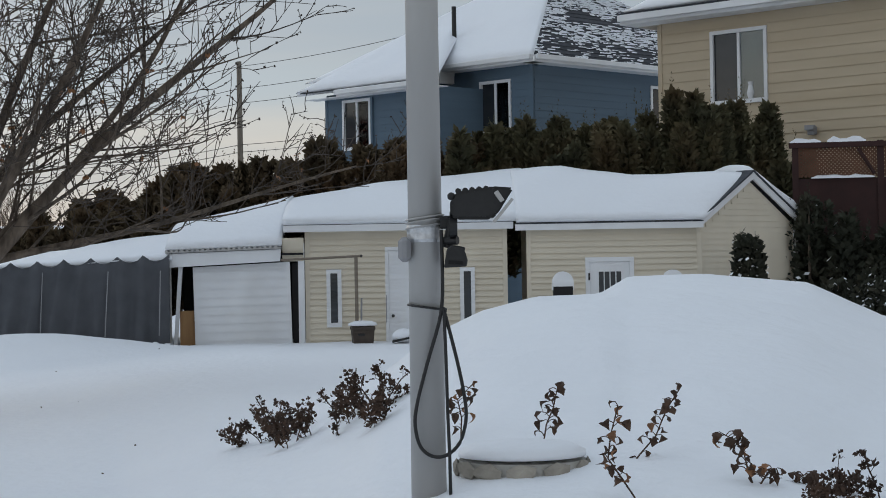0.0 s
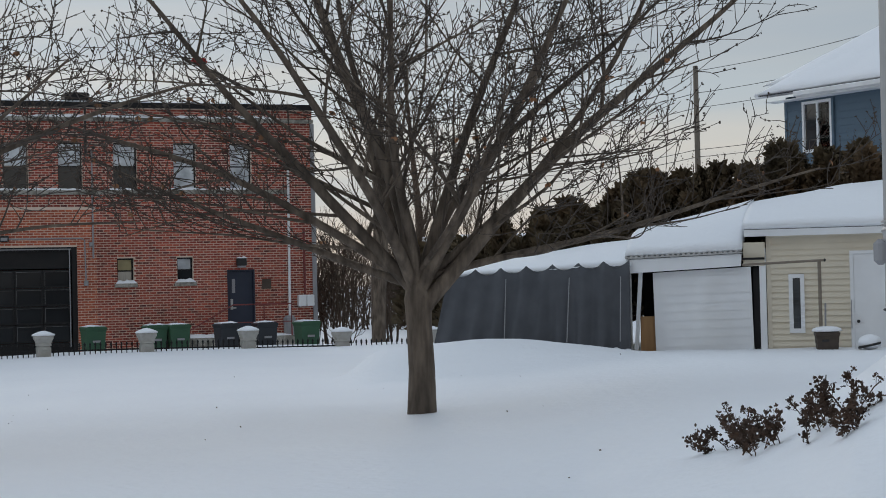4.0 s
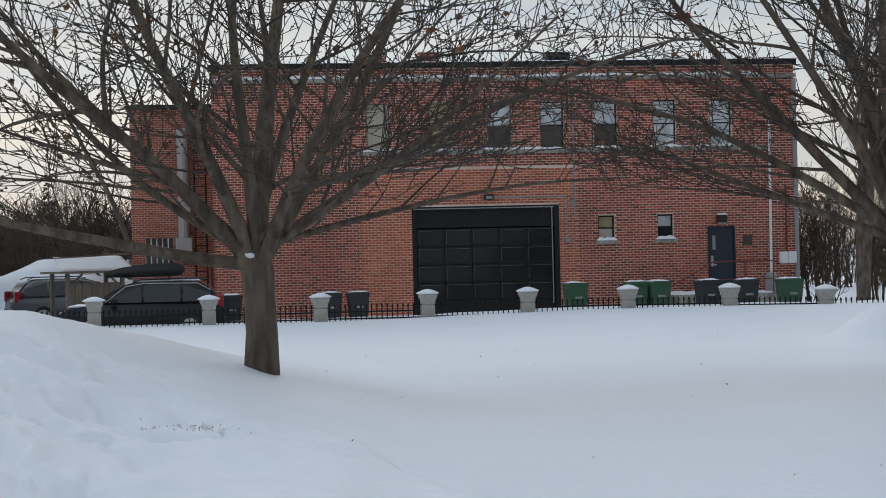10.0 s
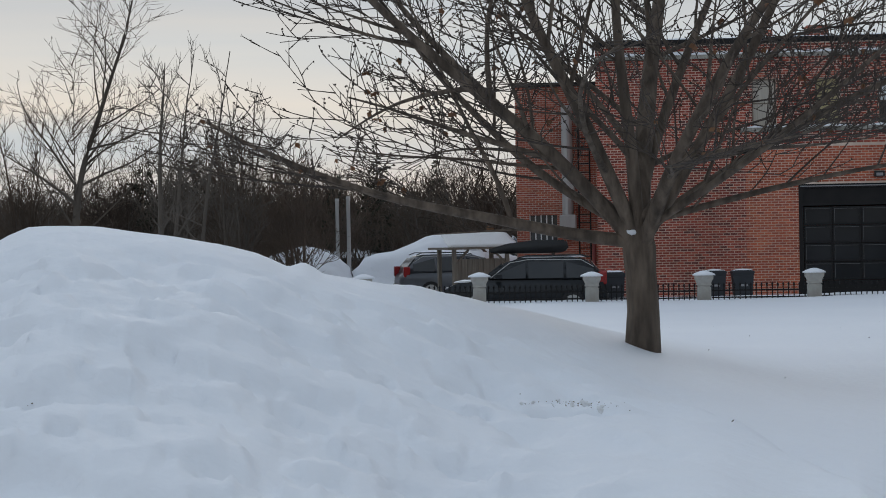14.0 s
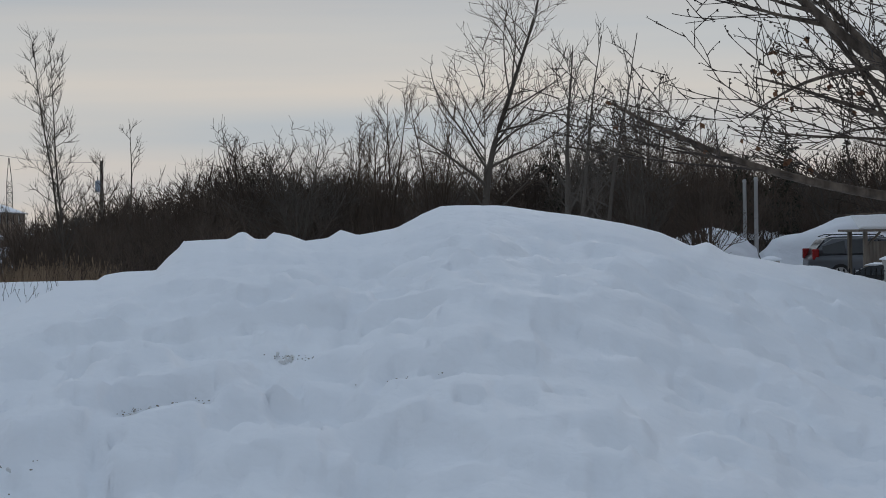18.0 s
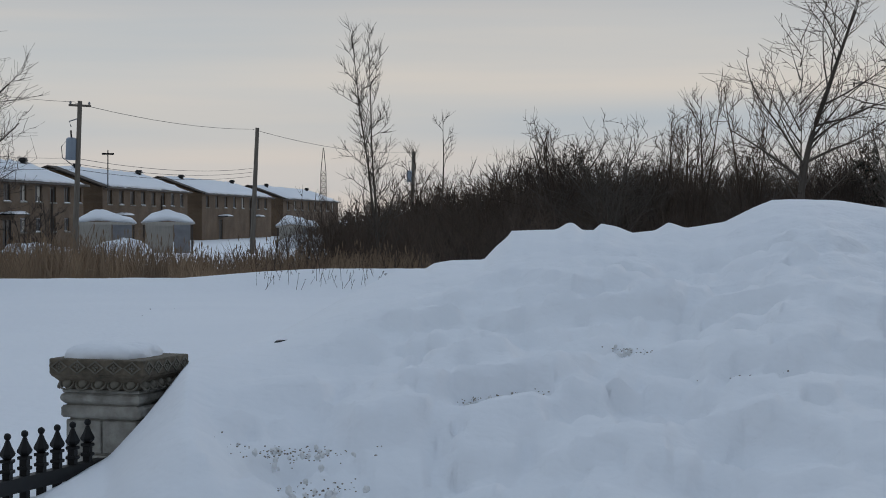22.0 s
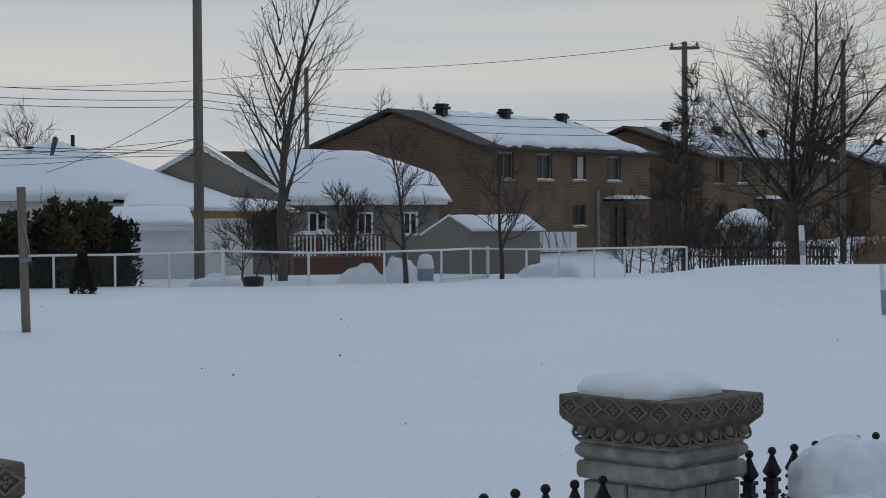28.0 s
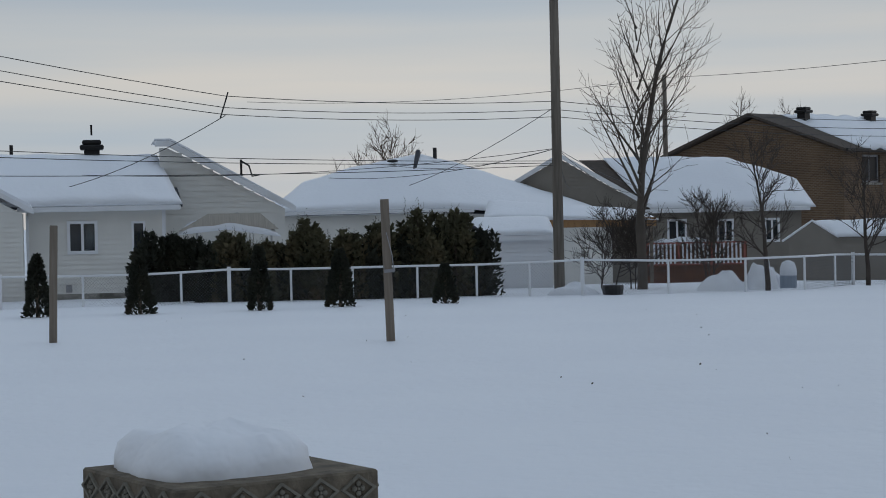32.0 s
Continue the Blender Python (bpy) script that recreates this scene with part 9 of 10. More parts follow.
maple("manitoba_maple", -58.25, 10.2, 80, -0.4, 0.23, 1.6, MANITOBA, 700, "large spreading bare tree at the field's edge", dict(FARHABIT, gap=(0.42, 0.27, 0.20), thin=0.0075, twig=0.62), TWIG, TWIG, "edge trees", False)
for i, (b, d, h) in enumerate([(83.2, 60, 1.6), (82.4, 61, 1.9), (81.6, 60, 1.5), (80.8, 61, 2.0), (79.4, 59, 2.2), (78.6, 60, 2.4), (84.0, 63, 3.4), (76.0, 64, 2.6), (85.0, 58, 2.2)]):
    x, y, _ = polar(b, d, 0)
    bare_tree("bramble_shrub", x, y, -0.4, h, 1.5, 710 + i, "tangled brown bramble by the field fence", "brambles", TWIG, 5, 0.035, 7, (15, 60), 0.4, 0.1, 6, twig_r=0.007)
bare_tree("climbing_vine", -61.45, 7.1, -0.4, 6.6, 1.3, 740, "dead vine tangled round the utility pole", "", TWIG, 2, 0.03, 30, (-50, 50), 0.5, 0.1, 10, -0.3, twig_r=0.012)
st = thing("marker_stake", pose(-26.7, 5.93, 0.0, 0, 0, 77), "white marker stake standing in field snow", "stake", "marker stakes")
part("stake_board", fresh(box, -0.035, 0.035, -0.015, 0.015, -0.3, 0.80, 0.004), WHITEPAINT, st, at=pose(0, 0, 0, 0, -3, 0))
part("blue_tag", fresh(box, -0.037, 0.037, -0.017, 0.017, 0.06, 0.42), TRANSFORMER, st, at=pose(0, 0, 0, 0, -3, 0))
st2 = copy_thing(st, pose(-50.2, 9.05, 0.2, 0, 0, 80))
for o in st2.children:
    o.scale = (2.2, 2.2, 1.1)

# ---- bungalows, hedge and chain-link fence across the field ----
def bungalow():
    h = thing("white_bungalow", pose(-45.42, -20.91, 0, 0, 0, 112.7), "white vinyl bungalow under a thick snow roof", "house", "bungalows")
    holes = [(1.06, 1.86, 0.95, 1.84), (2.75, 3.12, 0.78, 1.80)]
    part("wall", fresh(pierced_wall, 0, 3.63, -0.8, 2.15, 0, 0.2, holes), WHITESIDING, h)
    siding(h, 0.06, 3.57, -0.1, 2.12, 0.0, holes, 0.13, WHITESIDING)
    part("foundation", fresh(box, 0.0, 3.63, -0.03, 0.0, -0.8, -0.1), CONCRETE, h)
    for x in (1.0, 2.75):
        part("vent_grille", fresh(box, x, x + 0.16, -0.05, -0.03, -0.06, 0.14), GREYPLASTIC, h)
    slider_window(h, 1.06, 1.86, 0.95, 1.84, panes=(DARKGLASS, DARKGLASS), label="white twin-sash window")
    w = sash_window(h, 2.75, 3.12, 0.78, 1.80, -0.02, WHITEPAINT, [DARKGLASS], split="none", fw=0.06, label="tall narrow window")
    part("end_wall", fresh(box, 3.43, 3.63, 0.2, 8, -0.8, 2.15), WHITESIDING, h)
    part("corner_trim", fresh(box, 3.56, 3.66, -0.025, 0.0, -0.8, 2.14), WHITEPAINT, h)
    part("gutter", fresh(box, -0.2, 4.05, -0.45, -0.33, 2.08, 2.22, 0.02), WHITEPAINT, h)
    part("soffit", fresh(box, -0.2, 4.05, -0.33, 0.0, 2.14, 2.155), WHITEPAINT, h)
    part("downpipe", fresh(box, 0.0, 0.07, -0.09, -0.02, -0.7, 2.0), WHITEPAINT, h)
    part("roof", fresh(lambda b: prism(b, [(-8, 0), (4.1, 0), (4.1, 0.08), (-8, 0.08)], 0, 1)), SHINGLE, h, at=Matrix(((1, 0, 0, 0), (0, 4.4, 0, -0.4), (0, 1.42, 1, 2.16), (0, 0, 0, 1))))
    f = lerp_line((-8, -0.45, 2.24), (4.1, -0.45, 2.22))
    bk = lerp_line((-8, 4.0, 3.72), (3.6, 4.0, 3.68))
    part("roof_snow", fresh(snow_sheet, f, bk, 0.14, 50, 10, 0.10, 15.0, 0.07), SNOW, h, "thick snow with a drooping eave lip", True)
    # left wing with its own gable slope
    part("wing_wall", fresh(lambda b: prism(b, [(-6, -0.8), (-0.06, -0.8), (-0.06, 2.05), (-2.9, 3.6), (-6, 2.05)], -0.9, 0.0)), WHITESIDING, h)
    siding(h, -3.0, -0.06, -0.1, 2.05, -0.9, [], 0.13, WHITESIDING)
    part("rake", fresh(lambda b: prism(b, [(0.25, 2.02), (0.25, 2.16), (-2.9, 3.86), (-2.9, 3.72)], -1.15, -1.0)), WHITEPAINT, h)
    part("wing_snow", fresh(lambda b: prism(b, [(0.2, 2.18), (0.15, 2.30), (-2.9, 4.0), (-2.9, 3.82)], -1.1, 2.5)), SNOW, h)
    # gable block behind
    g = part("gable_block", fresh(lambda b: prism(b, [(3.63, -0.8), (7.15, -0.8), (7.15, 2.08), (3.85, 3.86), (3.63, 3.86)], 2.8, 3.0)), WHITESIDING, h)
    for k in range(14):
        z = 1.5 + 0.16 * k
        x1 = 7.1 if z < 2.0 else 7.1 - (z - 2.0) * 1.80
        if x1 > 3.9:
            part("siding_board", fresh(box, 3.66, x1, 2.785, 2.8, z, z + 0.145), WHITESIDING, g)
    part("rake", fresh(lambda b: prism(b, [(7.45, 1.98), (7.45, 2.14), (3.9, 4.06), (3.5, 4.06), (3.5, 3.9), (3.85, 3.9)], 2.55, 2.68)), WHITEPAINT, h)
    part("rake_snow", fresh(lambda b: prism(b, [(7.4, 2.17), (3.92, 4.08), (3.5, 4.085), (3.5, 4.12), (3.94, 4.12), (5.6, 3.21), (7.38, 2.21)], 2.6, 6.0)), SNOW, h)
    v = chimney_vent(h, 1.75, 3.9, 3.6)
    part("vent_rod", fresh(tube, [(1.75, 3.9, 4.3), (1.75, 3.9, 4.6)], 0.03, 5), BLACKIRON, h)
    # snowed-up awning frame by the gable
    aw = thing("snowy_awning", pose(-47.3, -16.3, 0, 0, 0, 110), "sagging patio awning heaped with snow", "awning")
    part("frame", fresh(lambda b: [tube(b, [(-0.9, 0, 1.55), (0.6, 0, 1.95), (1.6, 0, 1.6)], 0.03), tube(b, [(1.5, 0, -0.5), (1.5, 0, 1.6)], 0.03), tube(b, [(-0.5, 0, -0.5), (-0.5, 0, 1.6)], 0.03)]), GALV, aw)
    part("cloth", fresh(lambda b: prism(b, [(-1.0, 1.5), (1.7, 1.5), (1.2, 1.95), (-0.2, 1.95)], -0.2, 1.2)), CURTAIN, aw)
    part("snow_load", fresh(lambda b: snow_sheet(b, lerp_line((-1.0, -0.3, 1.40), (0.3, -0.3, 1.52), (1.75, -0.3, 1.30)), lerp_line((-0.9, 1.0, 1.55), (0.6, 1.0, 1.86), (1.6, 1.0, 1.5)), 0.14, 20, 7, 0.05, 5.0, 0.1)), SNOW, aw, "", True)


def hip_house():
    h = thing("hip_roof_house", pose(-59.14, -18.63, 0, 0, 0, 102), "low cream house with broad snowy hip roof", "house", "bungalows")
    part("wall", fresh(box, 0.1, 11.6, 0.0, 8.0, -0.8, 1.95), WHITESIDING, h)
    siding(h, 0.1, 8.0, 1.1, 1.95, 0.0, [], 0.14, WHITESIDING)
    part("gutter", fresh(box, -0.2, 7.0, -0.42, -0.30, 1.88, 2.02, 0.02), WHITEPAINT, h)
    f = lerp_line((-0.25, -0.4, 2.0), (6.0, -0.4, 2.02), (8.5, -0.4, 1.85), (11.9, -0.4, 1.55))
    bk = lerp_line((-0.25, 4.5, 2.15), (0.95, 4.5, 3.05), (2.6, 4.5, 3.5), (4.2, 4.5, 3.82), (5.2, 4.5, 3.95), (6.5, 4.5, 3.6), (9.0, 4.5, 2.75), (11.9, 4.5, 1.75))
    part("roof_snow", fresh(snow_sheet, f, bk, 0.14, 70, 10, 0.06, 21.0, 0.05), SNOW, h, "", True)
    part("roof_core", fresh(snow_sheet, lambda u: Vector(f(u)) - Vector((0, 0, 0.12)), lambda u: Vector(bk(u)) - Vector((0, 0.2, 0.14)), 0.02, 30, 4, 0, 0, 0), SHINGLE, h)
    part("bare_ridge", fresh(tube, [(4.95, 2.3, 3.11), (5.1, 4.4, 4.12)], 0.10, 5), SHINGLE, h, "dark bare strip along the hip")
    part("vent_hole", fresh(lambda b: bmesh.ops.create_icosphere(b, subdivisions=2, radius=1.0, matrix=Matrix.LocRotScale((4.2, 3.6, 3.78), None, (0.2, 0.15, 0.06)))), BLACKPAINT, h)
    part("flue_pipe", fresh(lambda b: cyl(b, (5.7, 4.4, 3.6), (5.7, 4.4, 4.25), 0.07, n=8)), BLACKPLASTIC, h)
    g = thing("white_garage", pose(-49.15, -9.25, 0, 0, 0, 98.6), "small white garage with snowy sloping roof", "garage")
    part("wall", fresh(box, 0.0, 1.80, 0.0, 3.0, -0.4, 1.10), WHITEPAINT, g)
    for k in range(12):
        part("siding_board", fresh(box, 0.02, 1.78, -0.014, 0.0, -0.3 + 0.115 * k, -0.195 + 0.115 * k), WHITEPAINT, g)
    part("fascia", fresh(box, -0.15, 1.9, -0.22, -0.18, 1.06, 1.18), WHITEPAINT, g)
    part("rake", fresh(tube, [(-0.6, -0.15, 1.62), (0.1, -0.2, 1.16)], 0.05, 4), SHINGLE, g)
    part("roof_snow", fresh(snow_sheet, lambda u: (-0.2 + 2.1 * u, -0.2, 1.18), lambda u: (-0.5 + 2.2 * u, 2.0, 1.66), 0.08, 16, 6, 0.05, 4.0), SNOW, g, "", True)
    cp = thing("timber_carport", pose(-53.0, -8.0, 0, 0, 0, 97), "brown timber carport roof under snow", "carport")
    part("beam", fresh(box, -0.3, 3.0, -0.1, 0.0, 1.35, 1.60), PLYWOOD, cp)
    part("post", fresh(box, 2.8, 2.9, 0, 0.1, -0.4, 1.35), STAKEWOOD, cp)
    part("post", fresh(box, -0.2, -0.1, 0, 0.1, -0.4, 1.35), STAKEWOOD, cp)
    part("roof_snow", fresh(snow_sheet, lambda u: (-2.0 + 5.1 * u, -0.2, 1.62 - 0.1 * u), lambda u: (-2.0 + 4.6 * u, 2.5, 2.2 - 0.4 * u), 0.08, 20, 6, 0.05, 6.0), SNOW, cp, "", True)


def grey_house():
    h = thing("grey_house", pose(-65.67, -6.6, 0, 0, 0, 93.3), "grey-brown sided house with snow-streaked roof", "house", "bungalows")
    holes = [(0.80, 1.50, 0.70, 1.50), (2.55, 3.15, 0.62, 1.47), (4.20, 4.75, 0.62, 1.47)]
    part("wall", fresh(pierced_wall, 0, 5.5, -0.8, 1.78, 0.0, 0.2, holes), GREYSIDING, h)
    siding(h, 0.0, 5.5, -0.2, 1.75, 0.0, holes, 0.14, GREYSIDING)
    for a, b_, c, d in holes:
        slider_window(h, a, b_, c, d, panes=(DARKGLASS, DARKGLASS), label="white-framed twin window")
    gb = part("gable_wall", fresh(lambda b: prism(b, [(-4.7, -0.8), (0, -0.8), (0, 2.0), (-3.0, 3.75), (-4.7, 2.82)], 0.1, 0.3)), GREYSIDING, h)
    for k in range(26):
        z = 0.0 + 0.14 * k
        x0 = -4.7 if z < 2.8 else -4.7 + (z - 2.75) * 1.75
        x1 = 0.0 if z < 1.95 else -(z - 1.95) * 1.72
        if x1 - x0 > 0.1:
            part("siding_board", fresh(box, x0, x1, 0.085, 0.1, z, z + 0.125), GREYSIDING, gb)
    part("rake", fresh(lambda b: prism(b, [(-5.0, 2.62), (-2.98, 3.78), (0.3, 1.85), (0.3, 2.02), (-2.98, 3.95), (-5.0, 2.80)], -0.15, -0.02)), WHITEPAINT, h)
    part("end_wall", fresh(box, 5.3, 5.5, 0.2, 7, -0.8, 1.78), GREYSIDING, h)
    f = lerp_line((0.1, -0.35, 1.86), (5.85, -0.35, 1.82))
    bk = lerp_line((-2.6, 4.0, 3.85), (2.0, 4.0, 3.75), (4.6, 4.0, 2.9))
    part("roof", fresh(snow_sheet, lambda u: Vector(f(u)) - Vector((0, 0, 0.1)), lambda u: Vector(bk(u)) - Vector((0, 0, 0.06)), 0.02, 20, 5, 0, 0, 0), BROWNSHINGLE, h)
    part("roof_snow", fresh(snow_sheet, lambda u: Vector(f(u)) + Vector((0.15, 0, 0)), lambda u: Vector(bk(u)) + Vector((0.9, 0, 0)), 0.07, 40, 8, 0.06, 31.0, 0.05), SNOW, h, "", True)
    part("gutter", fresh(box, 0.0, 5.8, -0.42, -0.30, 1.72, 1.86, 0.02), WHITEPAINT, h)
    lp = part("gable_lamp", fresh(box, -3.3, -3.0, -0.2, 0.1, 2.35, 2.5, 0.03), BLACKPLASTIC, h)
    s = thing("grey_shed", pose(-54.0, 0.13, 0, 0, 0, 89.8), "weathered grey shed with a snowy roof", "shed")
    part("front", fresh(box, 0, 1.92, 0, 2.0, -0.6, 0.92), GREYSIDING, s)
    part("gable", fresh(lambda b: prism(b, [(-1.42, -0.6), (0, -0.6), (0, 0.90), (-0.72, 1.36), (-1.42, 0.90)], 0.0, 0.1)), GREYSIDING, s)
    for k in range(9):
        part("siding_board", fresh(box, 0.02, 1.9, -0.014, 0.0, -0.45 + 0.15 * k, -0.31 + 0.15 * k), GREYSIDING, s)
    part("roof_snow", fresh(snow_sheet, lambda u: (-0.05 + 2.15 * u, -0.2, 0.92), lambda u: (-0.75 + 2.3 * u, 1.0, 1.38), 0.07, 20, 6, 0.03, 7.0), SNOW, s, "", True)
    part("rake", fresh(tube, [(-1.6, -0.05, 0.82), (-0.74, -0.1, 1.40), (0.0, -0.1, 0.92)], 0.035, 4), WHITEPAINT, s)
    ld = solid("leaning_pole", fresh(tube, [(-1.9, -0.4, -0.3), (-2.1, 0.0, 0.85)], 0.03, 5), WHITEPAINT, pose(-54.0, 0.13, 0, 0, 0, 89.8), "white pole leaning by the grey shed", "pole")
    rl = thing("deck_railing", pose(-54.6, -5.5, 0, 0, 0, 95), "faded red deck railing with white balusters", "railing")
    part("top_rail", fresh(box, 0, 3.0, -0.03, 0.03, 0.78, 0.84), REDRAIL, rl)
    part("bottom_rail", fresh(box, 0, 3.0, -0.03, 0.03, 0.16, 0.22), REDRAIL, rl)
    part("skirt", fresh(box, 0, 3.0, 0.1, 0.13, -0.5, 0.75), LATTICEWOOD, rl)
    for k in range(25):
        part("baluster", fresh(box, 0.02 + 0.12 * k, 0.075 + 0.12 * k, -0.05, -0.03, 0.2, 0.8), WHITEPAINT if k % 8 else REDRAIL, rl)
    part("rail_snow", fresh(snow_strip, 0.3, 1.9, -0.05, 0.05, 0.84, 0.14, random.Random(4)), SNOW, rl)


def gate_panel():
    x, y, _ = polar(87.3, 66, 0)
    t = thing("white_gate", pose(x, y, 0.30, 0, 0, 87.3), "white board gate behind the wire fence", "gate")
    for k in range(6):
        part("board", fresh(box, -0.75 + 0.25 * k, -0.53 + 0.25 * k, -0.015, 0.015, -0.3, 0.42), WHITEPAINT, t)
    for k in range(4):
        part("brace", fresh(tube, [(-0.5 + 0.3 * k, -0.03, -0.25), (-0.7 + 0.3 * k, -0.03, 0.4)], 0.012, 4), BLACKIRON, t)


bungalow()
hip_house()
grey_house()
gate_panel()


def chain_fence():
    knots = [Vector(p) for p in ((-36.6, -22.5, 0.62), (-37.9, -18.08, 0.60), (-38.65, -16.44, 0.58), (-39.0, -15.2, 0.58), (-39.4, -14.4, 0.6), (-39.8, -13.4, 0.64), (-40.15, -12.05, 0.62), (-40.5, -10.7, 0.62), (-40.96, -9.3, 0.62), (-41.23, -7.98, 0.62), (-41.45, -6.8, 0.64),
                                 (-41.62, -5.61, 0.68), (-42.0, -3.7, 0.62), (-42.6, -2.0, 0.62), (-43.9, -0.7, 0.62), (-46.0, 0.0, 0.6), (-48.0, 0.45, 0.55), (-47.98, 1.46, 0.53), (-47.94, 2.3, 0.53), (-47.89, 3.22, 0.54), (-47.82, 4.0, 0.55), (-47.75, 4.89, 0.57), (-47.67, 5.59, 0.57))]
    t = thing("chain_link_fence", Matrix.Identity(4), "white-railed chain-link fence half sunk in snow", "fence")
    mesh_ = Soup()
    for i, p in enumerate(knots):
        big = i in (1, 5, 11, 16)
        r = 0.045 if big else 0.028
        part("post", fresh(lambda b: [cyl(b, (p.x, p.y, -0.5), (p.x, p.y, p.z + (0.06 if big else 0.0)), r, n=10)]), WHITEPAINT, t)
    for a, b in zip(knots, knots[1:]):
        part("top_rail", fresh(lambda q: cyl(q, a, b, 0.026, n=8)), WHITEPAINT, t)
        d = b - a
        L = math.hypot(d.x, d.y)
        n = int(L / 0.075)
        H = 0.75
        for k in range(-10, n):
            for sg in (0, 1):
                u0, u1 = k * 0.075, k * 0.075 + H
                z0, z1 = (0.0, 1.0) if sg == 0 else (1.0, 0.0)
                c0, c1 = max(0, u0), min(L, u1)
                if c1 - c0 < 0.03:
                    continue
                f0, f1 = (c0 - u0) / H, (c1 - u0) / H
                P = lambda u, f: a + d * (u / L) + Vector((0, 0, -0.78 + 0.77 * (z0 + (z1 - z0) * f)))
                mesh_.tube([P(c0, f0), P(c1, f1)], [0.0022, 0.0022], 3)
    m = part("wire_mesh", mesh_.mesh("wire_mesh", DULLWIRE), None, t, "fine galvanised diamond mesh")
    m["kind"] = "stuff"


chain_fence()
for i, (x, y, h, r) in enumerate([(-33.0, -14.95, 1.18, 0.28), (-34.1, -13.3, 1.10, 0.29), (-35.0, -11.15, 1.25, 0.25), (-36.5, -9.9, 1.15, 0.3), (-37.4, -7.9, 0.8, 0.25)]):
    cedar("cone_cedar", x, y, on_ground(x, y) - 0.02, h, r * 1.15, 800 + i, CEDARDARK, "small conical cedar standing in field snow", "cone cedars", 3.2, "cone", 0.0, 0.055)
rr = random.Random(31)
for i in range(22):
    b = 109.0 - 0.39 * i
    d = 43.3 + rr.uniform(-0.2, 0.3)
    x, y, _ = polar(b, d, 0)
    hh = (1.6 if i not in (3, 4, 5, 9) else 1.3) + rr.uniform(-0.2, 0.3)
    cedar("hedge_cedar", x, y, -0.3, hh * (0.78 + 0.38 * ((i * 37) % 11) / 11) + 0.12, 0.47, 820 + i, CEDAR if i % 3 else CEDARDARK, "dense dark cedar in the fence hedge", "fence hedge", 2.3, "spire", 0.0, 0.085)
for i, (b, d, h) in enumerate([(111.0, 44.5, 1.5), (110.3, 44.8, 1.45), (109.6, 44.5, 1.35)]):
    x, y, _ = polar(b, d, 0)
    cedar("round_shrub", x, y, -0.3, h + 0.25, 0.6, 850 + i, CEDARDARK, "rounded dark evergreen shrub by the fence", "round shrubs", 1.3, "hedge", 0.006, 0.10)
SRNG = random.Random(860)
maple("silver_maple", -45.88, -4.69, 95, -0.3, 0.13, 1.5, [(95, 88, 6.6, 0.10, 0.0, 0.0)] + [(SRNG.uniform(0, 360), SRNG.uniform(46, 68), 2.7 - 0.10 * k, 0.044 - 0.0015 * k, 0.35, 0.1 + 0.30 * k) for k in range(17)], 860, "tall bare tree with upswept branches by fence", dict(FARHABIT, gap=(0.36, 0.34, 0.34), lift=(0.1, 0.3, 0.3, 0.2), angle=(25, 50), thin=0.0065), WOODSPALE, WOODS, "garden saplings", False)
for i, (b, d, h, s) in enumerate([(91.95, 43.5, 3.4, 1.7), (89.1, 47.5, 2.9, 1.8), (93.8, 45, 2.2, 1.2), (97.0, 48, 1.9, 1.4), (96.0, 47, 1.8, 1.2)]):
    x, y, _ = polar(b, d, 0)
    bare_tree("young_tree", x, y, -0.2, h, s, 870 + i, "small bare garden tree by the wire fence", "garden saplings", TWIG, 1 if i < 2 else 3, 0.075 if i < 2 else 0.03, 20 if i < 2 else 12, (15, 65), 0.4, 0.3, 7, twig_r=0.008)
for i, (b, d, h) in enumerate([(104.0, 75, 5.6), (92.6, 100, 8.2), (91.2, 102, 7.6)]):
    x, y, _ = polar(b, d, 0)
    bare_tree("distant_tree", x, y, -0.5, h, 3.0, 880 + i, "distant bare tree rising over the roofs", "distant trees", WOODS, 3, 0.1, 12, (40, 70), 0.6, 0.3, 5, twig_r=0.012)
for i, (b, d, rx, h) in enumerate([(93.4, 44.5, 0.7, 0.85), (92.2, 44.8, 0.5, 1.0), (91.9, 46.5, 0.5, 0.8), (87.6, 50, 0.9, 0.75), (98.0, 42.6, 0.8, 0.72), (87.0, 49, 0.5, 0.8)]):
    snow_heap(*polar(b, d, 0)[:2], rx, 0.5, h, 90, 11 + i, "rounded snow hump in the garden")
bl = thing("blue_barrel", pose(*polar(91.4, 45.5, 0), 0, 0, 0), "blue barrel under a white snow-heaped sheet", "barrel")
part("drum", fresh(lambda b: lathe(b, [(0.26, -0.3), (0.28, 0.05), (0.26, 0.35)], 14)), TRANSFORMER, bl)
part("sheet", fresh(lambda b: lathe(b, [(0.28, 0.15), (0.27, 0.35), (0.2, 0.52), (0.05, 0.58)], 14)), SNOW, bl, "", True)
bl.scale = (0.75, 0.75, 0.85)
tub = solid("rubber_tub", fresh(lambda b: lathe(b, [(0.30, -0.3), (0.42, 0.05), (0.40, 0.12), (0.34, 0.10), (0.30, 0.0)], 16, Matrix.Diagonal((1.0, 0.6, 1, 1)))), BLACKPLASTIC, pose(*polar(96.75, 42.3, -0.04), 0, 0, 7), "black rubber tub lying in garden snow", "tub")
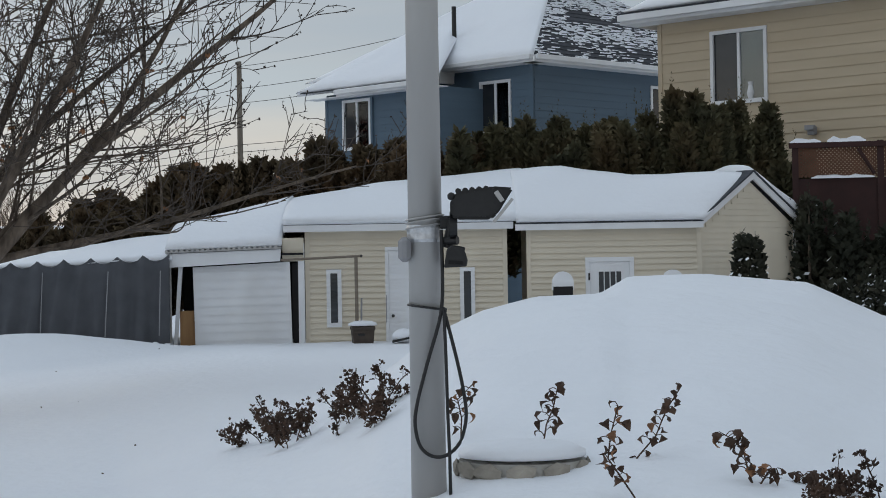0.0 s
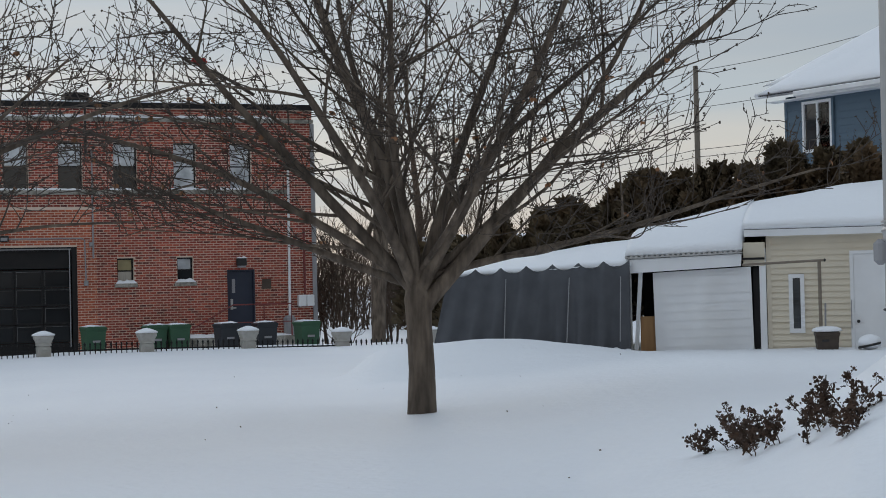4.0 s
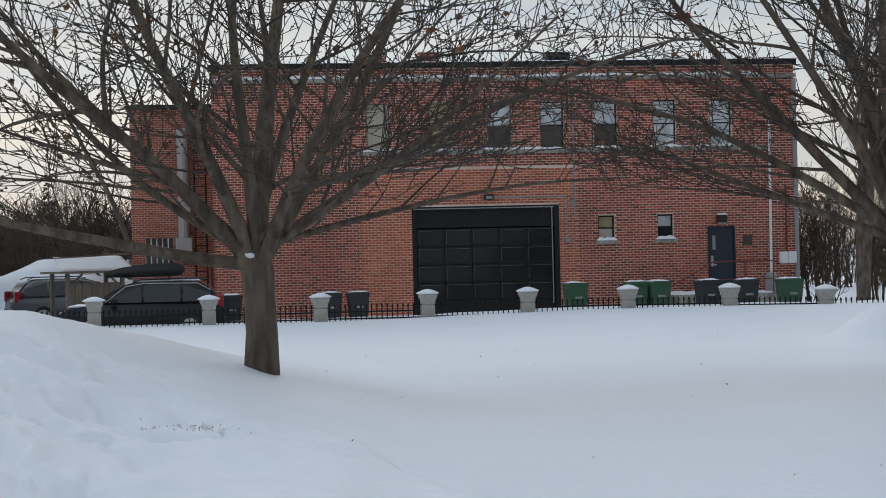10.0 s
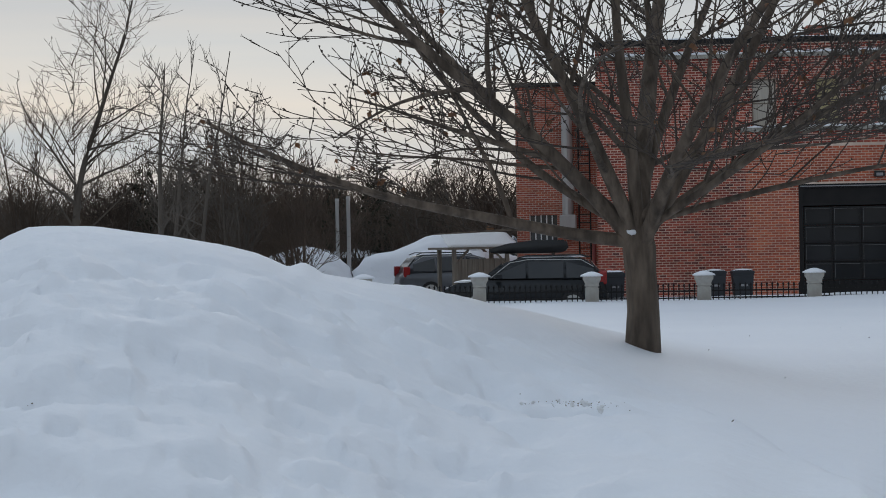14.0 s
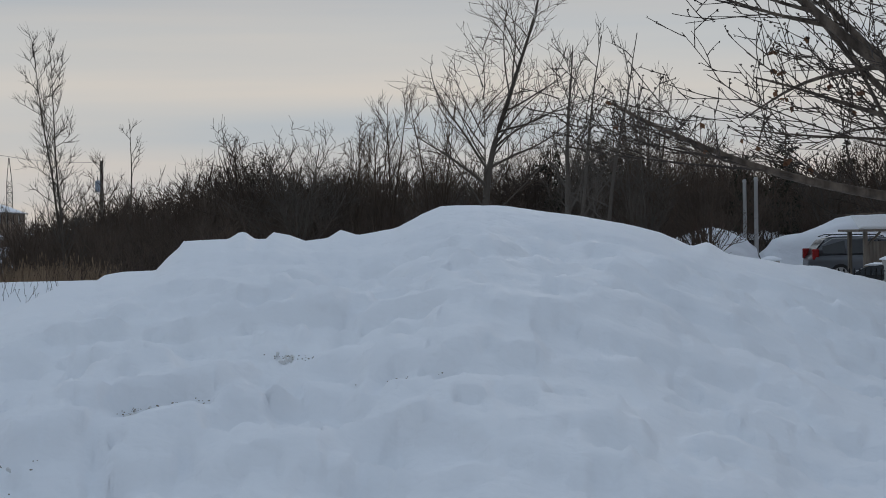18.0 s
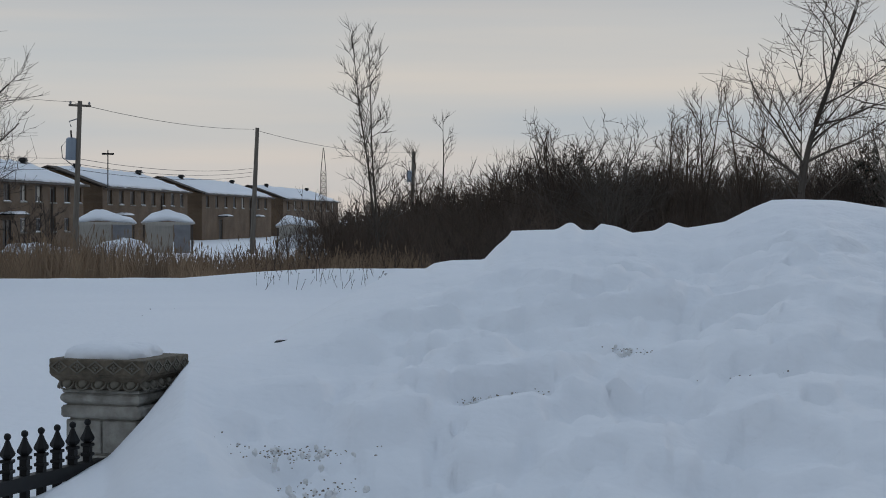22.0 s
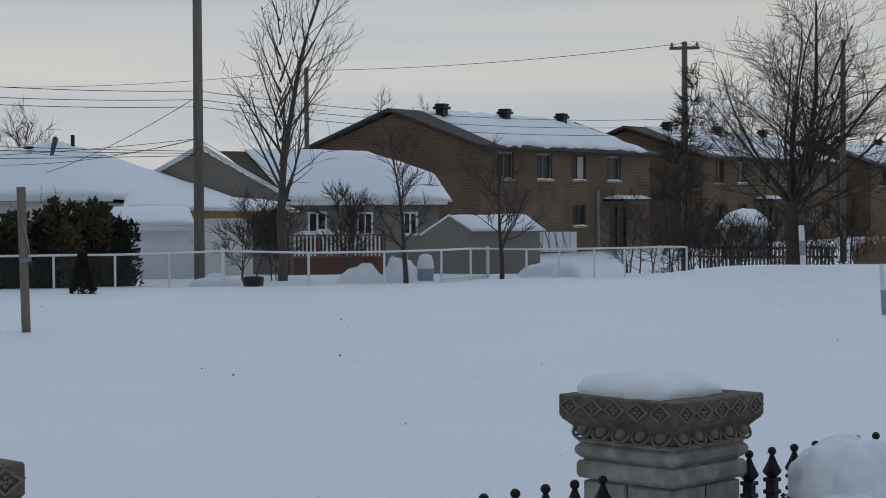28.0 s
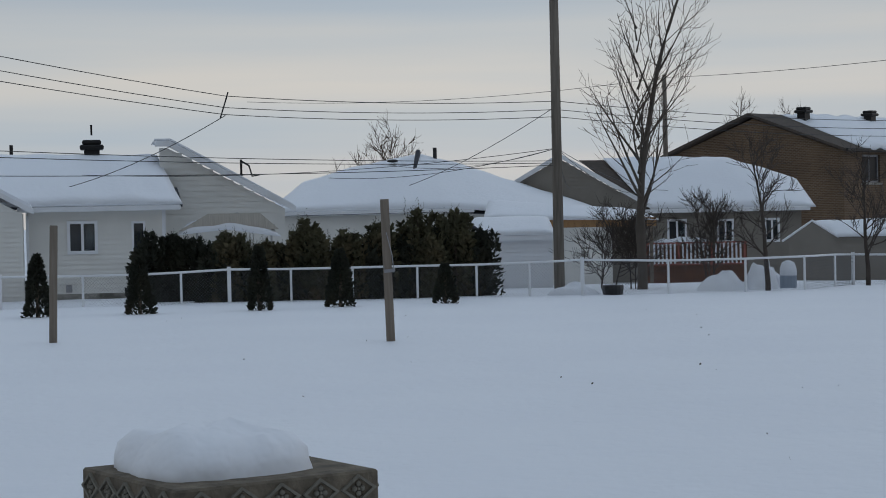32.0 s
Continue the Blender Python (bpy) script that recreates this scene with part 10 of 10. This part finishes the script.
for (x, y, top, lean, r, lb) in ((-23.95, -5.79, 1.95, -1.4, 0.058, "weathered timber post wound with cord"), (-24.2, -10.70, 1.70, 1.6, 0.055, "weathered timber post in the field")):
    b = math.degrees(math.atan2(-x, y))
    p = thing("timber_post", pose(x, y, on_ground(x, y), 0, 0, b), lb, "post", "field posts")
    part("timber", fresh(lambda q: box(q, -r, r, -r, r, -0.3, top - on_ground(x, y), 0.008)), STAKEWOOD, p, at=pose(0, 0, 0, 0, lean, 0))
    if lean < 0:
        for k in range(3):
            part("cord", fresh(lambda q: tube(q, [((r + 0.012) * sx, (r + 0.012) * sy, 0.92 + 0.015 * k + 0.012 * i_) for i_, (sx, sy) in enumerate(((-1, -1), (1, -1), (1, 1), (-1, 1), (-1, -1)))], 0.008, 5)), GREYPLASTIC, p)
        part("cord_end", fresh(tube, [(0.06, -0.075, 0.94), (0.04, -0.075, 1.15), (-0.03, -0.075, 1.45)], 0.006, 4), GREYPLASTIC, p)
pl = thing("roof_mast", pose(*polar(108.2, 60, 0), 0, 0, 108), "thin roof mast with drooping cable", "mast")
part("rod", fresh(tube, [(0, 0, 1.2), (0, 0, 3.75)], 0.04, 6), BLACKIRON, pl)
part("cable_droop", fresh(tube, [(0, 0, 3.7), (0.25, 0, 3.55), (0.35, 0, 3.2), (0.6, 0, 3.25)], 0.03, 5), WIRE, pl)
for k, b in enumerate((115.9, 115.6, 115.2)):
    sm = thing("substation_mast", pose(*polar(b, 120, 0), 0, 0, b), "distant pole-top switchgear against the sky", "mast", "pole-top gear")
    part("rod", fresh(tube, [(0, 0, 0), (0, 0, 7.0)], 0.12, 6), BLACKIRON, sm)
    part("bar", fresh(box, -0.6, 0.6, -0.1, 0.1, 6.0, 6.2), BLACKIRON, sm)

# ---- the near ornamented pillars and spear fence ----
def square_ring(b, prof):
    """A square moulding: profile of (half side, z) turned round four corners."""
    lathe(b, [(r * math.sqrt(2), z) for r, z in prof], 4, turn=math.pi / 4)


def rosette_mesh():
    b = bmesh.new()
    for k in range(4):
        a = k * math.pi / 2
        bmesh.ops.create_icosphere(b, subdivisions=1, radius=1.0, matrix=Matrix.LocRotScale((0.0105 * math.cos(a), 0, 0.0105 * math.sin(a)), None, (0.0075, 0.006, 0.0075)))
    bmesh.ops.create_icosphere(b, subdivisions=1, radius=0.005)
    return finish("rosette", b, MOSSYLIGHT, True)


def diamond_mesh():
    b = bmesh.new()
    w, h, t = 0.047, 0.032, 0.007
    for sx in (-1, 1):
        for sz in (-1, 1):
            prism(b, [(0, sz * h), (sx * w, 0), (sx * (w - 1.6 * t), 0), (0, sz * (h - t))], -0.007, 0.004)
    bmesh.ops.recalc_face_normals(b, faces=b.faces[:])
    return finish("lozenge", b, MOSSYLIGHT)


def oval_mesh():
    b = bmesh.new()
    bmesh.ops.create_icosphere(b, subdivisions=2, radius=1.0, matrix=Matrix.LocRotScale((0, 0, 0), None, (0.024, 0.012, 0.027)))
    for k in range(12):
        a0, a1 = 2 * math.pi * k / 12, 2 * math.pi * (k + 1) / 12
        cyl(b, (0.037 * math.cos(a0), 0.002, 0.037 * math.sin(a0)), (0.037 * math.cos(a1), 0.002, 0.037 * math.sin(a1)), 0.0055, n=5, caps=False)
    return finish("egg", b, MOSSYLIGHT, True)


MOSSYLIGHT = mat("worn_cast_relief", (0.235, 0.215, 0.175), 0.95, dark=(0.10, 0.092, 0.072), scale=30, bump=0.003, bump_scale=70)
ROSE, LOZ, EGG = rosette_mesh(), diamond_mesh(), oval_mesh()


def near_pillar(x, y, top, turn, cap_h, seed):
    rng = random.Random(seed)
    t = thing("ornate_pillar", pose(x, y, top, 0, 0, turn), "mossy cast-stone pillar with carved capital, snow-capped", "pillar", "ornate pillars")
    part("shaft", fresh(lambda b: box(b, -0.180, 0.180, -0.180, 0.180, -1.4, -0.27, 0.008)), CONCRETE, t)
    for k in range(4):
        z0 = -0.455 - 0.17 * k
        for q in range(4):
            m = Matrix.Rotation(q * math.pi / 2, 4, "Z")
            for xa, xb in ((-0.192, -0.004), (0.004, 0.192)) if k % 2 == 0 else ((-0.192, -0.077), (-0.069, 0.11), (0.118, 0.192)):
                part("ashlar_block", fresh(lambda b: box(b, xa, xb, -0.194, -0.180, z0, z0 + 0.160, 0.006)), CONCRETE, t, at=m)
    part("band", fresh(lambda b: box(b, -0.214, 0.214, -0.214, 0.214, -0.285, -0.226, 0.012)), CONCRETE, t)
    part("torus", fresh(square_ring, [(0.186, -0.232), (0.190, -0.220), (0.200, -0.214), (0.211, -0.202), (0.214, -0.189), (0.210, -0.176), (0.200, -0.167), (0.190, -0.163)]), CONCRETE, t)
    part("fillet", fresh(square_ring, [(0.184, -0.170), (0.203, -0.164), (0.206, -0.156), (0.204, -0.150), (0.186, -0.147)]), CONCRETE, t)
    part("ovolo", fresh(square_ring, [(0.186, -0.152), (0.194, -0.146), (0.204, -0.128), (0.220, -0.106), (0.236, -0.090), (0.245, -0.082), (0.246, -0.074)]), MOSSY, t)
    part("abacus", fresh(lambda b: box(b, -0.2525, 0.2525, -0.2525, 0.2525, -0.076, 0.0, 0.005)), MOSSY, t)
    for q in range(4):
        m = Matrix.Rotation(q * math.pi / 2, 4, "Z")
        for k in range(5):
            cx = -0.196 + 0.098 * k
            part("lozenge", LOZ, None, t, at=m @ Matrix.Translation((cx, -0.2525, -0.038)))
            part("rosette", ROSE, None, t, at=m @ Matrix.Translation((cx, -0.255, -0.038)))
        for k in range(5):
            cx = -0.172 + 0.086 * k
            part("egg", EGG, None, t, at=m @ Matrix.Translation((cx, -0.219, -0.116)) @ Matrix.Rotation(radians(-36), 4, "X"))
    # off-centre snow cushion
    b = bmesh.new()
    n = 48
    rings = []
    for r, z in ((1.0, 0.0), (1.0, 0.25), (0.93, 0.55), (0.78, 0.80), (0.52, 0.95), (0.2, 1.0)):
        ring = []
        for i in range(n):
            a = 2 * math.pi * i / n
            sq = 1 / max(abs(math.cos(a)), abs(math.sin(a))) ** 0.62
            k = 1 + 0.09 * noise.noise(Vector((math.cos(a) * 2, math.sin(a) * 2, seed + z))) + 0.06 * noise.noise(Vector((math.cos(a) * 6, math.sin(a) * 6, seed + 2 * z)))
            ring.append(b.verts.new((-0.028 + 0.212 * r * sq * k * math.cos(a) * 0.93, -0.022 + 0.212 * r * sq * k * math.sin(a) * 0.93, cap_h * z * (1 + 0.3 * noise.noise(Vector((r * math.cos(a) * 2.2, r * math.sin(a) * 2.2, seed))) + 0.14 * noise.noise(Vector((r * math.cos(a) * 7, r * math.sin(a) * 7, seed)))))))
        rings.append(ring)
    for p, q in zip(rings, rings[1:]):
        for i in range(n):
            b.faces.new((p[i], p[(i + 1) % n], q[(i + 1) % n], q[i]))
    b.faces.new(rings[-1])
    part("snow_cap", b, SNOW, t, "thick cushion of snow", True)
    t.scale = (0.935, 0.935, 0.95)
    return t


near_pillar(-8.48, 2.50, 1.022, 46, 0.068, 1)
near_pillar(-6.28, 0.570, 1.058, 46, 0.072, 2)
near_pillar(-4.18, -1.32, 1.135, 46, 0.10, 3)


def spear_mesh():
    """A square bar with collars, a flattened spear leaf and a ball tip; its tip at z = 0."""
    b = bmesh.new()
    box(b, -0.016, 0.016, -0.016, 0.016, -0.95, -0.108)
    box(b, -0.024, 0.024, -0.024, 0.024, -0.165, -0.150, 0.003)
    box(b, -0.024, 0.024, -0.024, 0.024, -0.122, -0.108, 0.003)
    lathe(b, [(0.012, -0.110), (0.032, -0.092), (0.034, -0.084), (0.018, -0.055), (0.008, -0.030)], 8)
    bmesh.ops.create_icosphere(b, subdivisions=2, radius=0.0155, matrix=Matrix.Translation((0, 0, -0.0155)))
    return finish("spear", b, BLACKIRON)


SPEAR = spear_mesh()


def spear_fence(a, b, n, z0, z1, label):
    a, b = Vector(a), Vector(b)
    d = b - a
    L = d.length
    f = thing("spear_fence", pose(a.x, a.y, 0, 0, 0, math.degrees(math.atan2(d.y, d.x))), label, "fence", "spear fence spans")
    for k in range(n):
        u = (k + 0.5) / n
        part("spear", SPEAR, None, f, at=(0.27 + (L - 0.54) * u, 0, z0 + (z1 - z0) * u))
    part("rail", fresh(lambda q: prism(q, [(0.2, z0 - 0.25), (L - 0.2, z1 - 0.25), (L - 0.2, z1 - 0.19), (0.2, z0 - 0.19)], -0.022, 0.022)), BLACKIRON, f)


spear_fence((-8.48, 2.50), (-6.28, 0.587), 16, 0.765, 0.828, "black spear fence rising from a snowbank")
spear_fence((-6.28, 0.587), (-4.20, -1.264), 16, 0.828, 0.875, "black spear fence between carved pillars")
spear_fence((-4.20, -1.264), (-2.10, -3.10), 16, 0.875, 0.92, "black spear fence between carved pillars")
spear_fence((-10.7, 4.41), (-8.48, 2.50), 16, 0.70, 0.765, "black spear fence buried in a snowbank")


def box_shrub(x, y, z, r, h, seed, label="brown clipped shrub poking through snow"):
    rng = random.Random(seed)
    t = thing("clipped_shrub", pose(x, y, z), label, "shrub", "clipped shrubs")
    s = Soup()
    for _ in range(260):
        a, rr_ = rng.uniform(0, 6.28), r * math.sqrt(rng.random())
        p = Vector((rr_ * math.cos(a), rr_ * math.sin(a), h * rng.uniform(0.2, 1.0) * (1 - 0.4 * (rr_ / r) ** 2)))
        bud_cluster(s, p, Vector((rng.gauss(0, 0.5), rng.gauss(0, 0.5), 1)).normalized(), rng.uniform(0.014, 0.026), rng, 0, 3)
    for _ in range(40):
        a, rr_ = rng.uniform(0, 6.28), r * math.sqrt(rng.random())
        s.tube([Vector((rr_ * 0.5 * math.cos(a), rr_ * 0.5 * math.sin(a), -0.1)), Vector((rr_ * math.cos(a), rr_ * math.sin(a), h * 0.8))], [0.004, 0.0025], 3)
    part("leafy_top", s.mesh("leafy_top", BROWNLEAF), None, t)


box_shrub(-6.05, 0.98, 0.50, 0.16, 0.27, 1)
box_shrub(-6.25, 1.16, 0.50, 0.14, 0.25, 2)
box_shrub(-5.95, 0.80, 0.52, 0.10, 0.26, 3)
box_shrub(-6.30, 1.62, 0.42, 0.12, 0.20, 4)
# snow lodged on the shrubs by the fence
def lodged_lump(b_, d_, z, r, h, seed):
    q = bmesh.new()
    bmesh.ops.create_icosphere(q, subdivisions=5, radius=1.0)
    for v in q.verts:
        c = v.co.copy()
        k = 1 + 0.15 * noise.noise(c * 1.5 + Vector((seed, 0, 0))) + 0.06 * noise.noise(c * 3.7 + Vector((0, seed, 0))) + 0.025 * noise.noise(c * 9 + Vector((0, 0, seed)))
        v.co = Vector((c.x * r * k, c.y * r * k, c.z * h * k if c.z > 0 else c.z * 0.5 * h))
    x, y, _ = (-math.sin(radians(b_)) * d_, math.cos(radians(b_)) * d_, 0)
    return solid("snow_lump", q, SNOW, pose(x, y, z, 0, 0, b_), "soft snow heaped on a buried shrub by fence", "snow", "shrub snow", smooth=True)


lodged_lump(79.75, 6.2, 0.74, 0.165, 0.20, 3.0)
lodged_lump(79.0, 6.15, 0.74, 0.15, 0.20, 5.0)
lodged_lump(79.4, 6.0, 0.56, 0.21, 0.22, 8.0)
lodged_lump(77.3, 6.3, 0.50, 0.14, 0.13, 13.0)
# ---- grit and leaves on the snow ----
def bank_grit(x, y, rx, ry, n, seed, label):
    """Dirty clods pressed into the bank."""
    rng = random.Random(seed)
    s = bmesh.new()
    b = math.atan2(-x, y)
    for _ in range(n):
        u, v = rng.gauss(0, 0.5), rng.gauss(0, 0.5)
        px, py = x + u * rx * math.cos(b) - v * ry * math.sin(b), y + u * rx * math.sin(b) + v * ry * math.cos(b)
        r = rng.uniform(0.0015, 0.005)
        bmesh.ops.create_icosphere(s, subdivisions=1, radius=r, matrix=Matrix.LocRotScale((px, py, on_ground(px, py) + r * 0.2 + 0.012), None, (1, 1, 0.7)))
    ob = solid("bank_grit", s, [DIRT], Matrix.Identity(4), label, "grit", "", "stuff")
    return ob


def snow_clods(x, y, rx, ry, n, seed):
    """Dirty broken clods thrown up by the plough."""
    rng = random.Random(seed)
    b = math.atan2(-x, y)
    s = bmesh.new()
    for _ in range(n):
        u, v = rng.gauss(0, 0.5), rng.gauss(0, 0.5)
        px, py = x + u * rx * math.cos(b) - v * ry * math.sin(b), y + u * rx * math.sin(b) + v * ry * math.cos(b)
        r = rng.uniform(0.008, 0.024)
        g = bmesh.ops.create_icosphere(s, subdivisions=1, radius=r, matrix=Matrix.LocRotScale((px, py, on_ground(px, py) + 0.012 - r * 0.5), Euler((rng.random() * 3, rng.random() * 3, 0)), (1, rng.uniform(0.6, 1), rng.uniform(0.5, 0.8))))
        for w in g["verts"]:
            w.co += Vector((rng.gauss(0, 0.12), rng.gauss(0, 0.12), rng.gauss(0, 0.12))) * r
    return solid("snow_clods", s, DIRTYSNOW, Matrix.Identity(4), "grey gritty snow clods on the bank", "snow clods", "", "stuff")


for k, (x, y, rx, ry, n) in enumerate(((-6.82, 3.60, 0.24, 0.13, 26), (-7.21, 4.49, 0.15, 0.08, 6), (-6.56, 4.60, 0.14, 0.08, 7), (-6.46, 2.56, 0.28, 0.14, 22), (-6.05, 2.48, 0.2, 0.1, 9), (-6.43, 8.45, 0.3, 0.2, 12))):
    snow_clods(x, y, rx, ry, n, 40 + k)
    bank_grit(x, y, rx * 0.95, ry * 0.9, n * 5, 60 + k, "brown road grit stuck in a snowbank hollow")


def fallen_bits():
    rng = random.Random(77)
    s = Soup()
    for _ in range(130):
        b, d = radians(rng.uniform(8, 112)), rng.uniform(9, 34)
        x, y = -math.sin(b) * d, math.cos(b) * d
        if 36 < math.degrees(b) < 76 and d < 22:
            continue
        bud_cluster(s, Vector((x, y, on_ground(x, y) + 0.02)), Vector((rng.gauss(0, 1), rng.gauss(0, 1), 0.2)).normalized(), rng.uniform(0.012, 0.03), rng, 0, 1)
    return tagged(new("fallen_twigs", s.mesh("fallen_twigs", BROWNLEAF)), "tiny dark twigs and seeds on snow", "litter", kind="stuff")


fallen_bits()
solid("buried_sign", fresh(lambda b: prism(b, [(-0.05, 0.0), (0.05, 0.015), (0.06, 0.025), (-0.04, 0.012)], -0.05, 0.03)), BLACKPLASTIC, pose(-8.75, 3.42, on_ground(-8.75, 3.42) - 0.012, 0, 0, 65), "black plastic corner jutting from the snowbank", "debris")
# red scrap caught high in the maple
solid("caught_cloth", fresh(lambda b: [prism(b, [(-0.10, 0.0), (0.02, -0.05), (0.11, 0.02), (0.09, 0.07), (0.0, 0.06), (-0.07, 0.08)], -0.02, 0.02)]), REDCLOTH, pose(-9.0, 22.5, 4.67, 0, 10, 20), "red cloth scrap caught in maple branches", "cloth")
solid("kept_branch", fresh(tube, [(-8.2, 22.4, 4.2), (-8.7, 22.45, 4.5), (-9.25, 22.55, 4.75)], 0.02, 5), TWIG, Matrix.Identity(4), "bare maple branch holding red cloth", "branch")
